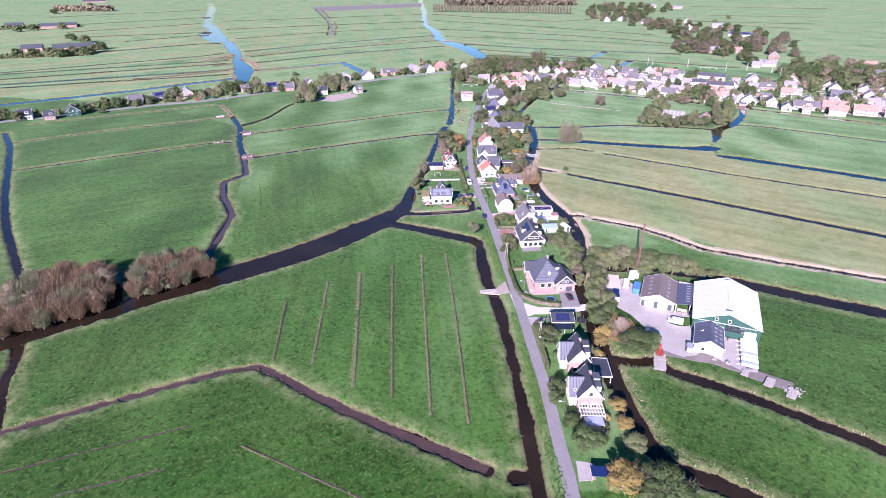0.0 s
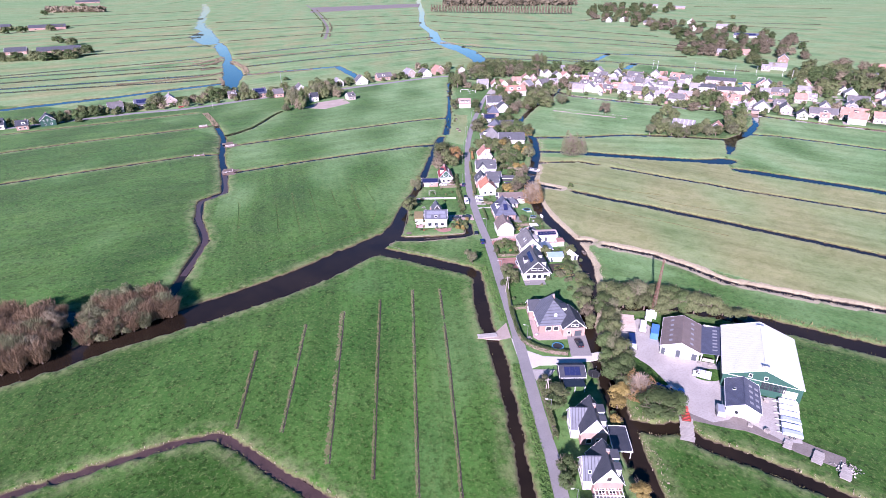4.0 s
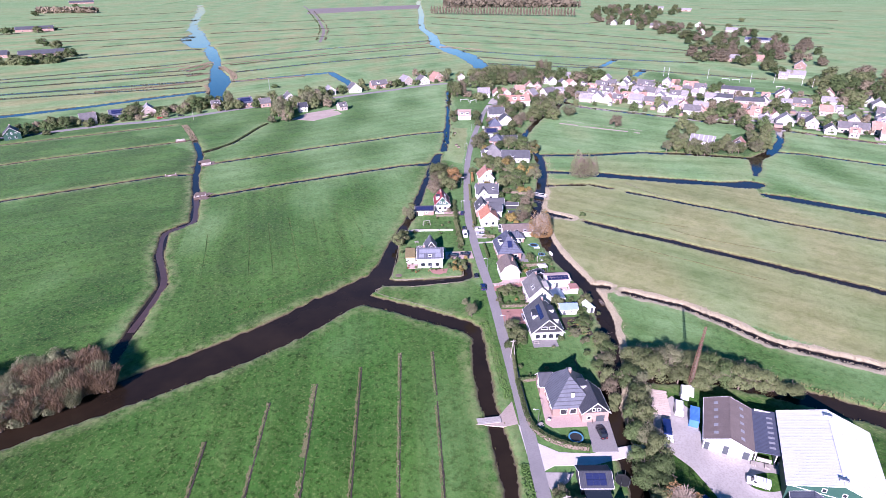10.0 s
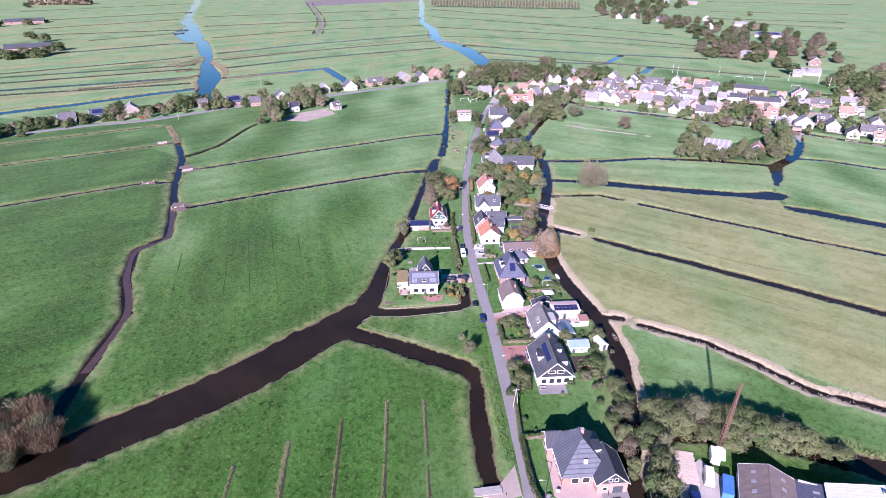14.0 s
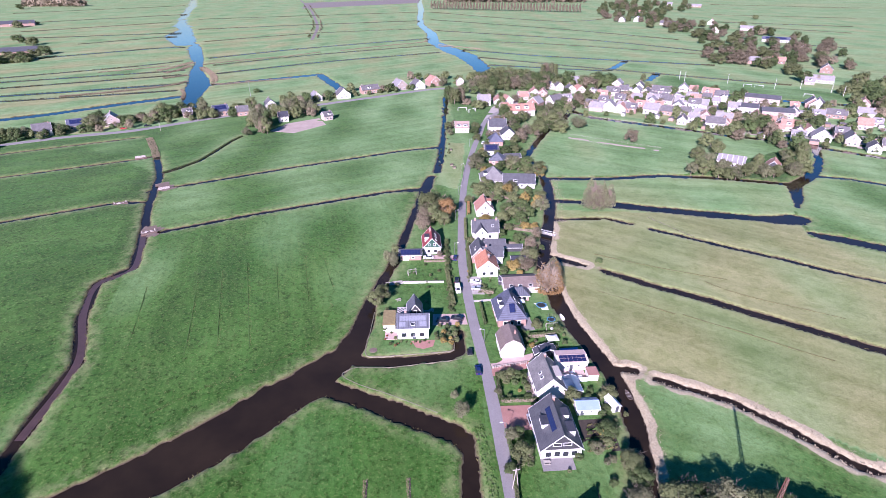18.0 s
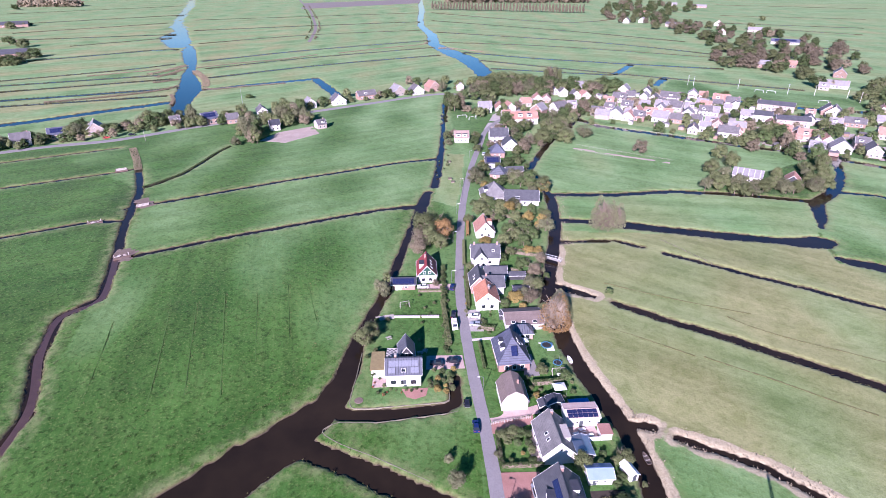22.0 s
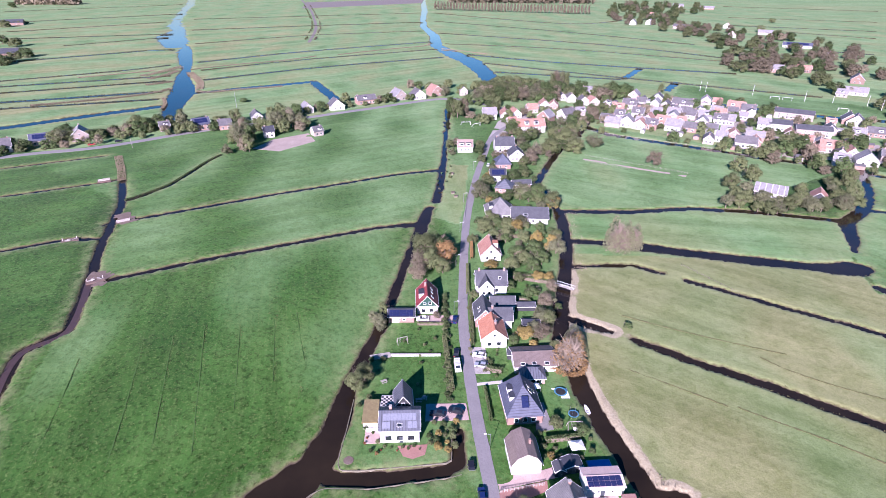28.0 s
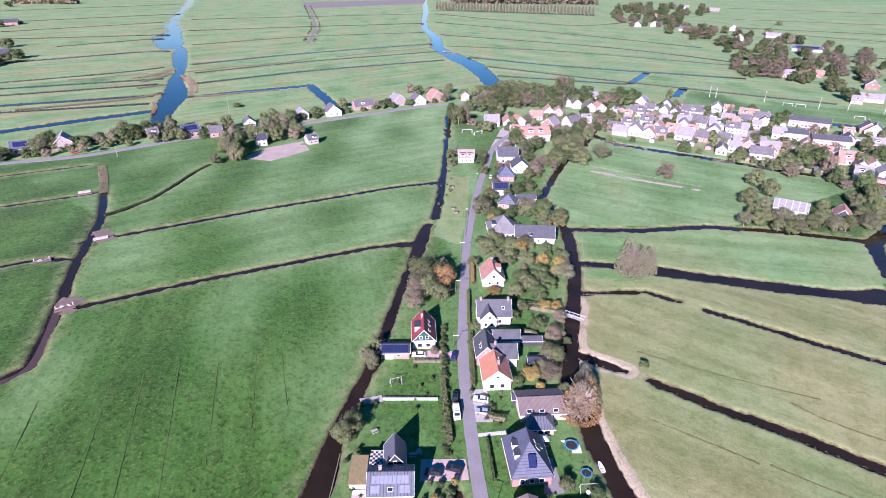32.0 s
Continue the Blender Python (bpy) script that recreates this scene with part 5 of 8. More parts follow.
def van(x, y, turn, paint, label):
    top = base("van", pose(x, y, 0.1, 0, 0, turn), label, "van", "parked vehicles")
    part("body", section_body([(-2.5, 0.35), (2.55, 0.35), (2.55, 0.95), (1.75, 1.15), (1.1, 1.95), (-2.5, 2.0)], 0.98, 0.14), paint, top)
    part("windscreen", Geo().extrude([(-0.78, 1.76, 1.2), (0.78, 1.76, 1.2), (0.72, 1.2, 1.88), (-0.72, 1.2, 1.88)], (0, 0.03, 0.03)), GLASS, top)
    for sx in (-1, 1):
        part("side_window", Geo().box(*((sx * 0.9, 0.5, 1.3, sx * 0.99, 1.25, 1.75) if sx > 0 else (-0.99, 0.5, 1.3, -0.9, 1.25, 1.75))), GLASS, top)
        for sy in (-1.6, 1.6):
            wheel(top, sx * 0.9, sy, 0.34)
    for i in range(5):
        part("roof_bar", Geo().box(-0.7, -2.2 + i * 0.7, 2.02, 0.7, -2.12 + i * 0.7, 2.1), STEEL, top)
    return top


NAVY = plain("navy_paint", (0.012, 0.025, 0.09), (0.016, 0.03, 0.11), 0.25)
BLACKP = plain("black_paint", (0.015, 0.016, 0.022), (0.02, 0.022, 0.03), 0.25)
SILVER = plain("silver_paint", (0.5, 0.51, 0.53), (0.55, 0.56, 0.58), 0.3, metal=0.4)
WHITEP = plain("white_car_paint", (0.78, 0.78, 0.79), (0.82, 0.82, 0.83), 0.3)
car(14.7, 332.2, -8, NAVY, "navy blue car parked on the lane's grass verge")
car(15.0, 313.4, -5, BLACKP, "black car with an open door parked on the verge")
van(15.3, 306.6, 185, WHITEP, "white delivery van parked at the lane's edge")
car(9.4, 286.0, 84, BLACKP, "black car on the brick drive")
car(14.6, 287.2, 75, BLACKP, "black car on the brick drive beside the lane")
car(3.2, 332.6, 92, WHITEP, "white car with a dark roof on the garage drive")
car(47.6, 182.0, 8, BLACKP, "black estate car on the grey garage drive")
van(81.5, 165.2, 65, WHITEP, "white van with roof bars parked in the farmyard")
car(22.4, 312.4, 80, WHITEP, "white car in the parking strip")
car(22.8, 307.4, 82, SILVER, "silver car in the parking strip")
car(20.6, 259.0, 4, NAVY, "dark blue car at the lane's edge")
car(34.2, 237.8, 6, SILVER, "silver blue car beside the white house")
car(70.4, 158.6, 20, SILVER, "pale blue car beside the dark bush")
car(-120, 596, -60, SILVER, "grey car parked on the road")
car(-214, 541, -55, BLACKP, "dark car parked on the road")
car(-228, 533, -55, REDP, "red car parked on the road")
car(36.5, 498, -8, WHITEP, "white car between the northern houses")
car(-187, 559, -50, BLACKP, "black car parked on the road")
car(212.5, 541, -30, WHITEP, "white car parked in the town street")
car(244, 622, -20, WHITEP, "white van-like car in the town street")


def trailer(x, y, turn, w, l, hgt, cover, label, name="trailer"):
    top = base(name, pose(x, y, 0.08, 0, 0, turn), label, "trailer", "trailers")
    part("bed", Geo().box(-w / 2, -l / 2, 0.45, w / 2, l / 2, 0.65), STEEL, top)
    part("cover", section_body([(-l / 2, 0.65), (l / 2, 0.65), (l / 2, hgt * 0.8), (l / 2 - 0.4, hgt), (-l / 2 + 0.4, hgt), (-l / 2, hgt * 0.8)], w / 2, 0.3), cover, top)
    part("drawbar", Geo().tube((0, l / 2, 0.5), (0, l / 2 + 1.2, 0.5), 0.06, 0.06), STEEL, top)
    for sx in (-1, 1):
        for sy in (-0.5, 0.5):
            wheel(top, sx * (w / 2 + 0.12), sy, 0.3)
    return top


SKYB = plain("pale_blue_cover", (0.38, 0.44, 0.56), (0.46, 0.52, 0.64), 0.5)
for x, y, c, words in ((100.9, 152.6, WHITEP, "white"), (99.8, 150.2, WHITEP, "white"), (98.7, 147.9, WHITEP, "white"), (97.8, 145.5, SKYB, "pale blue"), (96.7, 143.1, WHITEP, "white"), (95.6, 140.7, SKYB, "pale blue")):
    trailer(x, y, 68, 1.8, 4.9, 1.5, c, words + " tarpaulin-covered boat on a trailer")
trailer(18.4, 267.8, 4, 1.6, 3.0, 1.2, BLACKP, "dark covered trailer on the verge")
trailer(75.6, 197.0, -20, 2.3, 5.0, 2.3, WHITEP, "white caravan standing behind the barn")
trailer(71.6, 190.6, -20, 2.3, 5.4, 2.2, WHITEP, "white box trailer standing behind the barn")
trailer(65.6, 183.2, -15, 2.4, 6.4, 1.7, NAVY, "navy tarpaulin-covered boat trailer at the yard's edge")
trailer(64.9, 179.6, -15, 2.2, 2.2, 1.5, WHITEP, "small white covered trailer")
car(61.0, 180.2, 80, BLACKP, "dark green car parked under the trees")
car(67.4, 159.6, 30, NAVY, "blue car half hidden beside the dark bush")
trailer(80.3, 149.4, -20, 2.2, 4.2, 2.0, SILVER, "pale blue tank trailer beside the workshop")
box = base("container", pose(74.5, 187.2, 0, 0, 0, FARM), "bright blue shipping container beside the barn", "container")
part("body", Geo().box(-1.2, -3.0, 0, 1.2, 3.0, 2.5), BLUE, box)
for i in range(12):
    part("rib", Geo().box(-1.25, -2.9 + i * 0.5, 0.1, 1.25, -2.7 + i * 0.5, 2.53), BLUE, box)

truck = base("tractor", pose(69.8, 148.2, 0, 0, 0, -12), "red farm truck with an open bed on the dam", "truck")
part("bed", Geo().box(-1.1, -2.6, 0.8, 1.1, 1.0, 1.0), DARKWOOD, truck)
for sx in (-1.1, 1.02):
    part("side_board", Geo().box(sx, -2.6, 1.0, sx + 0.08, 1.0, 1.5), REDP, truck)
part("cab", section_body([(1.1, 0.6), (2.8, 0.6), (2.8, 1.3), (2.3, 2.1), (1.1, 2.1)], 1.0, 0.2), REDP, truck)
for i in range(6):
    part("slat", Geo().box(-1.0, -2.5 + i * 0.58, 1.0, 1.0, -2.3 + i * 0.58, 1.1), REDP, truck)
for sx in (-1, 1):
    for sy in (-1.7, 1.9):
        wheel(truck, sx, sy, 0.45)


def planks(x, y, turn, w, l, z, n, label, name="plank_stack", category="planks", mat=None, legs=True):
    top = base(name, pose(x, y, 0, 0, 0, turn), label, category)
    r = random.Random(int(x * 7 + y))
    for i in range(n):
        y0 = -l / 2 + i * l / n
        part("plank", Geo().box(-w / 2 + r.uniform(-0.15, 0.15), y0 + 0.03, z - 0.12, w / 2 + r.uniform(-0.15, 0.15), y0 + l / n - 0.03, z + r.uniform(0, 0.04)), mat or TIMBER, top)
    if legs:
        for sx in (-w / 2 + 0.2, w / 2 - 0.35):
            for sy in (-l / 2 + 0.1, l / 2 - 0.25):
                part("pile", Geo().box(sx, sy, -1.6, sx + 0.15, sy + 0.15, z - 0.12), DARKWOOD, top)
    return top


planks(68.6, 143.4, -18, 3.6, 9.0, 0.35, 18, "weathered timber deck across the ditch", "jetty", "jetty")
planks(98.0, 133.0, -40, 2.4, 5.0, 0.6, 8, "stack of weathered scaffold planks")
planks(102.0, 128.0, -40, 2.4, 5.0, 0.55, 8, "stack of weathered scaffold planks")
planks(92.8, 137.6, -35, 2.0, 3.6, 0.5, 7, "stack of pale boards beside the track")
planks(17.6, 187.2, 8, 6.6, 2.4, 0.3, 6, "small concrete plank bridge over the roadside ditch", "footbridge", "bridge", CONCRETE)
planks(-9.5, 311.8, 15, 6.5, 2.6, 0.3, 12, "weathered timber jetty on the canal", "jetty", "jetty")
planks(67.3, 194.4, -12, 5.5, 10.5, 0.2, 13, "pale timber floor with stacked boards", "deck", "deck", SAND, False)
fb = planks(57.8, 355.2, 28, 2.0, 7.6, 0.75, 14, "white-railed timber footbridge over the canal", "footbridge", "bridge")
fb.matrix_world = pose(57.8, 355.2, 0, 0, 0, 58)
for sx in (-0.95, 0.9):
    part("handrail", Geo().box(sx, -3.8, 1.65, sx + 0.07, 3.8, 1.75), TRIM, fb)
    for i in range(6):
        part("rail_post", Geo().box(sx, -3.7 + i * 1.46, 0.6, sx + 0.07, -3.62 + i * 1.46, 1.65), TRIM, fb)
RED_EARTH = plain("red_earth", (0.13, 0.085, 0.068), (0.19, 0.13, 0.105), 0.95, 0.6, 4.0, bump=0.3)
PALE_BOARD = plain("sun_bleached_boards", (0.34, 0.3, 0.27), (0.56, 0.5, 0.46), 0.85, 0.8, 8.0)
for x, y, turn, broken in ((-184, 467.5, 30, False), (-159, 393, 28, True), (-145, 413, 32, False), (-128, 358, 32, True)):
    dam = base("field_gate", pose(x, y, 0, 0, 0, turn + 90), "broken field gate with loose pale boards on a muddy dam" if broken else "pale weathered field gate on a muddy ditch dam", "gate")
    r = random.Random(int(-x))
    part("earth", Geo().box(-1.7, -3.4, -1.2, 1.7, 3.4, 0.04), RED_EARTH, dam)
    for sy in (-2.9, 2.65):
        part("post", Geo().box(-0.16, sy, -0.4, 0.16, sy + 0.3, 1.25 + r.uniform(-0.15, 0.1)), PALE_BOARD, dam)
    for i in range(5):
        if broken:
            px, py = r.uniform(-1.2, 1.2), r.uniform(-2.0, 2.0)
            m = pose(px, py, r.uniform(0.15, 0.4), r.uniform(-14, 14), r.uniform(-25, 25), r.uniform(-70, 70))
            ob = part("board", Geo().box(-0.14, -1.0, -0.06, 0.14, 1.0, 0.06), PALE_BOARD, dam)
            ob.data.transform(m)
        else:
            part("rail", Geo().box(-0.05, -2.6, 0.28 + i * 0.2, 0.05, 2.65, 0.4 + i * 0.2), PALE_BOARD, dam)
    if not broken:
        part("brace", Geo().box(-0.5, -2.75, 0.03, 0.5, 2.75, 0.25), PALE_BOARD, dam)

# the lattice mast behind the barns
mast = base("lattice_mast", pose(77.9, 199.6, 0, 1, 1.0, 0), "rusty red lattice crane mast on a white base", "mast")
for sx, sy in ((-0.5, -0.5), (0.5, -0.5), (0.5, 0.5), (-0.5, 0.5)):
    part("chord", Geo().tube((sx, sy, 0.5), (sx * 0.4, sy * 0.4, 23), 0.09, 0.07, 5), RUST, mast)
for i in range(16):
    z0, z1 = 0.6 + i * 1.4, 2.0 + i * 1.4
    k0, k1 = 0.5 * (1 - 0.6 * z0 / 23), 0.5 * (1 - 0.6 * z1 / 23)
    part("brace", Geo().tube((-k0, -k0, z0), (k1, -k1, z1), 0.06, 0.06, 4), BARK, mast)
    part("brace", Geo().tube((k0, -k0, z0), (k1, k1, z1), 0.06, 0.06, 4), BARK, mast)
    part("brace", Geo().tube((k0, k0, z0), (-k1, k1, z1), 0.06, 0.06, 4), BARK, mast)
crane = base("crane_base", pose(77.2, 198.2, 0, 0, 0, FARM), "white crane carriage at the foot of the mast", "crane")
part("chassis", Geo().box(-1.6, -1.8, 0.3, 1.6, 1.8, 1.1), TRIM, crane)
part("cab", section_body([(-1.2, 1.1), (1.0, 1.1), (1.0, 1.9), (0.5, 2.6), (-1.2, 2.6)], 0.9, 0.2), TRIM, crane)
for sx in (-1.4, 1.4):
    for sy in (-1.2, 1.2):
        wheel(crane, sx, sy, 0.5)

port = base("carport", pose(38.2, 98.6, 0, 0, 0, -4), "small carport with a dark blue roof beside the lane", "carport")
part("roof", Geo().box(-2.2, -1.6, 2.2, 2.2, 1.6, 2.35), NAVY, port)
for sx in (-2.1, 1.95):
    for sy in (-1.5, 1.35):
        part("post", Geo().box(sx, sy, -0.2, sx + 0.15, sy + 0.15, 2.2), TIMBER, port)


# ---- far houses: x, y, width, then gable (g) or eaves (e) to the south and the roof ----
DIKE_HOUSES = [(-343, 460, 12, "eB"), (-322, 460, 9, "eB"), (-310, 471, 12, "gG"), (-278, 514, 13, "eS"), (-262, 532, 17, "eP"), (-243, 542, 12, "gW"), (-170, 570, 13, "eP"), (-195, 567, 8, "eS"), (-153, 572, 10, "eS"), (-138, 598, 9, "gS"), (-104, 622, 10, "gW"), (-82, 633, 14, "gS"), (-60, 654, 19, "eS"), (-115, 553, 8, "eB"), (-33, 669, 16, "gW"), (-16, 673, 15, "gS"), (-1, 687, 13, "gO"), (-82, 558, 8, "eS")]
TOWN_1 = [(135, 597, 12, "eS"), (147, 587, 12, "gW"), (155, 580, 10, "gO"), (166, 595, 8, "gO"), (176, 592, 11, "eO"), (179, 576, 13, "eW"), (190, 574, 10, "eS"), (210, 644, 19, "eS"), (192, 614, 11, "eW"), (204, 612, 11, "eS"), (214, 606, 12, "eW"), (221, 596, 11, "eS"), (204, 571, 9, "eS"), (212, 564, 9, "eW"), (165, 643, 13, "eS"), (198, 671, 9, "gS"), (178, 655, 9, "eS")]
TOWN_2 = [(250, 633, 15, "eO"), (227, 595, 11, "eW"), (213, 554, 8, "gO"), (213, 536, 15, "eS"), (222, 540, 7, "gO"), (286, 612, 31, "eT"), (258, 579, 17, "eT"), (274, 564, 26, "eT"), (264, 527, 14, "eO"), (265, 516, 8, "gS"), (271, 515, 8, "gO"), (322, 598, 13, "gS"), (245, 610, 7, "eW")]
TOWN_3 = [(272, 501, 14, "gW"), (287, 492, 10, "gS"), (321, 530, 11, "eO"), (309, 478, 22, "eS"), (329, 470, 21, "eO"), (366, 521, 18, "eS"), (346, 458, 19, "eO"), (360, 591, 11, "gO"), (497, 682, 22, "eO"), (460, 646, 16, "eP"), (469, 619, 13, "eS"), (320, 563, 16, "eS"), (323, 592, 14, "gS"), (377, 548, 11, "gW"), (379, 489, 10, "eS"), (254, 539, 11, "eO"), (365, 450, 16, "eO"), (406, 499, 15, "eS")]
EAST_H = [(381, 1281, 27, "gW"), (419, 1218, 36, "eS"), (456, 1109, 21, "gO"), (502, 1232, 18, "gO"), (499, 1000, 41, "eP"), (374, 813, 16, "eW"), (405, 815, 19, "eO"), (483, 898, 15, "gO"), (427, 754, 17, "gS"), (391, 700, 21, "eW"), (618, 1616, 41, "eW"), (573, 1671, 28, "eW"), (523, 1139, 24, "eW"), (427, 1444, 29, "eO"), (350, 1278, 21, "gS"), (374, 693, 10, "eW")]
FARM_FAR = [(-552, 884, 62, "eL"), (-604, 868, 30, "eL"), (-768, 1205, 70, "eL"), (-1146, 2026, 78, "eL"), (-861, 1210, 35, "eL")]

TOWN_GREY = ridged("weathered_grey_tiles", (0.1, 0.093, 0.096), (0.17, 0.158, 0.162), 0.35)
TOWN_PINK = ridged("faded_red_tiles", (0.33, 0.17, 0.125), (0.44, 0.27, 0.215), 0.35)
TOWN_PALE = ridged("pale_grey_tiles", (0.21, 0.196, 0.2), (0.31, 0.29, 0.295), 0.35)
ROOFS = {"S": (TOWN_GREY, "grey tiled"), "O": (TOWN_PINK, "faded red tiled"), "W": (TOWN_PALE, "pale grey"), "B": (SLATE_DARK, "black tiled"), "G": (SLATE_DARK, "dark tiled"), "P": (SLATE_BLUE, "dark blue"), "T": (SLATE, "long grey"), "L": (SLATE, "dark grey sheet")}
_far = random.Random(4)
TOWN_BRICK = plain("weathered_town_brick", (0.25, 0.155, 0.125), (0.33, 0.22, 0.18), 0.9, 0.6, 8.0, rnd=0.25)
TOWN_WHITE = plain("weathered_white_wall", (0.46, 0.43, 0.41), (0.56, 0.53, 0.505), 0.9, 0.6, 3.0, rnd=0.15)
WALL_PALE = plain("weathered_pale_brick", (0.35, 0.28, 0.25), (0.43, 0.355, 0.32), 0.9, 0.6, 8.0, rnd=0.15)


def far_house(x, y, w, code, turn, group):
    roof, words = ROOFS[code[1]]
    wall = {"G": WALL_GREEN, "L": WALL_BRICK}.get(code[1], _far.choice([TOWN_BRICK, TOWN_WHITE, TOWN_WHITE, WALL_PALE, WALL_PALE]))
    colour = {WALL_GREEN.name: "green boarded", WALL_BRICK.name: "brick", TOWN_BRICK.name: "red brick", TOWN_WHITE.name: "white", WALL_PALE.name: "pale brick"}[wall.name]
    w = max(6.0, min(w * 0.88, 80))
    turn += _far.uniform(-6, 6)
    deep = 22.0 if code[1] == "L" else min(w, _far.uniform(8, 10.5))
    tall = 5.2 if code[1] == "T" else _far.uniform(3.2, 4.6)
    if code[0] == "g":
        w = min(w, 12)
        h = House(x, y + 5, turn, w, _far.uniform(9, 12), tall, tall + w * 0.42, wall, roof, f"{colour} gabled house with a {words} roof", group=group, gutters=False)
        h.windows("f", 2, 1.6, 1.3, 1.5).windows("f", 1, tall + 0.6, 1.1, 1.2)
        if code[1] == "G":
            h.windows("f", 3, 4.4, 1.0, 1.2)
    else:
        kind, n = ("barn", 4) if code[1] == "L" else ("house", max(2, int(w / 3.2)))
        h = House(x, y + deep / 2, turn + 90, deep, w, tall, tall + (4.5 if code[1] == "L" else 2.2 if code[1] == "T" else deep * 0.4), wall, roof, f"{colour} {kind} with a {words} roof", group=group, gutters=False, name=kind, category=kind)
        h.windows("l", n, 1.6, 1.5, 1.5, w * 0.85)
        if tall > 4:
            h.windows("l", n, 3.7, 1.2, 1.0, w * 0.85)
        if code[1] == "P":
            h.panels(-1, -w * 0.38, w * 0.38, 0.25, 0.85, max(3, int(w / 2)), 2)
        elif kind == "house" and _far.random() < 0.45:
            h.dormer(-1, _far.uniform(-w / 5, w / 5), 2.6, 0.25, 0.65, None, None)
    if code[1] != "L":
        h.chimney(0, _far.choice([-1, 1]) * (h.b - 1.2), 0.8)


for rows, turn, group in ((DIKE_HOUSES, 30, "farmhouses along the road"), (TOWN_1, -28, "town houses"), (TOWN_2, -24, "town houses"), (TOWN_3, -28, "town houses"), (EAST_H, -30, "houses of the distant village"), (FARM_FAR, 25, "distant farm barns")):
    for x, y, w, code in rows:
        far_house(x, y, w, code, turn, group)
for x, y, w, code, turn in ((56.8, 609, 9, "gO", 8), (64.5, 611, 9, "gO", 8), (87.5, 599, 12, "gW", -40), (105, 606, 14, "eS", 28), (112, 672, 8, "gP", 4), (119, 666, 8, "gS", 4), (128, 655, 9, "gS", 4), (136, 654, 10, "gO", 10), (141, 695, 15, "eW", 18), (25, 690, 8, "gW", 10), (60, 588, 8, "eO", 8), (80, 627, 10, "eO", 10), (92, 640, 9, "gO", 4), (44, 606, 12, "eW", 5), (100, 640, 9, "gO", -8), (118, 620, 8, "eW", 10), (148, 612, 9, "eS", -20), (152, 630, 9, "eO", -20)):
    far_house(x, y, w, code, turn, "village houses")
# smaller houses that fill the rows of the town, and the sheds of their back gardens
_fill = random.Random(9)
town = [(128, 590), (206, 527), (276, 474), (380, 430), (440, 500), (400, 570), (322, 596), (272, 632), (216, 686), (150, 676)]
done = 0
for _ in range(2600):
    x, y = _fill.uniform(125, 440), _fill.uniform(430, 690)
    if done < 62 and inside(np.array([x]), np.array([y]), town)[0] and all(math.hypot(x - a, y + 4 - b) > c * 0.66 + 4.6 for a, b, c in BUILT):
        done += 1
        far_house(x, y, _fill.uniform(6.8, 10), _fill.choice(["gO", "gS", "gW", "eS", "eO", "eW", "gW", "eW"]), _fill.choice([-28, -28, -28, 62]), "town houses")
done = 0
for _ in range(4000):
    x, y = _fill.uniform(125, 440), _fill.uniform(430, 690)
    if done < 90 and inside(np.array([x]), np.array([y]), town)[0] and all(math.hypot(x - a, y - b) > c * 0.7 + 2.4 for a, b, c in BUILT):
        done += 1
        w, d = _fill.uniform(2.6, 4.4), _fill.uniform(3.2, 6.0)
        pale = _fill.random() < 0.6
        House(x, y, _fill.choice([-28, 62]), w, d, 2.0, 2.6, TOWN_WHITE if pale else TOWN_BRICK, TOWN_PALE if pale else TOWN_GREY, f"small {'white' if pale else 'brick'} shed with a {'pale' if pale else 'grey'} roof in a town garden", name="shed", category="shed", over=0.15, group="town sheds", trim=None, gutters=False)
h = House(186, 453, 60, 10.5, 15, 3.4, 6.4, WALL_WHITE, TOWN_PALE, "white island house with a grey panelled roof", name="house")
h.windows("l", 4, 1.6)
for i in range(5):
    part("roof_seam", h.slab(-1, -6.5 + i * 3.0, -6.3 + i * 3.0, 0.02, 0.98, 0.0, 0.08), TRIM, h.top)
h = House(208, 446, -30, 7.5, 9.5, 2.8, 6.2, WALL_BLACK, ORANGE_PALE, "small dark cottage with an orange roof on the island", name="house")
h.windows("f", 2, 1.6)

# ---- trees, hedges and reeds ----
def quads_mesh(name, centres, sizes, up, mat, rs, aspect=1.0, out=None, loose=0.4):
    """A mesh of loose four-cornered leaves; up: how far they face the sky, out: which way the spray that they sit on faces."""
    n = len(centres)
    nrm = rs.normal(size=(n, 3)) * (1.0 if out is None else loose) + np.array([0, 0, up]) + (0 if out is None else out * 1.1)
    nrm /= np.linalg.norm(nrm, axis=1)[:, None]
    t = np.cross(nrm, rs.normal(size=(n, 3)))
    t /= np.linalg.norm(t, axis=1)[:, None] + 1e-9
    b = np.cross(nrm, t)
    s = np.asarray(sizes)[:, None] / 2
    k = rs.uniform(0.6, 1.25, (n, 4, 1))
    v = np.stack([centres - t * s - b * s * aspect, centres + t * s - b * s * aspect, centres + t * s + b * s * aspect, centres - t * s + b * s * aspect], 1)
    v = centres[:, None] + (v - centres[:, None]) * k
    return loose_mesh(name, v, mat)


def loose_mesh(name, v, mat):
    n = len(v)
    me = bpy.data.meshes.new(name)
    me.vertices.add(n * 4)
    me.vertices.foreach_set("co", v.reshape(-1).astype(np.float32))
    me.loops.add(n * 4)
    me.loops.foreach_set("vertex_index", np.arange(n * 4, dtype=np.int32))
    me.polygons.add(n)
    me.polygons.foreach_set("loop_start", np.arange(0, n * 4, 4, dtype=np.int32))
    me.update(calc_edges=True)
    me.materials.append(mat)
    return me


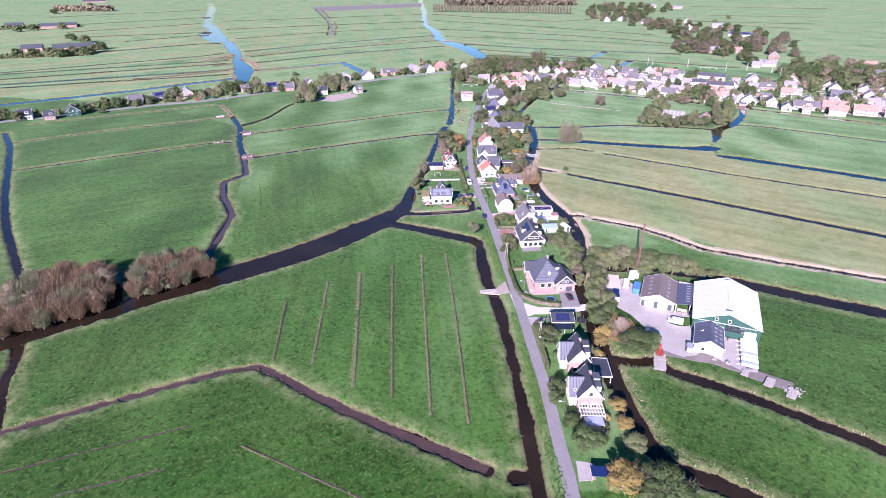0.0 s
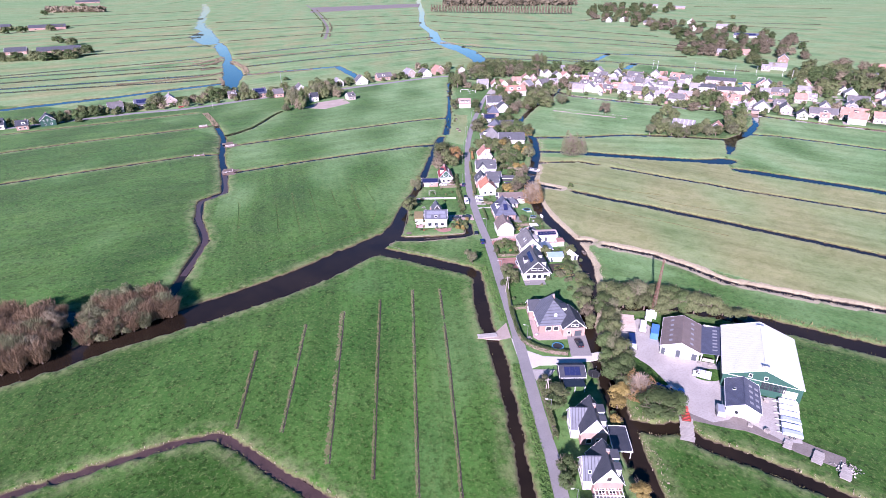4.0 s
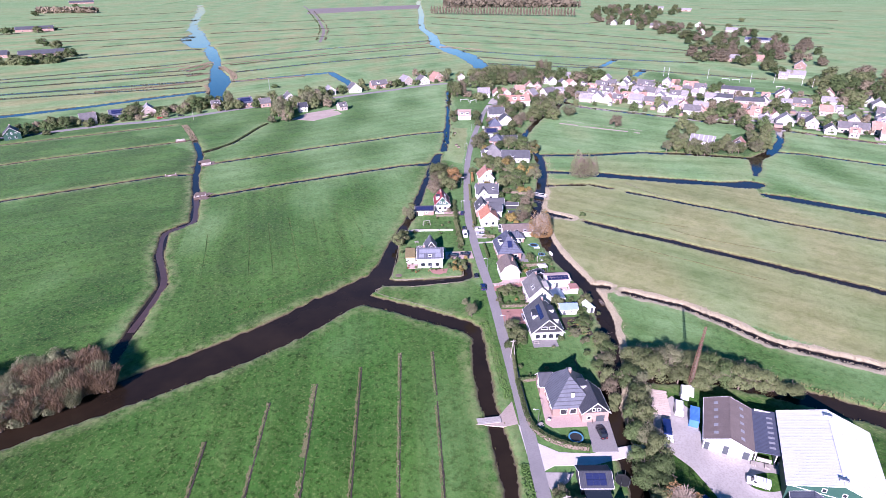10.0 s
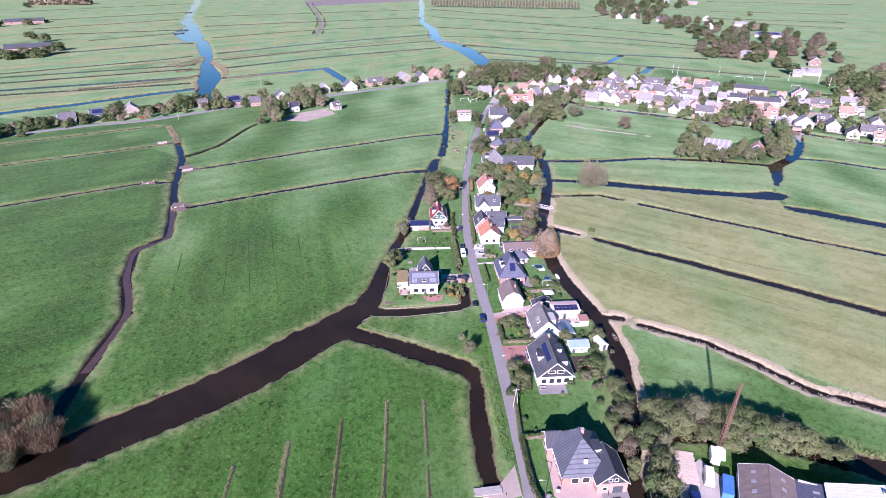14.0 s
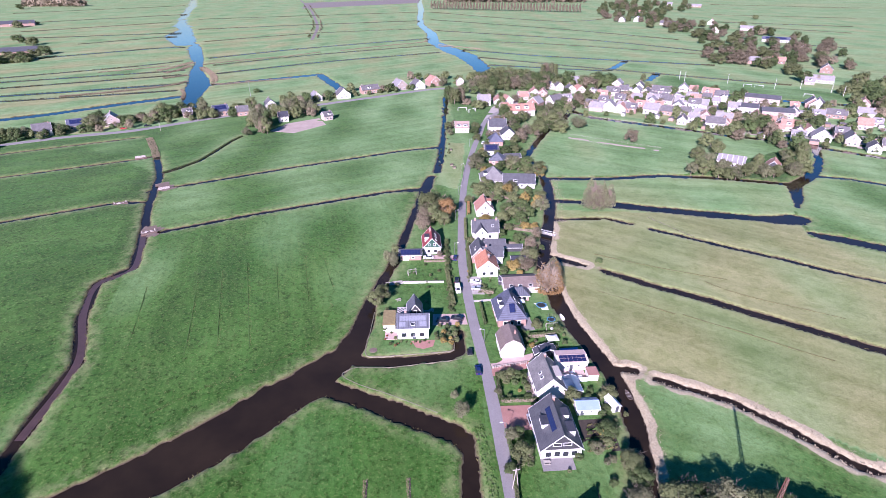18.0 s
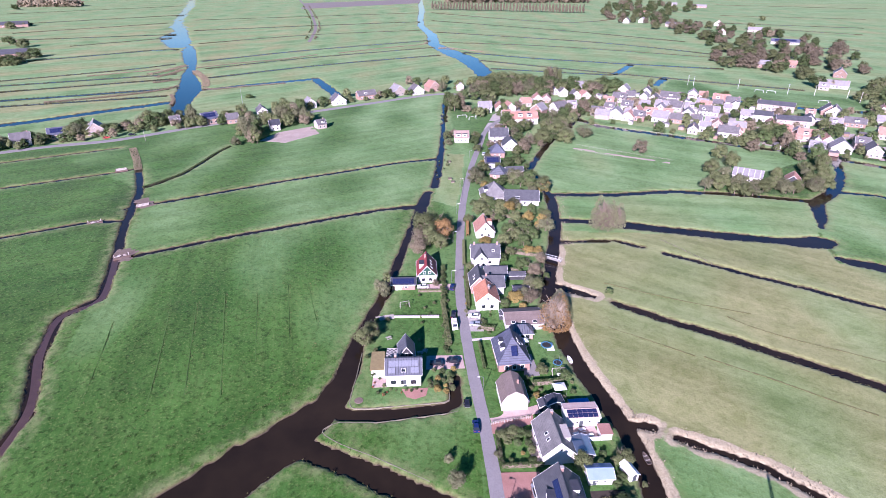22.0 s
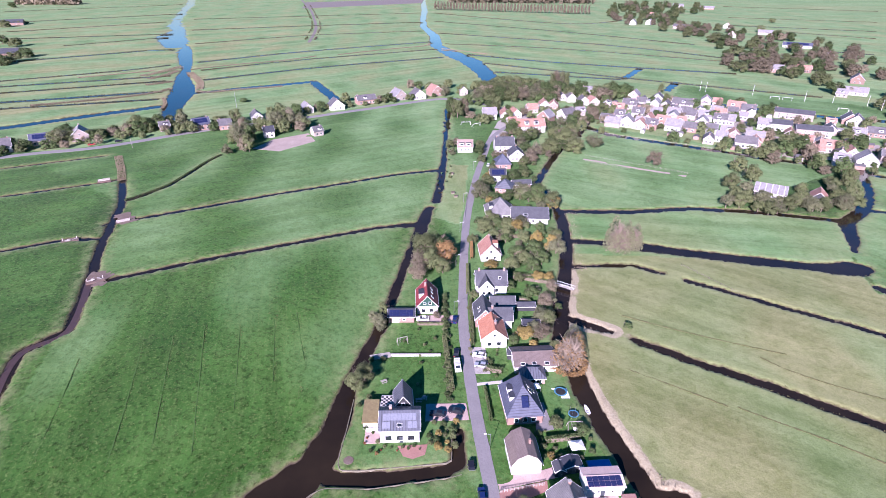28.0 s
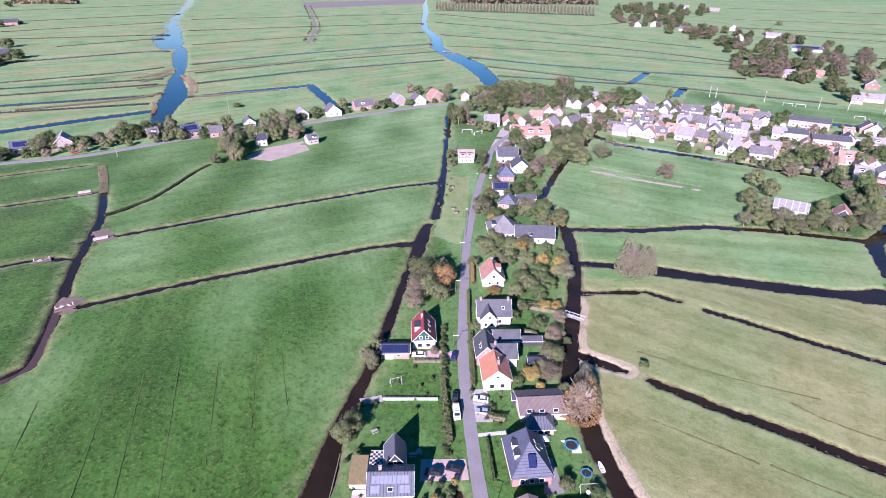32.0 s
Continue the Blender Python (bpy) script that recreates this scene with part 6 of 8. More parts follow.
def shoots_mesh(name, c, mat, rs):
    """Thin upright shoots that lean outward."""
    n = len(c)
    a = rs.uniform(0, 3.14, n)
    d = np.stack([np.cos(a), np.sin(a), 0 * a], 1) * rs.uniform(0.025, 0.07, n)[:, None]
    t = np.stack([c[:, 0] * 0.12 + rs.normal(size=n) * 0.2, c[:, 1] * 0.12 + rs.normal(size=n) * 0.2, np.ones(n)], 1) * rs.uniform(0.5, 1.4, n)[:, None]
    return loose_mesh(name, np.stack([c - d, c + d, c + d * 0.4 + t, c - d * 0.4 + t], 1), mat)


def limbs(rs, h, spread, depth, n0, r0, lean=0.55, up=0.35):
    """Trunk and branches as tapered tubes; also gives the ends of the twigs."""
    g, ends = Geo(), []
    g.tube((0, 0, -0.3), (0, 0, h * 0.28), r0, r0 * 0.75, 7)

    def grow(p, d, length, r, level):
        q = p + d * length
        g.tube(p, q, r, r * 0.55, 5 if level == 0 else 3)
        if level >= depth:
            ends.append(q)
            return
        for _ in range(3 if level == 0 else 2 + int(rs.rand() < 0.5)):
            e = (d + Vector(rs.normal(size=3)) * lean + Vector((0, 0, up * 0.5))).normalized()
            grow(p + d * length * rs.uniform(0.6, 1.0), e, length * rs.uniform(0.55, 0.8), r * 0.5, level + 1)

    for i in range(n0):
        a = i * 6.283 / n0 + rs.uniform(-0.4, 0.4)
        d = Vector((math.cos(a) * spread, math.sin(a) * spread, 1.0)).normalized()
        grow(Vector((0, 0, h * rs.uniform(0.16, 0.28))), d, h * rs.uniform(0.3, 0.42), r0 * 0.6, 0)
    return g, ends


TREE_KINDS = {
    # leaf, leaves, leaf size, depth of branching, spread, bark; all for a tree 8 m high and wide
    "green": ("LEAF_GREEN", 3400, 0.3, 2, 0.75),
    "olive": ("LEAF_OLIVE", 3200, 0.3, 2, 0.75),
    "grey": ("LEAF_GREY", 2800, 0.26, 2, 0.7),
    "brown": ("LEAF_BROWN", 3000, 0.23, 2, 0.6),
    "gold": ("LEAF_GOLD", 3000, 0.3, 2, 0.75),
    "red": ("LEAF_RED", 2600, 0.3, 2, 0.7),
    "fan": ("LEAF_AMBER", 2000, 0.2, 1, 0.5),
    "amber": ("LEAF_AMBER", 3200, 0.25, 2, 0.75),
    "bare": ("LEAF_GREY", 2600, 0.19, 1, 0.5),
    "far_green": ("LEAF_GREEN", 1150, 0.5, 1, 0.8),
    "far_olive": ("LEAF_OLIVE", 1150, 0.5, 1, 0.8),
    "far_brown": ("LEAF_BROWN", 1100, 0.46, 1, 0.7),
    "conifer": ("LEAF_GREEN", 1100, 0.4, 1, 0.3),
    "twig": ("LEAF_TWIG", 2000, 0.1, 2, 0.35),
    "twig_grey": ("LEAF_GREY", 2400, 0.1, 2, 0.4),
}
LEAF_GREY = leaf_material("grey_green_leaves", (0.125, 0.14, 0.07), (0.225, 0.225, 0.13))
LEAF_TWIG = leaf_material("russet_twigs", (0.11, 0.075, 0.045), (0.27, 0.19, 0.115))
LEAF_RED = leaf_material("red_leaves", (0.2, 0.06, 0.035), (0.34, 0.13, 0.07))
LEAVES = {"LEAF_TWIG": LEAF_TWIG, "LEAF_AMBER": LEAF_AMBER, "LEAF_GREEN": LEAF_GREEN, "LEAF_OLIVE": LEAF_OLIVE, "LEAF_GREY": LEAF_GREY, "LEAF_BROWN": LEAF_BROWN, "LEAF_GOLD": LEAF_GOLD, "LEAF_RED": LEAF_RED}
_trees = {}


def tree_meshes(kind, seed):
    if (kind, seed) not in _trees:
        leaf, count, size, depth, spread = TREE_KINDS[kind]
        out = None
        rs = np.random.RandomState(seed * 31 + len(kind))
        g, ends = limbs(rs, 8.0, spread, depth, 5 if depth < 3 else 7, 0.22)
        if kind in ("fan", "bare"):
            # leaves cling to the skirt of the crown
            a, z = rs.uniform(0, 6.28, count), rs.uniform(0, 1, count) ** (3.4 if kind == "fan" else 1.0)
            r = 3.3 * np.sqrt(1 - (z * 0.86) ** 2) * rs.uniform(0.75, 1.02, count)
            lop = 0.8 + 0.25 * np.sin(a * 2 + seed)
            c = np.stack([r * np.cos(a), r * np.sin(a), 0.9 + z * 6.6 * lop], 1)
        elif kind.startswith("twig"):
            # upright shoots that fan out from the stool
            a, q = rs.uniform(0, 6.28, count), np.sqrt(rs.uniform(0, 1, count))
            z = rs.uniform(0.1, 1, count)
            r = 2.9 * q * (0.55 + 0.45 * z)
            c = np.stack([r * np.cos(a), r * np.sin(a), 0.3 + z * (7.4 - 2.2 * q)], 1)
        elif kind == "conifer":
            z = rs.uniform(0, 1, count) ** 1.3
            a, r = rs.uniform(0, 6.28, count), 2.6 * (1 - z) * np.sqrt(rs.uniform(0.5, 1, count))
            c = np.stack([r * np.cos(a), r * np.sin(a), 0.5 + z * 7.8], 1)
        else:
            blobs = []
            for i in range(18):
                a, el = i * 2.4 + rs.uniform(-0.3, 0.3), rs.uniform(-1.0, 1.0)
                rad = rs.uniform(1.5, 2.7)
                blobs.append((math.cos(a) * rad * (1 - 0.35 * max(el, 0)), math.sin(a) * rad * (1 - 0.35 * max(el, 0)), 4.2 + el * 2.7, rs.uniform(0.9, 1.55)))
            blobs.append((0, 0, 6.4, 1.5))
            blobs = np.array(blobs)
            pick = rs.randint(len(blobs), size=count)
            d = rs.normal(size=(count, 3))
            d /= np.linalg.norm(d, axis=1)[:, None]
            r = blobs[pick, 3:] * rs.uniform(0.55, 1.08, (count, 1))
            c = blobs[pick, :3] + d * r
            out = d + 0.6 * (c - (0, 0, 3.6)) / 3.0
            c[:, 2] = np.maximum(c[:, 2], 0.3 + rs.uniform(0, 0.8, count))
        if kind in ("fan", "bare"):
            # hundreds of thin shoots from a short trunk
            tips = rs.normal(size=(900, 3)) * (1, 1, 0.75) + (0, 0, 0.55)
            tips[:, 2] = np.abs(tips[:, 2]) + 0.12
            tips /= np.linalg.norm(tips, axis=1)[:, None]
            for t in tips:
                end = Vector(t * (3.4, 3.4, 7.4) * rs.uniform(0.7, 1.0))
                low = Vector((rs.normal() * 0.15, rs.normal() * 0.15, rs.uniform(0.7, 1.6)))
                bend = low.lerp(end, 0.55) + Vector((0, 0, 0.35)) + Vector(rs.normal(size=3)) * 0.12
                g.tube(low, bend, 0.035, 0.024, 3)
                g.tube(bend, end, 0.024, 0.01, 3)
        _trees[kind, seed] = (g.mesh("trunk", BARK_PALE if kind == "fan" else BARK), shoots_mesh("crown", c, LEAVES[leaf], rs) if kind.startswith("twig") else quads_mesh("crown", c, size * rs.uniform(0.6, 1.35, count), 0.5, LEAVES[leaf], rs, out=out, loose=0.18 if kind.startswith("far") else 0.4))
    return _trees[kind, seed]


BARK_PALE = plain("pale_bark", (0.28, 0.22, 0.16), (0.38, 0.31, 0.24), 0.9, 1.0, 8.0)
_plant = random.Random(11)


def plant(rows, kinds, label, name="tree", group="", category="tree"):
    for i, (x, y, hgt, wide) in enumerate(rows):
        kind = kinds[i % len(kinds)]
        seed = _plant.randint(0, 2)
        tr, cr = tree_meshes(kind, seed)
        k = wide / 6.4 if kind != "conifer" else wide / 5.2
        m = pose(x, y, 0, 0, 0, _plant.uniform(0, 360)) @ Matrix.Diagonal((k, k, hgt / 8.0, 1))
        top = base(name, m, label, category, group)
        part("trunk", tr, None, top)
        part("crown", cr, None, top)


def plant_stuff(rows, kinds, name, label, category="wood", seed=3):
    """Many trees joined into one sheet of growth."""
    r = random.Random(seed)
    co, loops, starts, mats, names = [], [], [], [], []
    nv = nl = 0
    for i, (x, y, hgt, wide) in enumerate(rows):
        kind = kinds[i % len(kinds)]
        a, k, z = r.uniform(0, 6.28), wide / 6.4, hgt / 8.0
        for me in tree_meshes(kind, r.randint(0, 2)):
            p = np.empty(len(me.vertices) * 3, np.float32)
            me.vertices.foreach_get("co", p)
            p = p.reshape(-1, 3) * (k, k, z)
            p = np.stack([p[:, 0] * math.cos(a) - p[:, 1] * math.sin(a) + x, p[:, 0] * math.sin(a) + p[:, 1] * math.cos(a) + y, p[:, 2]], 1)
            l = np.empty(len(me.loops), np.int32)
            me.loops.foreach_get("vertex_index", l)
            st = np.empty(len(me.polygons), np.int32)
            me.polygons.foreach_get("loop_start", st)
            if me.materials[0].name not in names:
                names.append(me.materials[0].name)
            co.append(p), loops.append(l + nv), starts.append(st + nl), mats.append(np.full(len(st), names.index(me.materials[0].name), np.int32))
            nv, nl = nv + len(p), nl + len(l)
    out = bpy.data.meshes.new(name)
    out.vertices.add(nv)
    out.vertices.foreach_set("co", np.concatenate(co).ravel().astype(np.float32))
    out.loops.add(nl)
    out.loops.foreach_set("vertex_index", np.concatenate(loops).astype(np.int32))
    starts = np.concatenate(starts)
    out.polygons.add(len(starts))
    out.polygons.foreach_set("loop_start", starts.astype(np.int32))
    for n in names:
        out.materials.append(bpy.data.materials[n])
    out.polygons.foreach_set("material_index", np.concatenate(mats))
    out.update(calc_edges=True)
    return tagged(new(name, out), label, category, kind="stuff")


def blades(name, spots, heights, widths, mat, label, seed=5, category="reeds"):
    """Tufts of upright blades, each two crossed leaves, as one sheet of growth."""
    rs = np.random.RandomState(seed)
    n = len(spots)
    p = np.c_[spots, np.zeros(n)] if spots.shape[1] == 2 else spots
    out = []
    for turn in (0, 1.57):
        a = rs.uniform(0, 3.14, n) + turn
        d = np.stack([np.cos(a), np.sin(a), 0 * a], 1) * (widths * rs.uniform(0.6, 1.3, n))[:, None] / 2
        t = np.stack([rs.normal(size=n) * 0.25, rs.normal(size=n) * 0.25, np.ones(n)], 1) * (heights * rs.uniform(0.5, 1.3, n))[:, None]
        out.append(np.stack([p - d, p + d, p + d * 0.6 + t, p - d * 0.6 + t], 1))
    me = loose_mesh(name, np.concatenate(out), mat)
    return tagged(new(name, me), label, category, kind="stuff")


def along(line, step, off, spread, rs):
    pts = smooth_line(line, step)
    out = []
    for i, p in enumerate(pts):
        d = (pts[min(i + 1, len(pts) - 1)] - pts[max(i - 1, 0)]).normalized()
        s = Vector((-d.y, d.x, 0))
        q = p + s * (off + rs.uniform(-spread, spread)) + d * rs.uniform(-step, step)
        out.append((q.x, q.y))
    return out


REED = leaf_material("dry_reed", (0.26, 0.215, 0.145), (0.44, 0.37, 0.27))
SEDGE = leaf_material("bank_sedge", (0.09, 0.1, 0.035), (0.23, 0.205, 0.095))
LUSH = leaf_material("lush_verge_grass", (0.06, 0.14, 0.03), (0.13, 0.22, 0.06))
# dug soil, also the painted dark of shaded furrow trenches
SOIL_AND_SHADE = plain("dark_soil_and_shade", (0.03, 0.024, 0.018), (0.055, 0.042, 0.03), 0.95, 0.8, 5.0)
rs0 = np.random.RandomState(8)


def bank(index, side, reach=1.0, hgt=0.8, mat=None, label="dry reeds along the canal bank", step=0.14):
    width, line = CHANNELS[index]
    wide = max([p[2] for p in line if len(p) > 2] + [width])
    spots = np.array(along(line, step / max(1.0, reach / 1.4), side * (wide / 2 + reach * 0.3), wide * 0.25 + reach, rs0))
    d = edge_distance(spots) + rs0.normal(size=len(spots)) * 0.15
    # tussocks with gaps between them
    thick = waves(spots[:, 0], spots[:, 1], index + 70, 3.1) + 0.6 * waves(spots[:, 0], spots[:, 1], index + 71, 1.3)
    keep = (d > 0.05) & (d < reach) & (thick > -1.0)
    spots, thick = spots[keep], thick[keep]
    if len(spots):
        blades("reeds", np.c_[spots, np.full(len(spots), -0.25)], hgt * np.clip(0.7 + 0.3 * thick, 0.35, 1.05), np.full(len(spots), 0.2), mat or REED, label, index)


for i, side, reach, hgt, m in ((0, 1, 1.2, 0.7, SEDGE), (0, -1, 1.6, 0.5, SEDGE), (1, 1, 1.0, 0.6, SEDGE), (2, 1, 1.2, 0.5, SEDGE), (2, -1, 1.4, 0.5, SEDGE), (4, 1, 0.8, 0.5, SEDGE), (4, -1, 0.8, 0.5, SEDGE), (5, 1, 0.8, 0.6, SEDGE), (13, 1, 1.0, 0.5, REED), (13, -1, 0.8, 0.4, SEDGE), (14, -1, 3.6, 0.6, REED), (17, 1, 0.8, 0.4, SEDGE), (17, -1, 0.6, 0.4, SEDGE), (24, 1, 3.6, 0.6, REED), (24, -1, 1.8, 0.5, REED), (25, 1, 3.0, 0.6, REED), (25, -1, 3.0, 0.6, REED), (26, 1, 3.0, 1.0, SEDGE), (26, -1, 1.0, 0.6, SEDGE), (27, 1, 1.6, 0.6, REED), (27, -1, 0.8, 0.5, SEDGE), (18, 1, 0.7, 0.4, SEDGE), (19, -1, 0.9, 0.4, SEDGE), (19, 1, 0.6, 0.4, SEDGE), (16, -1, 1.6, 0.5, REED), (16, 1, 1.2, 0.5, REED)):
    bank(i, side, reach, hgt, m)
lane_side = np.array(along([(31.5, 60), (27.3, 112), (27.3, 131), (26.5, 150), (25.2, 172)], 0.12, 0, 1.3, rs0) + along([(24.0, 196), (22, 214), (19.5, 236)], 0.12, 0, 1.3, rs0) + along([(27.3, 60), (27, 131), (25.6, 172)], 0.3, 0.3, 0.9, rs0))
blades("verge_grass", lane_side, np.full(len(lane_side), 0.35), np.full(len(lane_side), 0.4), LUSH, "lush green verge between ditch and lane", 3, "grass")

FURROWS = [[(-58.7, 180), (-54.2, 145)], [(-45.6, 195), (-41.3, 143.5)], [(-33.5, 203), (-26.7, 132.6)], [(-21, 211), (-14.8, 127.6)], [(-9, 218), (-3.3, 120.5)], [(1.5, 218.7), (4.7, 170), (7.2, 117)], [(-111, 101), (-69.5, 117)], [(-53, 109.5), (-19.7, 93)], [(-95, 93.5), (-70.7, 102)], [(-125, 141), (-76, 164)], [(113.6, 313.5), (118.7, 307.7), (129.9, 300), (140.2, 294.8), (152.9, 287.9)], [(96, 290.5), (102.5, 286), (113.6, 278.9), (126.5, 269.6), (134.8, 264.4)], [(69.2, 306.5), (78.7, 300.5), (93.3, 290.8)], [(75, 336.8), (88, 329.9), (105.8, 321.9), (122.8, 315.2)], [(-31.2, 297.4), (-33.9, 274.7), (-47.5, 260.5), (-62, 250.6), (-73, 240.4)]]
DRY_GRASS = plain("trampled_dry_grass", (0.085, 0.105, 0.03), (0.18, 0.155, 0.07), 0.95, 1.2, 3.0, bump=0.4)
for n, line in enumerate(FURROWS):
    wide = (0.6, 0.55, 1.0, 0.5, 0.5, 0.5, 0.4, 0.4, 0.4, 0.6, 0.3, 0.3, 0.3, 0.3, 0.6)[n]
    if n != 9 and n < 14:
        # the first nine are flat dark ribbons that colour in a shaded trench
        tagged(part("furrow", ribbon(line, 0.4 if n < 9 else 0.26, -0.1, 0.09, 0.8, 0.1 if n < 9 else 0.3, n), SOIL_AND_SHADE if n < 9 else DRY_GRASS), "narrow dark drainage furrow in the pasture", "furrow", kind="structure")
    if n != 9 and n < 14:
        beside = [(x + (0.35 + wide * 0.5) * (-1 if n < 9 else 0.4), y) for x, y in line]
        tagged(part("dry_strip", ribbon(beside, wide * 0.85, -0.1, 0.06, 0.6, wide * 0.55, n + 20), DRY_GRASS), "trampled strip of dry grass beside a furrow", "grass", kind="structure")
    spots = np.array([p for k in range(2) for p in along(line, 0.22, -wide * 0.6, wide * 1.1, rs0)])
    blades("dry_grass", spots, np.full(len(spots), 0.16), np.full(len(spots), 0.1), REED if n % 3 and n < 10 else SEDGE, "line of dry brown grass beside a furrow", n, "grass")

TRODDEN = plain("trodden_earth", (0.13, 0.09, 0.07), (0.2, 0.15, 0.12), 0.95, 0.3, 2.0, bump=0.3)
# darker green puts the shade of sunken ruts into their colour
RUT = plain("rut_grass_with_shade", (0.035, 0.1, 0.012), (0.06, 0.135, 0.02), 0.95, 0.5, 4.0)
for n, line in enumerate(([(-89.1, 316.3), (-80.0, 287.2), (-74.4, 266.8)], [(-81.3, 322.0), (-65.2, 271.5)], [(-106.0, 309.0), (-98.5, 284.3), (-93.7, 266.7)], [(-72.8, 328.0), (-54.5, 271.6)], [(-60.4, 328.0), (-48.8, 287.3)], [(-50.0, 334.4), (-40.9, 299.4)], [(-42.7, 336.6), (-33.7, 309.4)])):
    tagged(part("furrow", ribbon(line, (0.3, 0.26, 0.22)[n % 3], -0.1, 0.085, 1.2, 0.12, n + 40), RUT), "faint grassy rut across the pasture", "furrow", kind="structure")
    spots = np.array(along(line, 0.35, 0.5, 0.6, rs0))
    blades("rough_grass", spots, np.full(len(spots), 0.14), np.full(len(spots), 0.2), SEDGE, "thin line of rough grass beside a rut", n + 60, "grass")
for n, line in enumerate(([(-132.5, 361.5), (-128, 361.8), (-123.5, 360)], [(-150.5, 422), (-146, 417), (-141, 412)], [(-127, 355.5), (-122.5, 354.5)])):
    tagged(part("bare_patch", ribbon(line, (5.5, 7.0, 3.0)[n], -0.1, 0.08, 0.8, 1.1, n + 80), TRODDEN), "trodden bare earth at a field gate", "mud", kind="structure")


def hedge(line, width, hgt, mat, label):
    rs = np.random.RandomState(int(abs(line[0][0] * 13 + line[0][1])))
    pts = smooth_line(line, 0.5)
    cs = []
    for i, p in enumerate(pts):
        d = (pts[min(i + 1, len(pts) - 1)] - pts[max(i - 1, 0)]).normalized()
        s = Vector((-d.y, d.x, 0))
        for _ in range(int(10 * (width + 2 * hgt))):
            u, z = rs.uniform(-1, 1), rs.uniform(0, 1)
            if rs.rand() < 0.6:
                z = 1.0
            else:
                u = rs.choice([-1, 1])
            q = p + s * (u * width / 2) + d * rs.uniform(-0.3, 0.3)
            cs.append((q.x, q.y, 0.05 + z * hgt + rs.normal() * 0.05))
    cs = np.array(cs)
    top = base("hedge", pose(0, 0, 0), label, "hedge", "garden hedges")
    part("foliage", quads_mesh("foliage", cs, 0.28 * rs.uniform(0.6, 1.3, len(cs)), 0.4, mat, rs), None, top)
    part("core", ribbon(line, width * 0.8, -0.1, hgt * 0.9, 0.5), BARK, top)


for line, w, hh, m, lab in (([(27.4, 203), (28.6, 187), (31.8, 181), (37.7, 177.6), (42.9, 176.6)], 1.1, 1.5, LEAF_GREEN, "clipped curving beech hedge beside the lane"), ([(27.6, 219), (27.2, 203)], 0.8, 1.2, LEAF_OLIVE, "narrow clipped hedge beside the lane"), ([(31.5, 163), (32.4, 144), (32.2, 140)], 1.2, 1.6, LEAF_OLIVE, "brown clipped hedge beside the lane"), ([(26.2, 257), (26.6, 246)], 0.9, 1.0, LEAF_GREEN, "green clipped garden hedge"), ([(26.6, 245.5), (37.2, 246)], 0.8, 1.2, LEAF_GREEN, "green clipped garden hedge"), ([(26.8, 233.5), (27.7, 226)], 0.8, 1.4, LEAF_GREEN, "green clipped garden hedge"), ([(23.4, 297), (24.4, 284)], 0.7, 1.1, LEAF_GREEN, "dark clipped garden hedge"), ([(36.5, 363), (53, 358)], 1.0, 1.6, LEAF_GREEN, "long green hedge between gardens"), ([(36.5, 346), (42, 345), (43.4, 340), (48, 339)], 0.9, 1.6, LEAF_GREEN, "green hedge with a corner"), ([(11.0, 322), (13.6, 296)], 1.4, 1.3, LEAF_OLIVE, "overgrown hedge along the lane"), ([(24.5, 306), (26.5, 305), (29, 304.6)], 1.2, 1.6, LEAF_GREEN, "green hedge beside the parking strip"), ([(38.5, 276.5), (48, 278)], 1.0, 1.5, LEAF_GREEN, "dark hedge between gardens"), ([(1.5, 329.6), (12.5, 329.8)], 0.7, 1.0, LEAF_OLIVE, "brown clipped hedge beside the drive"), ([(40, 234), (40, 234.5)], 0.6, 1.0, LEAF_GREEN, "small clipped box hedge"), ([(28.2, 203.5), (44, 206)], 0.8, 1.3, LEAF_GREEN, "green hedge between two lawns"), ([(19.8, 350), (20.2, 372)], 1.0, 1.2, LEAF_OLIVE, "hedge along the lane"), ([(20.5, 318), (20.6, 345)], 1.0, 1.3, LEAF_OLIVE, "shrubby hedge along the lane")):
    hedge(line, w, hh, m, lab)

hedge([(-157, 438), (-150, 449), (-144, 461), (-141, 478), (-138, 500), (-134, 514)], 1.3, 0.7, LEAF_GREEN, "rough dark growth along a field ditch")
GREEN_S = [(37, 109, 6, 7), (35, 117, 4, 5), (40, 109, 5, 6), (33, 129, 6, 5), (32, 125, 5, 4.5), (63, 150, 7, 11), (67, 151, 6, 9), (34, 152, 5, 5), (33, 160, 4, 4), (56, 167, 6, 6), (57, 163, 6, 6), (54, 166, 5, 5), (57, 187, 7, 5), (55, 179, 7, 5), (60, 193, 8, 5), (54, 172, 6, 5), (56, 179, 7, 6), (54, 166, 6, 7)]
plant(GREEN_S, ["green"], "dense green garden tree", group="trees")
plant([(53, 96, 7, 9), (55, 92, 6, 9), (48, 93, 6, 7), (50, 98, 5, 6)], ["green"], "dark green tree beside the canal", group="trees")
GREY_S = [(36, 158, 4, 4), (35, 156, 5, 7), (33, 162, 4, 4)]
plant(GREY_S, ["grey","olive"], "grey-green willow beside the lane", group="trees")
GOLD_S = [(43, 95, 8, 9), (53, 155, 6, 6), (56, 160, 5, 5), (49, 122, 4, 5), (49, 115, 4, 5), (50, 108, 4, 6), (50, 146, 3, 3.5), (52, 152, 5, 5), (53, 191, 3, 3)]
plant(GOLD_S, ["gold","gold","olive"], "golden autumn tree in a garden", group="trees")
BARE_S = [(60, 158, 8, 10)]
plant(BARE_S, ["fan"], "half-bare pinkish autumn tree beside the yard", group="trees")
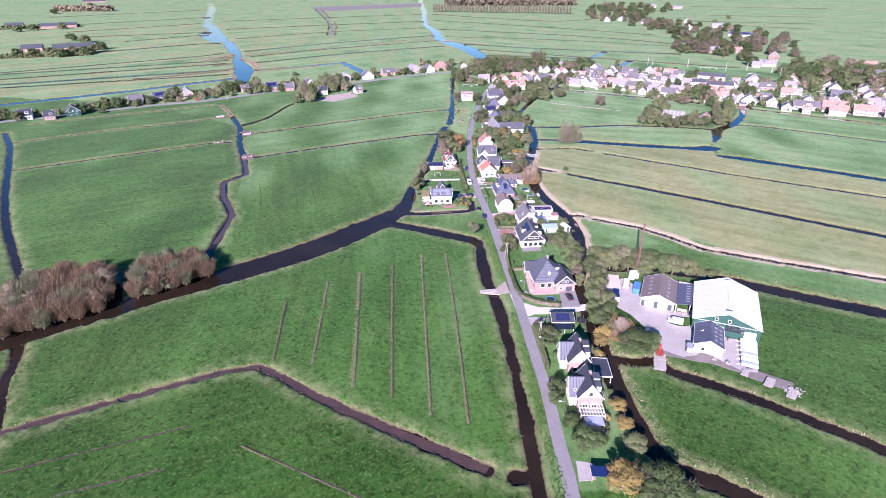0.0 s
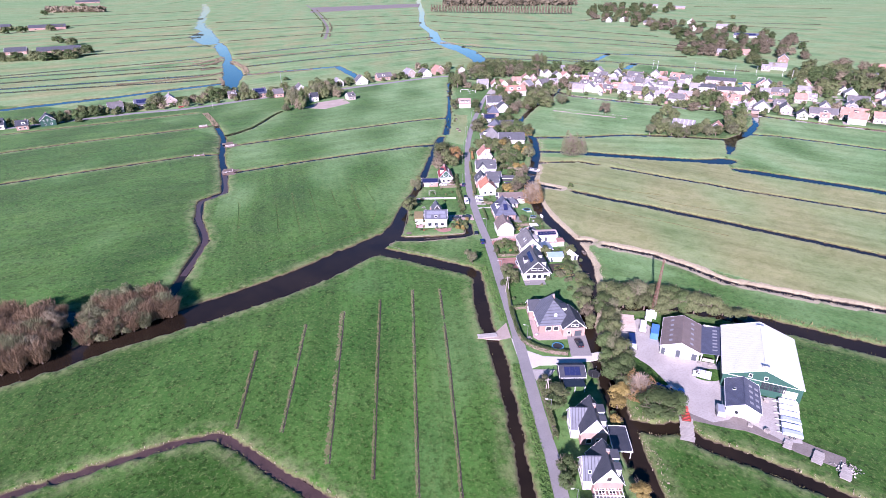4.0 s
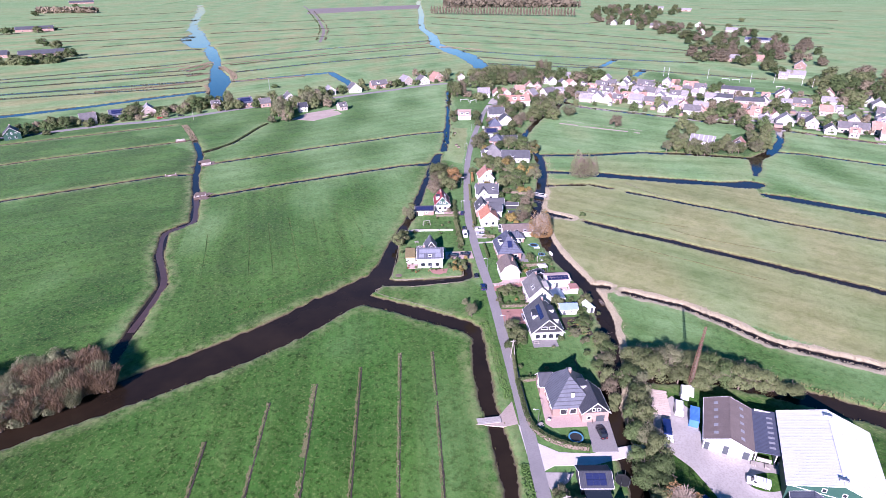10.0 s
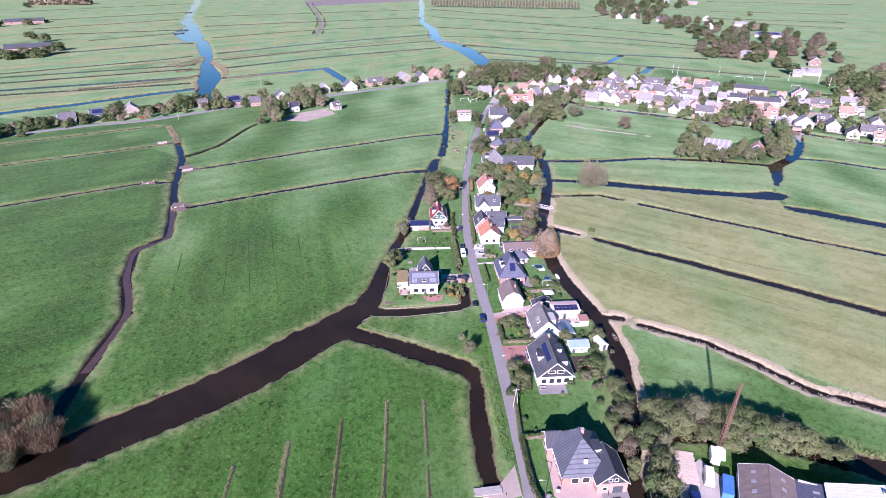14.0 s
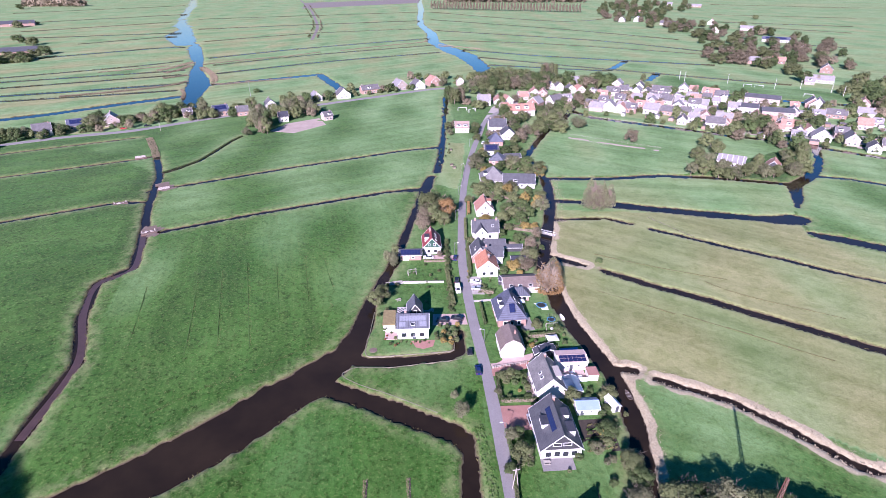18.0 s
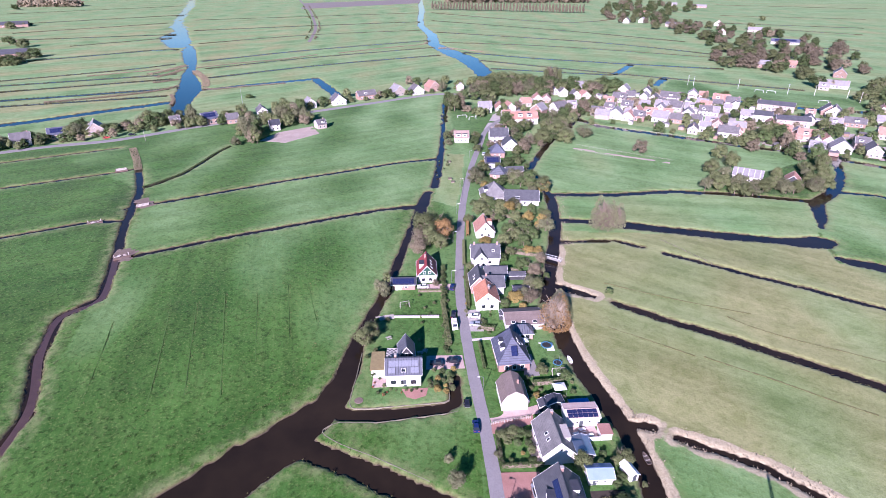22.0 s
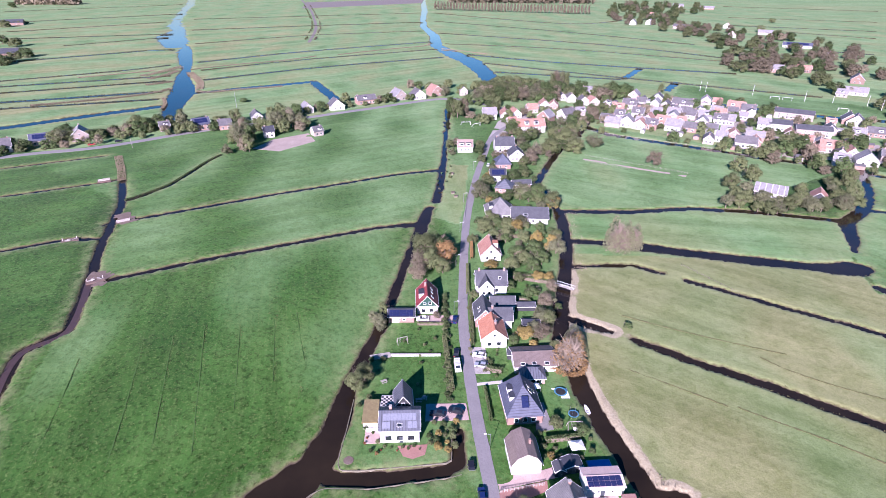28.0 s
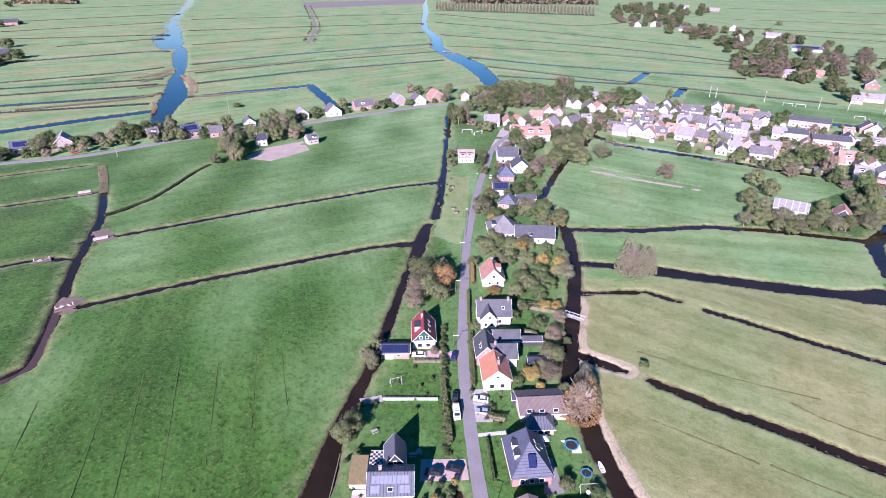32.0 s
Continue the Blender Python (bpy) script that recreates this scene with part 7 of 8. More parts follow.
ROW_N = [(65, 206, 9, 8), (69, 205, 9, 8), (76, 210, 8, 8), (76, 203, 7, 7), (60, 201, 8, 7), (60, 191, 9, 7), (59, 185, 9, 7), (62, 197, 9, 7), (84, 203, 8, 8), (89, 203, 8, 8), (93, 200, 8, 8), (99, 200, 7, 8)]
ROW_N += [(72, 208, 9, 9), (80, 207, 8, 9), (86, 207, 8, 9), (91, 205, 7, 8), (64, 210, 8, 8), (96, 203, 7, 8), (81, 201, 7, 8), (68, 211, 7, 8), (103, 199, 4, 6), (108, 197, 3.5, 6), (58, 178, 8, 7), (59, 173, 8, 7), (58, 168, 7, 7)]
plant(ROW_N, ["olive","olive","grey","olive","green"], "olive brown tree in the row behind the barns", group="trees")
CANAL_W = [(57, 222, 5, 6), (58, 217, 5, 6), (56, 211, 5, 6), (54, 202, 6, 5), (54, 198, 6, 5), (54, 193, 5, 4), (53, 209, 4, 4), (58, 224, 4, 5), (57, 220, 4.5, 5)]
plant(CANAL_W, ["olive","green","grey","olive","brown"], "brownish tree on the canal bank", group="trees")
GARDEN_M = [(30, 224, 6, 6), (27, 220, 4, 4), (28, 231, 4, 4), (30, 232, 3.5, 3.5), (47, 246, 5, 5), (58, 247, 5, 4.5), (54, 233, 4, 6), (50, 227, 3.5, 4), (56, 242, 2.5, 3), (28, 255, 3.5, 4), (30, 256, 3.5, 4), (32, 256, 3, 3.5), (26, 249, 2.5, 2.5), (49, 280, 3, 4), (42, 282, 3.5, 4)]
plant(GARDEN_M, ["olive","green","grey","green","olive"], "rounded shrub in a garden", group="trees")
WILLOW = [(15, 239, 6, 4.5), (13, 247, 3, 2.5), (-15, 296, 7, 6), (-13, 303, 5, 4), (-11, 327, 6, 4.5), (-11, 336, 5, 4), (-14, 331, 5, 4), (-11, 326, 5, 4), (-13, 300, 6, 6)]
plant(WILLOW, ["grey","grey","olive"], "grey-green willow by the water", group="trees")
FAN = [(50, 307, 13.5, 11.5), (54, 318, 8, 8)]
plant(FAN, ["fan","bare"], "spreading half-bare tree with orange leaves", group="trees")
CLUMP_RED = [(2, 377, 12.6, 11.7), (6, 383, 11.5, 10.4), (1, 368, 9.2, 9.1), (5, 369, 10.3, 10.4), (11, 375, 10.3, 9.1), (0, 361, 8.0, 7.8), (10, 366, 6.9, 6.5)]
plant(CLUMP_RED, ["olive","green","brown","olive","amber","brown","olive"], "autumn tree beside the red-roofed house", group="trees")
LANE_N = [(30, 453, 8, 8), (32, 416, 6, 6), (36, 409, 6, 6), (40, 408, 6, 7), (44, 406, 6, 6), (27, 413, 4, 5), (50, 444, 7, 7), (54, 441, 7, 7), (58, 439, 6, 6), (66, 435, 7, 7), (41, 378, 7, 7), (44, 374, 7, 7), (49, 383, 7, 7), (46, 395, 6, 6), (52, 395, 6, 6), (47, 369, 6, 6), (33, 397, 6, 6), (38, 394, 5, 5), (23, 393, 5, 5), (48, 361, 4, 5), (44, 349, 5, 6)]
plant(LANE_N, ["green","olive","green","olive","gold"], "garden tree along the lane", group="trees")
LANE_N2 = [(59, 384, 8, 9), (52, 361, 4, 4.5), (48, 342, 6, 6), (52, 353, 5, 5), (45, 332, 6, 6), (47, 331, 6, 6), (42, 325, 5, 6), (38, 322, 5, 6), (44, 323, 6, 7), (32, 344, 3, 3), (26, 326, 3, 3), (22, 348, 3, 3.5), (22, 337, 3, 4), (30, 371, 3, 6), (8, 334, 3, 3)]
plant(LANE_N2, ["grey","gold","brown","brown","grey","olive"], "pale autumn tree by the canal", group="trees")
FIELD_T = [(86.5, 386, 17, 13), (92.5, 388, 13, 10), (139, 501, 10, 10), (75, 329, 2.5, 3), (110, 537, 10, 12), (94, 525, 10, 12), (91, 544, 12, 14), (79, 524, 10, 12), (98, 556, 9, 9), (69, 520, 9, 9), (62, 503, 7, 7)]
plant(FIELD_T, ["bare","bare","brown","green","grey","olive","olive","olive"], "free-standing tree beside the water", group="trees")
ISLET = [(169, 463, 10, 9), (164, 445, 9, 8), (155, 436, 8, 7), (162, 436, 8, 7), (186, 474, 11, 9), (173, 454, 8, 7), (169, 431, 7, 7), (173, 428, 7, 8), (178, 429, 7, 8), (186, 434, 8, 8), (195, 440, 9, 8), (196, 434, 8, 7), (201, 431, 8, 8), (204, 456, 7, 6), (213, 437, 6, 6), (236, 466, 12, 8), (223, 442, 13, 9), (214, 434, 9, 7)]
plant(ISLET, ["olive","olive","grey"], "olive tree round the island house", group="trees")
TOWN_A = [(24, 696, 10, 10), (28, 654, 10, 9), (37, 706, 11, 12), (46, 681, 12, 14), (58, 711, 14, 14), (66, 693, 12, 14), (78, 712, 14, 14), (82, 683, 12, 12), (96, 709, 11, 12), (99, 678, 10, 11), (118, 721, 16, 9), (114, 726, 16, 8), (161, 695, 13, 16), (168, 685, 13, 16), (150, 678, 11, 12), (171, 624, 10, 12), (21, 628, 9, 8), (14, 646, 9, 8), (59, 573, 10, 11), (29, 610, 6, 8)]
plant_stuff(TOWN_A, ["far_olive","far_green","far_olive","far_brown"], "village_trees", "tall autumn trees among the village houses", seed=42)
TOWN_B = [(37, 602, 6, 9), (102, 579, 8, 9), (126, 608, 9, 9), (211, 708, 9, 6), (207, 668, 5, 6), (240, 647, 9, 6), (264, 662, 7, 8), (177, 614, 7, 8), (194, 607, 7, 6), (189, 629, 8, 9), (274, 628, 10, 10), (275, 591, 9, 10), (238, 536, 13, 12), (242, 525, 13, 12), (239, 511, 12, 10), (222, 526, 9, 10), (239, 564, 8, 9), (214, 506, 8, 9), (209, 516, 8, 8), (234, 496, 9, 8), (235, 487, 6, 7), (292, 558, 9, 9), (287, 538, 10, 12)]
plant_stuff(TOWN_B, ["far_olive","far_green","far_brown"], "town_trees", "autumn trees among the town houses", seed=34)
TOWN_C = [(353, 592, 10, 11), (401, 645, 14, 16), (425, 660, 15, 18), (405, 607, 15, 18), (409, 590, 15, 18), (463, 650, 12, 14), (371, 570, 12, 14), (351, 562, 10, 10), (328, 565, 9, 10), (244, 485, 12, 10), (267, 524, 10, 9), (402, 533, 10, 10), (243, 535, 11, 12), (231, 525, 10, 11), (239, 501, 10, 9), (235, 554, 9, 9), (186, 491, 10, 10), (291, 477, 6, 6), (281, 499, 6, 6)]
plant_stuff(TOWN_C, ["far_olive","far_green","far_olive","far_brown"], "town_trees", "tall autumn trees among the town houses", seed=39)
EAST_V = [(431, 1562, 16, 22), (415, 1429, 16, 24), (469, 1524, 16, 22), (367, 1380, 14, 18), (410, 1127, 13, 22), (407, 1058, 14, 24), (410, 1029, 14, 22), (379, 927, 14, 22), (364, 864, 14, 22), (390, 885, 14, 22), (438, 954, 14, 18), (442, 1012, 12, 18), (414, 874, 12, 20), (411, 845, 12, 18), (477, 925, 10, 16), (495, 927, 10, 16), (439, 828, 10, 16), (383, 746, 12, 18), (373, 708, 12, 18), (335, 816, 12, 16)]
plant_stuff(EAST_V, ["far_brown","far_olive","far_green","far_olive"], "far_trees", "broad trees round the distant village and farms", seed=35)
EAST_W = [(472, 847, 10, 14), (466, 814, 10, 14), (531, 1177, 12, 14), (513, 1074, 12, 12), (627, 1328, 9, 12), (389, 708, 8, 12), (436, 1356, 10, 14), (344, 1353, 9, 12), (525, 1542, 10, 16), (386, 809, 10, 12)]
plant_stuff(EAST_W, ["far_olive","far_brown"], "far_trees", "broad trees round the distant village and farms", seed=37)
DIKE_T = [(-258, 549, 9, 9), (-245, 549, 7, 8), (-237, 547, 7, 7), (-216, 559, 8, 9), (-210, 562, 10, 11), (-206, 569, 10, 10), (-205, 579, 9, 9), (-225, 556, 6, 8), (-190, 588, 12, 9), (-180, 563, 8, 8), (-173, 566, 9, 8), (-192, 564, 6, 7), (-159, 570, 7, 8), (-157, 579, 6, 7), (-150, 590, 12, 10), (-134, 560, 13, 10), (-123, 541, 13, 10), (-134, 539, 10, 9), (-127, 571, 11, 9), (-121, 522, 10, 8)]
plant_stuff(DIKE_T, ["far_green","far_olive","far_olive","far_brown"], "road_trees", "rounded trees beside the road", seed=29)
DIKE_U = [(-125, 601, 11, 10), (-120, 607, 12, 11), (-109, 592, 12, 11), (-108, 610, 11, 10), (-107, 566, 10, 10), (-117, 568, 9, 9), (-96, 571, 8, 8), (-94, 634, 8, 9), (-78, 662, 9, 8), (-81, 649, 6, 6), (-25, 720, 9, 9), (-17, 713, 9, 9), (-7, 712, 8, 9), (4, 698, 9, 9), (-34, 673, 5, 5), (-46, 669, 5, 5), (11, 722, 9, 9), (-229, 547, 7, 8), (-253, 553, 7, 8), (-166, 659, 4, 8)]
plant_stuff(DIKE_U, ["far_olive","far_olive","far_brown","far_green"], "road_trees", "rounded trees beside the road and farms", seed=39)
DIKE_V = [(-359, 465, 9, 9), (-344, 458, 8, 8), (-365, 449, 8, 8), (-313, 487, 8, 8), (-304, 479, 7, 7), (-299, 506, 9, 8), (-287, 503, 10, 9), (-302, 487, 5, 7), (-273, 513, 6, 6), (-265, 517, 6, 6), (-255, 551, 10, 9), (-291, 485, 4, 6)]
plant_stuff(DIKE_V, ["far_green","far_olive"], "road_trees", "rounded trees beside the western farmhouses", seed=43)
FAR_L = [(-583, 815, 12, 18), (-559, 814, 12, 18), (-542, 825, 12, 18), (-520, 813, 12, 18), (-517, 835, 12, 18), (-501, 834, 12, 18), (-499, 852, 12, 18), (-505, 883, 12, 18), (-577, 969, 12, 18), (-614, 995, 12, 18), (-800, 1139, 12, 18), (-781, 1159, 12, 18), (-745, 1189, 12, 18), (-991, 1564, 12, 18), (-1037, 1731, 12, 18), (-1043, 1827, 12, 18)]
plant_stuff(FAR_L, ["far_olive","far_green"], "far_trees", "broad trees round the distant village and farms", seed=45)

ROADSIDE = [(-299, 510, 7, 8), (-292, 510, 8, 9), (-289, 515, 7, 8), (-277, 523, 9, 9), (-273, 523, 8, 9), (-265, 523, 7, 8), (-255, 537, 9, 10), (-251, 538, 10, 10), (-246, 542, 8, 9), (-237, 549, 6, 9), (-233, 553, 6, 9), (-227, 560, 6, 9), (-218, 562, 9, 10), (-213, 566, 12, 12), (-206, 566, 11, 11), (-200, 574, 12, 10), (-196, 582, 8, 8), (-183, 574, 15, 9), (-158, 578, 9, 9), (-155, 580, 8, 9), (-138, 575, 9, 9)]
plant_stuff(ROADSIDE, ["green", "olive", "grey", "olive", "green"], "road_trees", "dark rounded trees along the farm road", seed=12)
PADDOCK_T = [(-131, 537, 16, 8), (-118, 522, 13, 8), (-125, 527, 15, 8), (-131, 517, 7, 7), (-123, 569, 11, 9), (-118, 572, 13, 9), (-114, 575, 14, 10), (-109, 578, 14, 10), (-104, 580, 13, 10), (-98, 580, 12, 9), (-94, 578, 9, 8), (-127, 545, 14, 8)]
plant(PADDOCK_T, ["grey", "olive", "grey"], "tall grey-green tree beside the sandy paddock", group="trees")
VILLAGE_W = [(38, 668, 13, 12), (47, 662, 14, 13), (57, 669, 14, 13), (67, 667, 15, 13), (77, 670, 14, 13), (86, 671, 14, 13), (95, 668, 13, 12), (103, 671, 12, 11), (54, 689, 15, 13), (74, 694, 15, 13), (94, 691, 14, 12), (63, 681, 14, 13), (84, 684, 14, 13), (109, 709, 17, 7), (113, 714, 19, 8), (119, 719, 19, 8), (124, 719, 17, 7), (14, 622, 15, 9), (19, 612, 16, 10), (24, 616, 15, 9), (9, 687, 11, 9), (1, 692, 10, 9)]
plant_stuff(VILLAGE_W, ["grey", "olive", "green", "olive", "brown"], "village_trees", "dense tall autumn trees behind the village houses", seed=14)
WILLOWS_N = [(86, 553, 10, 11), (91, 541, 11, 12), (96, 530, 10, 11), (85, 526, 9, 10), (98, 560, 11, 11), (78, 524, 9, 10), (29, 449, 9, 10), (35, 439, 6, 8), (34, 412, 6, 8), (29, 407, 6, 8), (51, 446, 9, 11), (59, 443, 9, 10), (65, 434, 9, 9), (39, 409, 6, 8), (46, 410, 6, 8)]
plant(WILLOWS_N, ["olive", "olive", "grey", "green"], "broad leafy tree among the northern gardens", group="trees")

LANE_W = [(12.6 - 0.035 * (y - 296) + 0.5 * math.sin(y), y, 1.3 + 0.7 * math.sin(y * 1.7) ** 2, 2.2) for y in range(292, 350, 2)]
plant(LANE_W, ["green", "green", "olive"], "low green shrub in the strip beside the lane", "shrub", group="garden shrubs", category="shrub")

NORTH_T = [(12.5, 533, 6, 6), (32, 521, 6, 7), (14, 519, 5, 5), (33, 530, 7, 7), (17, 537, 6, 6), (57, 566, 11, 9), (61, 560, 8, 8), (88, 573, 9, 10), (96, 588, 9, 10), (84, 590, 7, 8), (50, 548, 7, 7), (64, 545, 8, 9), (70, 556, 9, 10), (62, 527, 7, 8), (60, 538, 8, 8), (58, 497, 7, 7), (64, 505, 7, 8), (56, 482, 6, 7), (34, 464, 7, 8), (50, 475, 6, 7), (38, 486, 5, 6), (33, 505, 5, 6), (42, 512, 6, 6), (106, 596, 8, 9), (112, 606, 8, 8), (120, 598, 7, 8), (100, 616, 8, 8), (86, 608, 6, 7), (72, 618, 7, 8), (60, 624, 8, 9), (50, 628, 9, 9), (46, 638, 9, 10), (92, 624, 7, 8), (108, 626, 7, 8), (128, 622, 8, 8), (134, 610, 6, 7), (140, 636, 8, 9), (120, 640, 8, 8), (160, 606, 6, 7), (170, 582, 5, 6), (186, 590, 6, 7), (200, 584, 6, 6), (224, 572, 7, 8), (240, 590, 8, 8), (206, 596, 6, 6)]
plant_stuff(NORTH_T, ["olive", "green", "grey", "olive", "brown", "green"], "village_trees", "leafy garden trees among the northern village houses", seed=17)

# ---- scattered growth in gardens and between the houses ----
def scatter(poly, n, kinds, h0, h1, label, seed, gap=4.0, name="tree", category="tree", stuff=False):
    r = random.Random(seed)
    xs, ys = [p[0] for p in poly], [p[1] for p in poly]
    rows = []
    tries = 0
    while len(rows) < n and tries < n * 60:
        tries += 1
        x, y = r.uniform(min(xs), max(xs)), r.uniform(min(ys), max(ys))
        if not inside(np.array([x]), np.array([y]), poly)[0]:
            continue
        if any(math.hypot(x - a, y - b) < c * 0.75 + gap * 0.4 for a, b, c in BUILT) or any(math.hypot(x - q[0], y - q[1]) < gap for q in rows):
            continue
        hh = r.uniform(h0, h1)
        rows.append((x, y, hh, hh * r.uniform(0.85, 1.15)))
    if stuff:
        return plant_stuff(rows, kinds, name, label, seed=seed)
    plant(rows, kinds, label, name, category=category, group="trees" if category == "tree" else "garden shrubs")


FAR_MIX = ["far_olive", "far_green", "far_olive", "far_green", "far_olive", "far_brown"]
scatter([(115, 590), (207, 522), (285, 470), (400, 430), (480, 500), (480, 620), (330, 600), (230, 680), (120, 690)], 170, FAR_MIX, 2.5, 5.5, "garden shrubs between the town houses", 29, 4.0, "town_shrubs", stuff=True)
scatter([(20, 600), (120, 560), (240, 500), (420, 430), (520, 520), (520, 640), (330, 600), (250, 650), (170, 690), (20, 700)], 150, FAR_MIX, 5, 10, "small trees between the town houses", 21, 5.5, "town_trees", stuff=True)
scatter([(330, 760), (460, 760), (560, 960), (520, 1100), (420, 1300), (340, 1400), (330, 1300), (400, 1050), (330, 880)], 120, ["far_brown", "far_olive", "far_brown", "far_green"], 9, 15, "broad trees in the distant village", 22, 9.0, "far_trees", stuff=True)
scatter([(360, 560), (480, 560), (520, 680), (420, 700), (360, 640)], 44, FAR_MIX, 10, 16, "tall trees in the town's wooded edge", 23, 7.5, "far_trees", stuff=True)
scatter([(-370, 452), (-300, 490), (-200, 548), (-140, 588), (-150, 600), (-240, 560), (-350, 475)], 50, FAR_MIX, 4, 7, "roadside trees beside the farmhouses", 24, 4.5, "road_trees", stuff=True)
scatter([(-110, 610), (-60, 645), (0, 682), (0, 700), (-60, 665), (-115, 622)], 22, FAR_MIX, 4, 7, "small trees beside the roadside houses", 25, 5.0, "road_trees", stuff=True)
scatter([(380, 1300), (560, 1500), (640, 1700), (420, 1700), (340, 1450)], 55, FAR_MIX, 11, 17, "trees of a distant village wood", 26, 14.0, "far_trees", stuff=True)
scatter([(22, 690), (150, 660), (180, 690), (60, 730)], 46, FAR_MIX, 9, 14, "tall trees behind the village houses", 27, 6.5, "town_trees", stuff=True)
LOW = ["green", "olive", "green", "olive", "grey", "green", "gold"]
scatter([(32, 120), (50, 108), (50, 150), (33, 160)], 12, LOW, 1.5, 3.0, "rounded shrub in a front garden", 31, 2.6, "shrub", "shrub")
scatter([(27, 206), (48, 206), (56, 226), (29, 226)], 8, LOW, 1.0, 2.2, "low shrub at a lawn's edge", 32, 3.0, "shrub", "shrub")
scatter([(44, 222), (60, 224), (62, 250), (46, 250)], 16, LOW, 1.2, 2.8, "shrub in a kitchen garden", 33, 2.6, "shrub", "shrub")
scatter([(26, 246), (36, 246), (35, 258), (26, 258)], 10, LOW, 1.0, 2.4, "clipped shrub in a front garden", 34, 2.2, "shrub", "shrub")
scatter([(40, 266), (54, 272), (53, 278), (40, 275)], 6, LOW, 1.0, 2.2, "garden shrub near the canal", 35, 3.0, "shrub", "shrub")
scatter([(-14, 270), (-8, 268), (-8, 310), (-13, 310)], 10, LOW, 0.8, 1.8, "low shrub beside the white house", 36, 2.6, "shrub", "shrub")
scatter([(7, 272), (15, 273), (15, 283), (7, 283)], 14, ["gold", "olive", "green"], 1.2, 2.4, "autumn shrub beside the drive", 37, 1.8, "shrub", "shrub")
scatter([(-8, 294), (10, 292), (11, 330), (-9, 330)], 4, LOW, 0.8, 1.6, "small shrub in the long garden", 38, 3.5, "shrub", "shrub")
scatter([(33, 312), (52, 316), (54, 350), (34, 350)], 11, LOW, 2.0, 5.0, "dense green garden shrub", 39, 4.0, "shrub", "shrub")
scatter([(34, 352), (54, 360), (62, 400), (34, 400)], 15, ["green", "olive", "brown", "green", "gold", "olive", "grey"], 4.0, 7.0, "dense small garden tree", 40, 4.6)
scatter([(26, 398), (66, 398), (60, 412), (26, 414)], 14, ["green", "olive"], 2.5, 5.0, "small dense trees before the farmhouse", 41, 3.4, "garden_trees", stuff=True)
scatter([(30, 432), (66, 430), (60, 500), (34, 500)], 22, LOW, 2.0, 5.5, "small trees between the northern houses", 42, 4.0, "garden_trees", stuff=True)
scatter([(36, 500), (70, 495), (100, 560), (60, 590), (44, 550)], 26, ["olive", "green", "olive", "brown"], 3.0, 8.0, "trees among the northern houses", 43, 5.0, "garden_trees", stuff=True)
scatter([(19.5, 312), (21, 312), (21, 345), (19.5, 345)], 8, LOW, 1.0, 1.8, "low shrub at the lane's edge", 44, 2.0, "shrub", "shrub")
scatter([(-166, 163), (-150, 158), (-132, 168), (-124, 176), (-130, 190), (-134, 200), (-160, 198)], 75, ["twig", "twig", "twig_grey", "twig", "brown"], 6.5, 9.5, "dense leafless russet alder thicket by the water", 45, 2.6, "thicket", stuff=True)
scatter([(-116, 183), (-106, 189), (-95, 200), (-97, 207), (-106, 214), (-126, 208), (-122, 192)], 55, ["twig", "twig_grey", "twig", "grey", "twig"], 5.5, 8.5, "dense leafless russet alder thicket by the water", 47, 2.6, "thicket", stuff=True)
scatter([(155, 437), (200, 430), (225, 436), (226, 470), (205, 440), (160, 445)], 20, ["olive", "grey", "olive"], 5.0, 9.0, "olive trees round the island house", 46, 4.4, "island_trees", stuff=True)

# ---- distant ditches, tree rows and woods ----
DITCHES = [[(-698, 1123), (-509, 1278)], [(-640, 1042), (-424, 1110)], [(-518, 979), (-415, 1071)], [(-502, 849), (-384, 939), (-351, 945)], [(-428, 745), (-346, 799), (-308, 835)], [(-408, 718), (-280, 772)], [(-389, 690), (-273, 745)], [(-363, 654), (-255, 697)], [(-347, 632), (-244, 667)],
           [(-414, 1160), (-241, 1230), (-38, 1300)], [(-346, 1006), (-204, 1106), (-34, 1167)], [(-284, 854), (-175, 943), (-14, 1040)], [(-260, 804), (-160, 880), (-5, 968)], [(-237, 752), (-136, 827), (4, 902)], [(-479, 1330), (-281, 1401), (-49, 1483)]]
DITCHES_EAST = [[(-22, 1485), (220, 1294), (350, 1352)], [(-16, 1321), (199, 1171), (364, 1027)], [(-4, 1141), (235, 1018), (363, 903)], [(6, 1019), (165, 978), (353, 880)], [(35, 925), (145, 868), (325, 804)], [(53, 862), (188, 782), (353, 692)], [(62, 806), (190, 768)],
                [(587, 1425), (838, 1346)], [(531, 1276), (737, 1197)], [(573, 1185), (676, 1105)], [(530, 964), (567, 944)], [(694, 1699), (999, 1585)], [(-791, 1253), (-545, 1434)], [(-937, 1458), (-644, 1667)]]
DARK_SEDGE = leaf_material("dark_ditch_sedge", (0.06, 0.065, 0.03), (0.15, 0.135, 0.075))
for line in DITCHES[4:9]:
    (x0, y0), (x1, y1) = line[:2]
    line.insert(0, (x0 - 1.6 * (x1 - x0), y0 - 1.6 * (y1 - y0)))
r7 = np.random.RandomState(7)
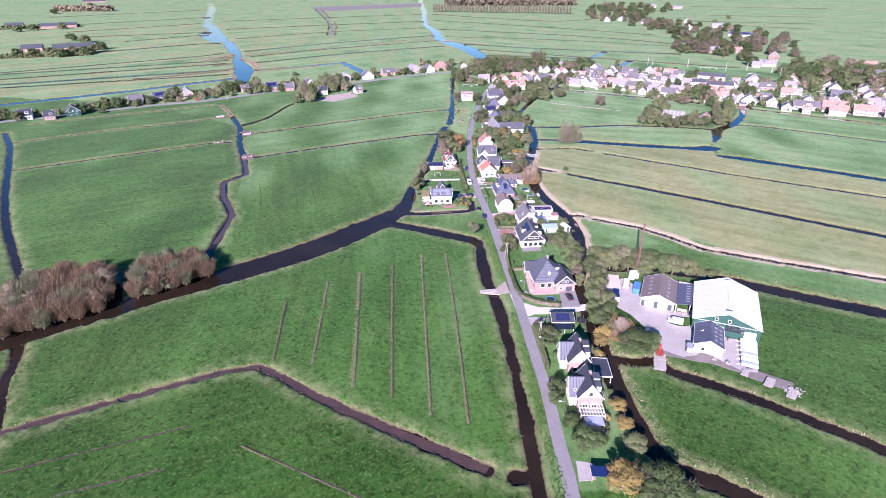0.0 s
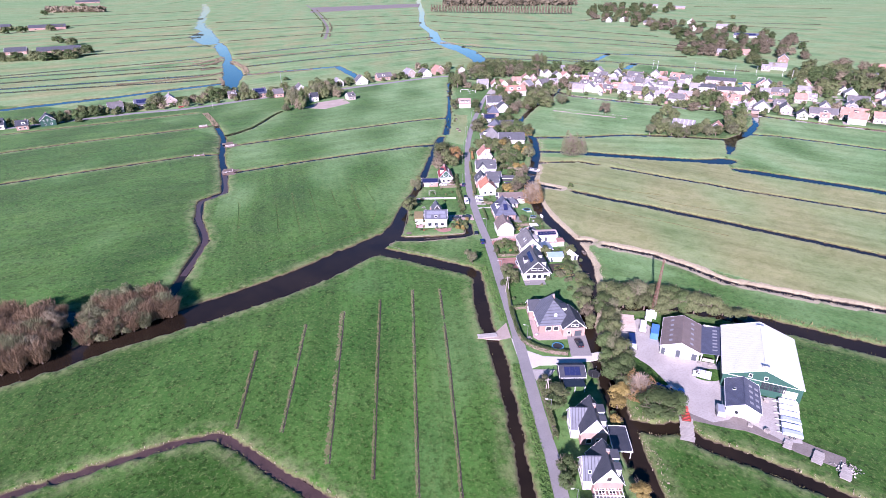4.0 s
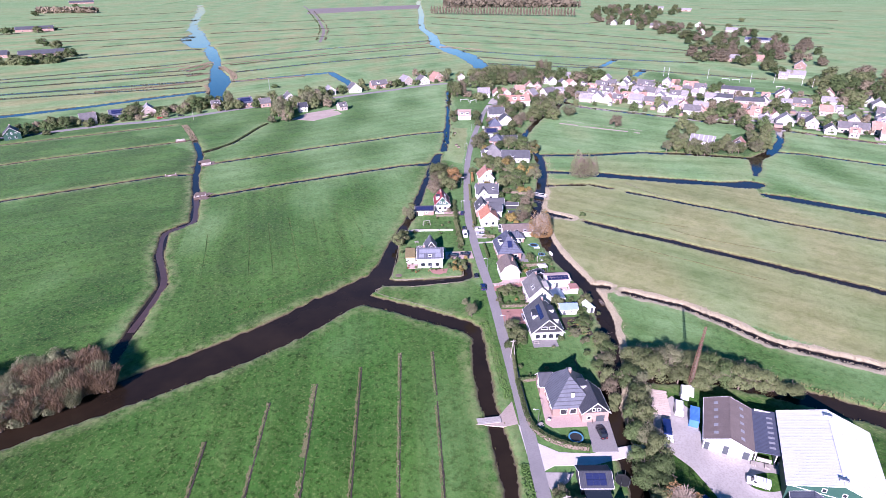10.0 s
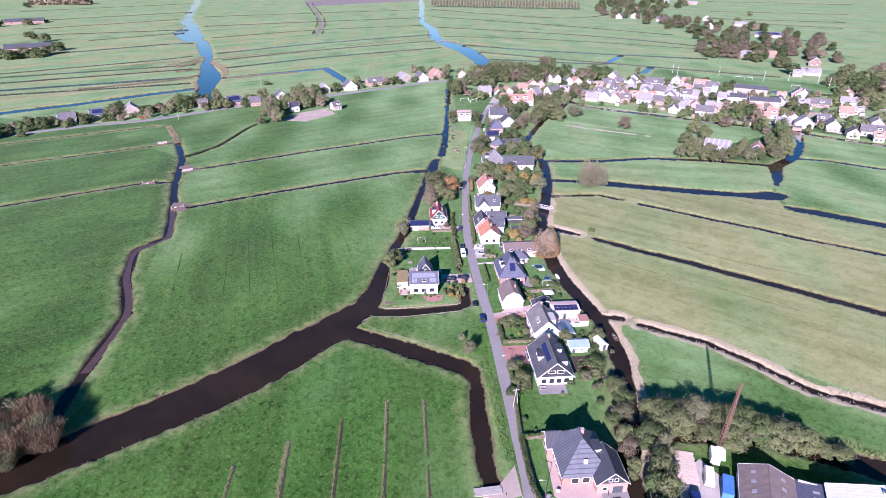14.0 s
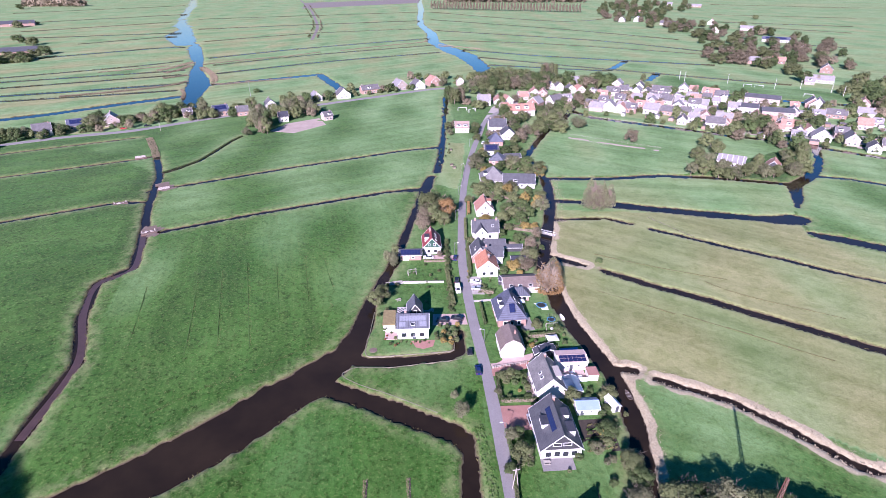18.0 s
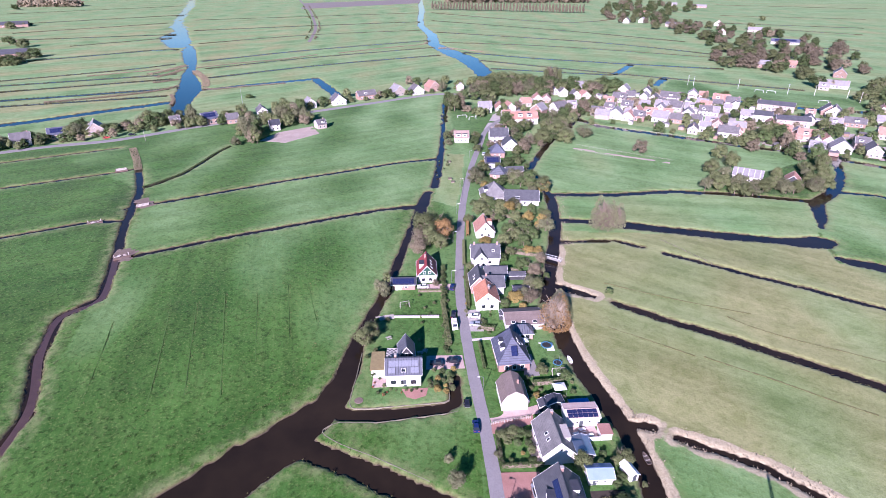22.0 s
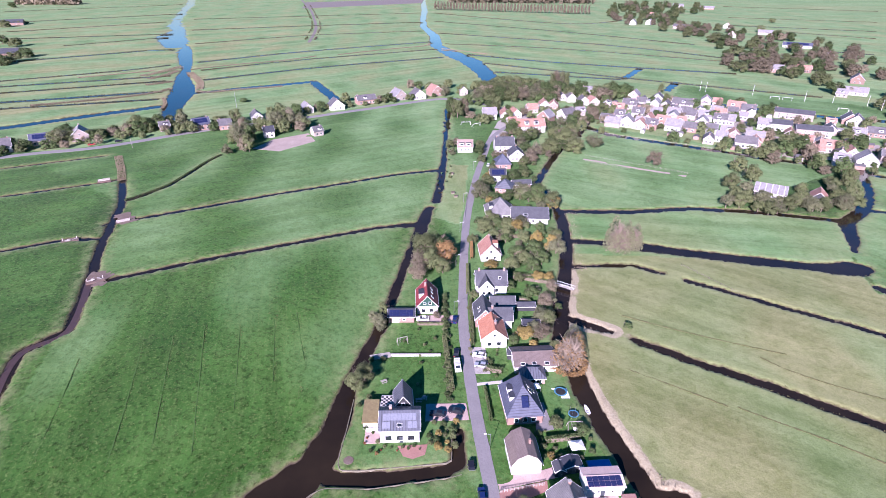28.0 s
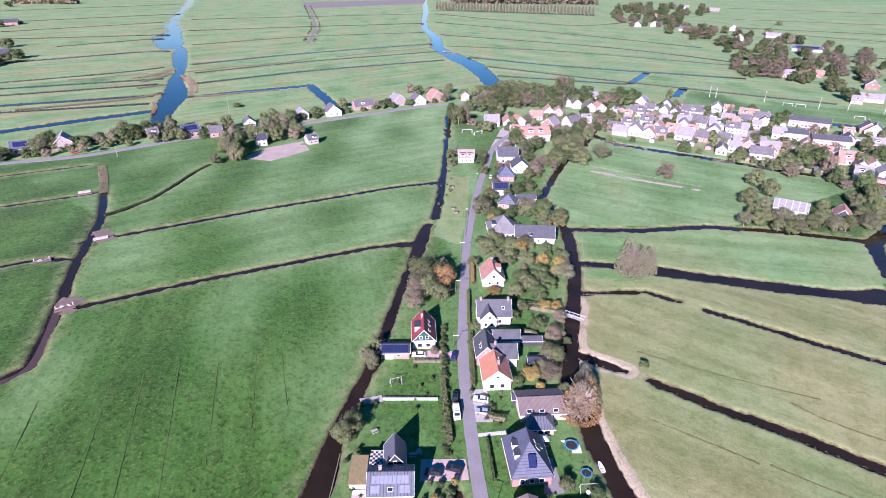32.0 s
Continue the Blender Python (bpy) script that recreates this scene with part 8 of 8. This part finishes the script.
for n, line in enumerate(DITCHES + DITCHES_EAST):
    wide = (3.4, 4.4, 3.0, 5.5)[n % 4]
    tagged(part("ditch", ribbon(line, wide, -0.2, 0.12, 15, 0.4, n), WATER), "narrow straight field ditch full of water", "ditch", kind="structure")
    side = -1 if n % 3 else 1
    spots = np.array(along(line, 0.6, side * (wide / 2 + 0.8), 0.8, r7) + along(line, 0.9, -side * (wide / 2 + 0.5), 0.4, r7))
    blades("reeds", spots, np.full(len(spots), 0.6), np.full(len(spots), 1.0), DARK_SEDGE, "rough reeds along a distant ditch", n + 40)
BROWN_REED = leaf_material("brown_reed", (0.2, 0.16, 0.105), (0.34, 0.28, 0.19))
for n, (line, wide, tall) in enumerate((([(-309, 770.6), (-300.7, 790), (-295.6, 807), (-291.5, 824)], 9, 1.8), ([(-294, 755), (-287, 774), (-285, 800)], 7, 1.8), ([(-340, 640), (-291.6, 665.8), (-261, 689.8), (-252, 709)], 5, 1.8), ([(-283.5, 726), (-271, 737), (-266, 743)], 6, 1.8), ([(-266.9, 790), (-250, 764), (-234, 735), (-224, 708)], 7, 1.8), ([(-224, 701), (-209, 696), (-191, 706), (-150, 724)], 4, 1.6), ([(-273, 808), (-236, 841), (-190, 870), (-155, 905)], 3, 1.2), ([(-129, 918), (-74, 963), (-25, 996), (-16, 1020)], 3.5, 1.2), ([(2, 972), (19, 962), (60, 930)], 4, 1.2), ([(-370, 760), (-310, 800)], 4, 1.2), ([(-242, 671), (-232, 653), (-226, 634)], 3, 1.4), ([(-174, 468), (-184, 486), (-198, 510)], 4.5, 1.2))):
    spots = np.array([p for k in range(6) for p in along(line, 0.5, 0, wide / 2, r7)])
    blades("reeds", spots, np.full(len(spots), tall * 0.5), np.full(len(spots), 0.55), BROWN_REED, "tall brown reeds fringing the wide distant canal", n + 90)
track_trees = [(x + s * 7, y, 3.5, 3) for x, y in along([(-330, 1640), (-250, 1342), (-217, 1200), (-199, 1087), (-191, 1026)], 26, 0, 1.0, r7) for s in (-1, 1)]
plant_stuff(track_trees, ["far_olive", "far_brown"], "track_trees", "low trees on both sides of a field track", seed=51)
poplars = [(-20 + i * 7.0, 1560 - i * 1.9, 20, 6) for i in range(48)]
plant_stuff(poplars, ["far_brown"], "poplar_row", "long roadside row of slender poplars")
wood = np.stack([r7.uniform(10, 390, 2600), r7.uniform(1760, 1930, 2600), r7.uniform(1, 15, 2600)], 1)
tagged(new("far_wood", quads_mesh("far_wood", wood, 7.0 * r7.uniform(0.5, 1.3, 2600), 0.3, LEAF_BROWN, r7)), "distant leafless brown wood", "wood", kind="stuff")
wood = np.stack([r7.uniform(-1040, -890, 900), r7.uniform(1640, 1670, 900), r7.uniform(1, 13, 900)], 1)
tagged(new("far_wood", quads_mesh("far_wood", wood, 6.0 * r7.uniform(0.5, 1.3, 900), 0.3, LEAF_BROWN, r7)), "distant brown wood beyond the pastures", "wood", kind="stuff")
wood = np.stack([r7.uniform(-860, -740, 500), r7.uniform(1195, 1225, 500), r7.uniform(1, 6, 500)], 1)
wood[:, 1] += (wood[:, 0] + 800) * 0.35
tagged(new("far_wood", quads_mesh("far_wood", wood, 3.4 * r7.uniform(0.5, 1.3, 500), 0.3, LEAF_OLIVE, r7)), "distant shelter belt of trees round a farm", "wood", kind="stuff")
n = 900
belt = np.stack([r7.uniform(-640, -490, n), r7.uniform(-7, 7, n), r7.uniform(0.3, 4.5, n)], 1)
belt[:, 1] += 812 + (belt[:, 0] + 560) * 0.25
tagged(new("far_wood", quads_mesh("far_wood", belt, 2.6 * r7.uniform(0.5, 1.3, n), 0.3, LEAF_OLIVE, r7)), "shelter belt of trees before a long barn", "wood", kind="stuff")

# ---- playing field, fences, lamps ----
def goal(x, y, turn, w=7.3, h=2.4):
    top = base("goal", pose(x, y, 0, 0, 0, turn), "white football goal frame on the playing field", "goal", "goals")
    part("post", Geo().tube((-w / 2, 0, -0.1), (-w / 2, 0, h), 0.12, 0.12), TRIM, top)
    part("post", Geo().tube((w / 2, 0, -0.1), (w / 2, 0, h), 0.12, 0.12), TRIM, top)
    part("crossbar", Geo().tube((-w / 2, 0, h), (w / 2, 0, h), 0.12, 0.12), TRIM, top)
    for sx in (-1, 1):
        part("stay", Geo().tube((sx * w / 2, 0, h), (sx * w / 2, 1.6, 0), 0.06, 0.06), TRIM, top)


for x, y, turn in ((306, 684, -28), (315, 680, -28), (341, 641, -28), (33, 586, 40), (25, 590, 5)):
    goal(x, y, turn)
for x, y in ((251.5, 717), (255, 712), (293, 699), (328, 675.5), (349.5, 670), (372, 658), (373.5, 642.5)):
    pl = base("floodlight", pose(x, y, 0), "slender white floodlight pole beside the field", "floodlight", "floodlights")
    part("pole", Geo().tube((0, 0, -0.2), (0, 0, 9), 0.13, 0.1), TRIM, pl)
    part("lamp_head", Geo().box(-0.6, -0.15, 8.95, 0.6, 0.15, 9.3), STEEL, pl)


def fence(line, gap, h, mat, label, rails=2, thick=0.12):
    top = base("fence", pose(0, 0, 0), label, "fence", "field fences")
    pts = smooth_line(line, gap)
    for i, p in enumerate(pts):
        part("post", Geo().box(p.x - thick / 2, p.y - thick / 2, -0.3, p.x + thick / 2, p.y + thick / 2, h), mat, top)
        if i:
            for k in range(rails):
                z = h * (0.9 - 0.4 * k)
                part("rail", Geo().tube(pts[i - 1] + Vector((0, 0, z)), p + Vector((0, 0, z)), thick * 0.35, thick * 0.35, 4), mat, top)


PALE_RAIL = plain("pale_weathered_rail", (0.3, 0.285, 0.23), (0.38, 0.36, 0.3), 0.9)
AGED_TIMBER = plain("aged_timber", (0.16, 0.145, 0.1), (0.24, 0.21, 0.15), 0.9, 1.0, 8.0)
fence([(100, 518), (154, 486)], 2.6, 1.1, PALE_RAIL, "pale post and rail fence in the pasture", thick=0.08)
fence([(98, 507), (121, 492)], 2.6, 1.1, PALE_RAIL, "pale post and rail fence in the pasture", thick=0.08)
fence([(46, 186), (47, 215)], 2.5, 1.2, DARKWOOD, "dark timber garden fence")
fence([(25, 260.2), (36, 262.6)], 0.8, 1.1, TIMBER, "grey slatted garden fence along the forecourt", 2, 0.16)
fence([(110, 374), (124, 352)], 4.0, 1.0, AGED_TIMBER, "timber gate and fence across the ditch")
fence([(20, 420), (22.5, 452)], 3.0, 1.0, TIMBER, "garden fence along the lane")
fence([(106, 597), (122, 572), (190, 535)], 3.0, 0.8, TIMBER, "timber revetment along the town canal")
gw = base("garden_wall", pose(1.8, 312.4, 0, 0, 0, 1), "low white garden wall between two lawns", "wall")
part("wall", Geo().box(-8.0, -0.25, -0.2, 8.0, 0.25, 0.7), TRIM, gw)
part("coping", Geo().box(-8.1, -0.32, 0.7, 8.1, 0.32, 0.8), CONCRETE, gw)


def lamp_post(x, y, turn):
    top = base("street_lamp", pose(x, y, 0, 0, 0, turn), "slim grey street lamp beside the lane", "street lamp", "street lamps")
    part("pole", Geo().tube((0, 0, -0.2), (0, 0, 5.2), 0.09, 0.06), STEEL, top)
    part("arm", Geo().tube((0, 0, 5.15), (1.3, 0, 5.35), 0.05, 0.04), STEEL, top)
    part("lamp_head", Geo().box(1.0, -0.12, 5.28, 1.75, 0.12, 5.42), TRIM, top)


for x, y, t in ((14.4, 337, 0), (23.4, 274, 180), (31.0, 186, 180), (15.4, 372, 0), (26.5, 232, 180), (17.6, 404, 0), (32.6, 150, 180), (33.5, 120, 180), (20, 440, 0), (27, 490, 0)):
    lamp_post(x, y, t)
for x, y in ((27.2, 215.6), (32.6, 156.8)):
    ap = base("utility_pole", pose(x, y, 0, 0, 0, 10), "pale timber utility pole braced like a letter A", "utility pole")
    part("leg", Geo().tube((-0.6, 0, -0.2), (0, 0, 7.0), 0.13, 0.1), TIMBER, ap)
    part("leg", Geo().tube((0.9, 0, -0.2), (0, 0, 7.0), 0.13, 0.1), TIMBER, ap)
    part("cross_arm", Geo().box(-0.9, -0.08, 6.3, 0.9, 0.08, 6.5), TIMBER, ap)
dp = base("utility_pole", pose(-198, 528, 0), "lone timber pole at the end of the ditch", "utility pole")
part("pole", Geo().tube((0, 0, -0.2), (0, 0, 7), 0.16, 0.12), TIMBER, dp)
dp = base("flag_mast", pose(-166, 640, 0), "tall steel mast on the far meadow", "mast")
part("pole", Geo().tube((0, 0, -0.2), (0, 0, 13), 0.2, 0.12), STEEL, dp)


# ---- garden things ----
def ring(g, r, z, tube_r, n=24):
    for i in range(n):
        a, b = 6.2832 * i / n, 6.2832 * (i + 1) / n
        g.tube((r * math.cos(a), r * math.sin(a), z), (r * math.cos(b), r * math.sin(b), z), tube_r, tube_r, 5)
    return g


def disc(r0, r1, z0, z1, n=28):
    """A flat ring or, with r0 = 0, a round plate."""
    g = Geo()
    c = [(math.cos(6.2832 * i / n), math.sin(6.2832 * i / n)) for i in range(n)]
    if not r0:
        return g.extrude([(r1 * x, r1 * y, z0) for x, y in c], (0, 0, z1 - z0))
    v = [(r * x, r * y, z) for r, z in ((r0, z0), (r1, z0), (r1, z1), (r0, z1)) for x, y in c]
    return g.add(v, [(a * n + i, a * n + (i + 1) % n, (a + 1) % 4 * n + (i + 1) % n, (a + 1) % 4 * n + i) for a in range(4) for i in range(n)])


def trampoline(x, y, r, pad, label, net=True):
    top = base("trampoline", pose(x, y, 0.05), label, "trampoline", "trampolines")
    part("mat", disc(0, r * 0.82, 0.62, 0.66), RUBBER, top)
    part("pad", disc(r * 0.8, r, 0.64, 0.72), pad, top)
    for i in range(6):
        a = i * 1.047
        part("leg", Geo().tube((r * math.cos(a), r * math.sin(a), 0), (r * 0.97 * math.cos(a), r * 0.97 * math.sin(a), 0.66), 0.04, 0.04), STEEL, top)
        if net:
            part("net_pole", Geo().tube((r * math.cos(a), r * math.sin(a), 0.66), (r * math.cos(a), r * math.sin(a), 2.2), 0.035, 0.035), STEEL, top)


TEAL = plain("teal_padding", (0.05, 0.2, 0.3), (0.08, 0.26, 0.36), 0.6)
trampoline(45.7, 295.5, 1.9, TEAL, "round trampoline with a teal edge on white paving", False)
trampoline(47.8, 286.4, 1.5, TEAL, "trampoline with teal edge and net poles")
trampoline(40.3, 180.4, 2.0, TEAL, "round trampoline with a teal edge beside the hedge", False)
trampoline(48.8, 166.2, 1.9, RUBBER, "black netted trampoline on the lawn")
slab("pavement", [(43.4, 293.2), (48.2, 293.4), (48.0, 297.8), (43.3, 297.6)], 0.05, TRIM, "square white paving under the trampoline")


def swing_set(x, y, turn, w=3.4):
    top = base("swing_set", pose(x, y, 0, 0, 0, turn), "pale timber swing set on the lawn", "swing")
    part("beam", Geo().tube((-w / 2, 0, 2.3), (w / 2, 0, 2.3), 0.08, 0.08), TIMBER, top)
    for sx in (-w / 2, w / 2):
        for sy in (-0.9, 0.9):
            part("leg", Geo().tube((sx, sy, -0.1), (sx, 0, 2.35), 0.08, 0.07), TIMBER, top)
    for sx in (-0.8, 0.8):
        part("seat", Geo().box(sx - 0.25, -0.1, 0.45, sx + 0.25, 0.1, 0.5), DARKWOOD, top)
        for k in (-0.2, 0.2):
            part("rope", Geo().tube((sx + k, 0, 0.5), (sx + k, 0, 2.3), 0.02, 0.02, 4), TIMBER, top)


swing_set(-3.0, 319.2, 20)
swing_set(47.2, 281.8, 5, 4.0)


def picnic_table(x, y, turn, label="weathered timber picnic table on the lawn", mat=None):
    top = base("picnic_table", pose(x, y, 0, 0, 0, turn), label, "table", "garden tables")
    for i in range(5):
        part("board", Geo().box(-0.9, -0.4 + i * 0.165, 0.72, 0.9, -0.26 + i * 0.165, 0.76), mat or TIMBER, top)
    for sy in (-0.8, 0.55):
        part("bench", Geo().box(-0.9, sy, 0.42, 0.9, sy + 0.25, 0.46), mat or TIMBER, top)
    for sx in (-0.65, 0.6):
        part("leg", Geo().tube((sx, -0.7, 0), (sx, -0.15, 0.72), 0.05, 0.05, 4), mat or TIMBER, top)
        part("leg", Geo().tube((sx, 0.7, 0), (sx, 0.15, 0.72), 0.05, 0.05, 4), mat or TIMBER, top)


for x, y, t in ((-7.1, 299.5, 30), (5.4, 292.4, 85), (3.8, 291.6, 5), (34.6, 202.2, 60), (36.2, 223.2, 0), (36.0, 253.5, 10), (31.5, 185.2, 40), (44, 190.2, 5)):
    picnic_table(x, y, t)


def boat(x, y, turn, l, label, mat):
    top = base("boat", pose(x, y, WATER_Z, 0, 0, turn), label, "boat", "moored boats")
    n, out = 9, []
    for k in range(n):
        t = k / (n - 1)
        out.append((l * (t - 0.5), l * 0.19 * math.sin(math.pi * min(1, 0.22 + t * 0.78)) ** 0.6))
    o = [(w, y, 0) for y, w in out] + [(-w, y, 0) for y, w in out[::-1]]
    g = Geo()
    m = len(o)
    g.add([(a * 0.7, b * 0.92, -0.1) for a, b, _ in o] + [(a, b, 0.5) for a, b, _ in o] + [(a * 0.85, b * 0.93, 0.5) for a, b, _ in o] + [(a * 0.7, b * 0.88, 0.15) for a, b, _ in o],
          [tuple(range(m))[::-1]] + [(k * m + i, k * m + (i + 1) % m, (k + 1) * m + (i + 1) % m, (k + 1) * m + i) for k in range(3) for i in range(m)] + [tuple(range(3 * m, 4 * m))])
    part("hull", g, mat, top)
    for k in (-0.2, 0.12):
        part("thwart", Geo().box(-l * 0.15, l * k, 0.3, l * 0.15, l * k + 0.25, 0.36), TIMBER, top)


boat(52.2, 289.2, 8, 3.6, "small white rowing boat moored at the bank", TRIM)
boat(64.4, 249, 8, 4.2, "dark rowing boat moored at the bank", DARKWOOD)
hut = House(58.2, 243.6, 20, 2.4, 4.4, 1.9, 2.7, WALL_WHITE, TRIM, "small white garden cabin beside the canal", name="garden_cabin", category="cabin", over=0.2)
hut.windows("l", 2, 1.2, 0.7, 0.7).door("f", 0)
for x, y, r, m, lab in ((47.2, 280.6, 0.7, TRIM, "round white garden table"), (34.2, 186.8, 0.5, TRIM, "round white garden table")):
    t = base("garden_table", pose(x, y, 0.05), lab + " on a lawn", "table")
    part("top", disc(0, r, 0.7, 0.76, 16), m, t)
    part("leg", Geo().tube((0, 0, 0), (0, 0, 0.7), 0.05, 0.05), STEEL, t)
tank = base("water_tank", pose(72.0, 157.2, 0.1), "round pale blue plastic tank in the farmyard", "tank")
part("shell", Geo().tube((0, 0, 0), (0, 0, 1.6), 1.1, 1.1, 18), SILVER, tank)
part("lid", disc(0, 0.9, 1.6, 1.68, 18), BLUE, tank)
for i, (x, y, t) in enumerate(((83.5, 171.6, FARM), (86.4, 170.4, FARM), (95.5, 154.2, FARM), (92.5, 153.0, 10), (78.4, 177.4, FARM), (89.8, 142.4, 30), (86.4, 144.6, 60))):
    pal = base("pallet", pose(x, y, 0.1, 0, 0, t), "weathered timber pallets and boards stacked on concrete", "pallet", "pallets")
    for k in range(3 + i % 3):
        for j in range(5):
            part("board", Geo().box(-0.6, -0.6 + j * 0.25, 0.1 + k * 0.16, 0.6, -0.44 + j * 0.25, 0.14 + k * 0.16), TIMBER, pal)
        for j in (-0.55, 0, 0.45):
            part("block", Geo().box(j, -0.6, 0.0 + k * 0.16, j + 0.1, 0.6, 0.1 + k * 0.16), TIMBER, pal)
rub = np.stack([r7.normal(103.5, 1.3, 160), r7.normal(129.5, 1.0, 160), np.abs(r7.normal(0.15, 0.2, 160))], 1)
tagged(new("rubble", quads_mesh("rubble", rub, 0.5 * r7.uniform(0.4, 1.2, 160), 0.5, CONCRETE, r7)), "heap of pale rubble beside the track", "rubble", kind="stuff")

# rows of the kitchen garden, and beds round the solar house
for k in range(7):
    spots = np.array(along([(47.5 + k * 0.3, 227 + k * 1.5), (55.5, 228.4 + k * 1.5)], 0.25, 0, 0.25, r7))
    blades("vegetable_row", spots, np.full(len(spots), 0.5), np.full(len(spots), 0.35), LUSH if k % 2 else SEDGE, "row of leafy plants in the kitchen garden", 70 + k, "vegetables")
slab("flower_bed", [(46.6, 226), (56.4, 227.5), (56, 239), (47.4, 238.4)], 0.02, SOIL_AND_SHADE, "dark dug soil of the kitchen garden", "bed")
scatter([(-10.5, 271), (-6, 270), (-6, 284), (-10.5, 284)], 10, ["red", "olive", "green", "amber"], 0.6, 1.2, "low reddish shrub beside the terrace", 51, 1.4, "shrub", "shrub")
scatter([(-6, 272.5), (5, 273), (5, 274.6), (-6, 274.4)], 8, ["green", "olive", "red"], 0.5, 1.0, "low flowering shrub under the windows", 52, 1.2, "shrub", "shrub")
scatter([(-9, 314), (9, 314), (9, 328), (-9, 328)], 5, LOW, 0.7, 1.5, "young shrub in the orchard garden", 53, 2.0, "shrub", "shrub")
scatter([(22, 300), (29, 303), (29, 318), (25, 318)], 10, LOW, 0.8, 1.8, "pot plant or shrub beside the parked cars", 54, 1.6, "shrub", "shrub")
scatter([(36, 270), (41, 272), (40, 282), (36, 280)], 8, LOW, 0.8, 2.2, "dark shrub between the houses", 55, 1.6, "shrub", "shrub")
scatter([(34, 341), (53, 343), (54, 358), (36, 362)], 7, LOW, 1.0, 2.6, "shrub in a sunny back garden", 56, 2.2, "shrub", "shrub")
scatter([(0, 440), (8, 440), (18, 500), (12, 520)], 10, LOW, 0.8, 2.0, "small shrub in the meadow garden", 57, 4.0, "shrub", "shrub")

# timber revetments along the moat and the mown island, a round bed, and a covered pool
for line in ([(-15.2, 292), (-15.4, 280), (-15.6, 268), (-11.7, 266.4), (-3.3, 267.2), (12, 269.2), (13.3, 270.2), (13.3, 279.5)], [(15.9, 265.6), (12, 264.4), (0.7, 262.3), (-6.7, 261.0), (-14.1, 260.9), (-18.4, 260.6), (-21.5, 257.4), (-16, 253.2), (-6, 248.6), (4, 243.4), (13, 238.6)]):
    tagged(part("revetment", ribbon(line, 0.2, -0.7, 0.02, 1.0, 0.03), AGED_TIMBER), "aged timber edging along a mown waterside lawn", "revetment", kind="structure")
bed = base("flower_bed", pose(-13.2, 269.6, 0.02), "round bare brown bed on a lawn", "bed")
part("soil", disc(0, 1.3, -0.05, 0.06, 20), TRODDEN, bed)
pool = base("pool_cover", pose(51.0, 268.9, 0, 0, 0, 6), "long blue sheet over a garden pool", "pool")
part("rim", Geo().box(-3.1, -1.5, -0.1, 3.1, 1.5, 0.45), TIMBER, pool)
part("cover", Geo().box(-2.9, -1.3, 0.45, 2.9, 1.3, 0.52), BLUE, pool)
for x, y in ((47.6, 256.4), (49.6, 258.0), (51.4, 256.0)):
    picnic_table(x, y, 20, "pale garden table on a paved terrace", TRIM)
tagged(part("track", ribbon([(98, 512), (122, 498), (152, 482)], 2.4, -0.2, 0.05, 3, 0.5, 8), PADDOCK), "narrow sandy path beside a pasture fence", "track", kind="structure")
# clipped hedges and a grey panel fence in the gardens north of the long shed
hedge([(36.5, 365.2), (53, 361)], 1.2, 1.5, LEAF_GREEN, "long dark clipped hedge between two gardens")
hedge([(34.5, 396), (42, 399), (52, 398)], 1.0, 1.6, LEAF_OLIVE, "overgrown hedge before the farmhouse")
hedge([(22.2, 378), (22.6, 392)], 1.1, 1.4, LEAF_AMBER, "amber beech hedge beside the lane")
for x, y, turn in ((14.5, 452, 8), (16.0, 447, 12), (14.0, 482, 4)):
    top = base("hen_coop", pose(x, y, 0, 0, 0, turn), "small dark-roofed timber coop in the meadow garden", "coop", "garden coops")
    part("body", Geo().box(-0.9, -0.6, -0.05, 0.9, 0.6, 0.9), AGED_TIMBER, top)
    part("roof", Geo().extrude([(-1.05, -0.75, 0.88), (1.05, -0.75, 0.88), (1.05, 0, 1.35), (-1.05, 0, 1.35)], (0, 0, 0.06)), DARKWOOD, top)
    part("roof", Geo().extrude([(-1.05, 0, 1.35), (1.05, 0, 1.35), (1.05, 0.75, 0.88), (-1.05, 0.75, 0.88)], (0, 0, 0.06)), DARKWOOD, top)
# paved yards and short streets between the town houses
_yard = random.Random(33)
TOWN_PAVE = plain("town_brick_paving", (0.34, 0.27, 0.245), (0.44, 0.37, 0.34), 0.9, 0.3, 3.0)
town_inner = [(135, 592), (206, 533), (276, 480), (376, 436), (432, 500), (395, 565), (320, 590), (268, 626), (216, 676), (156, 668)]
done = 0
for _ in range(800):
    x, y = _yard.uniform(135, 430), _yard.uniform(440, 676)
    if done < 70 and inside(np.array([x]), np.array([y]), town_inner)[0]:
        done += 1
        w, d, a = _yard.uniform(5, 14), _yard.uniform(3, 6), radians(_yard.choice([-28, 62]))
        c, s = math.cos(a), math.sin(a)
        corners = [(x + u * c - v * s, y + u * s + v * c) for u, v in ((-w / 2, -d / 2), (w / 2, -d / 2), (w / 2, d / 2), (-w / 2, d / 2))]
        slab("pavement", corners, 0.04 + 0.0006 * done, TOWN_PAVE, "paved yard between the town houses")
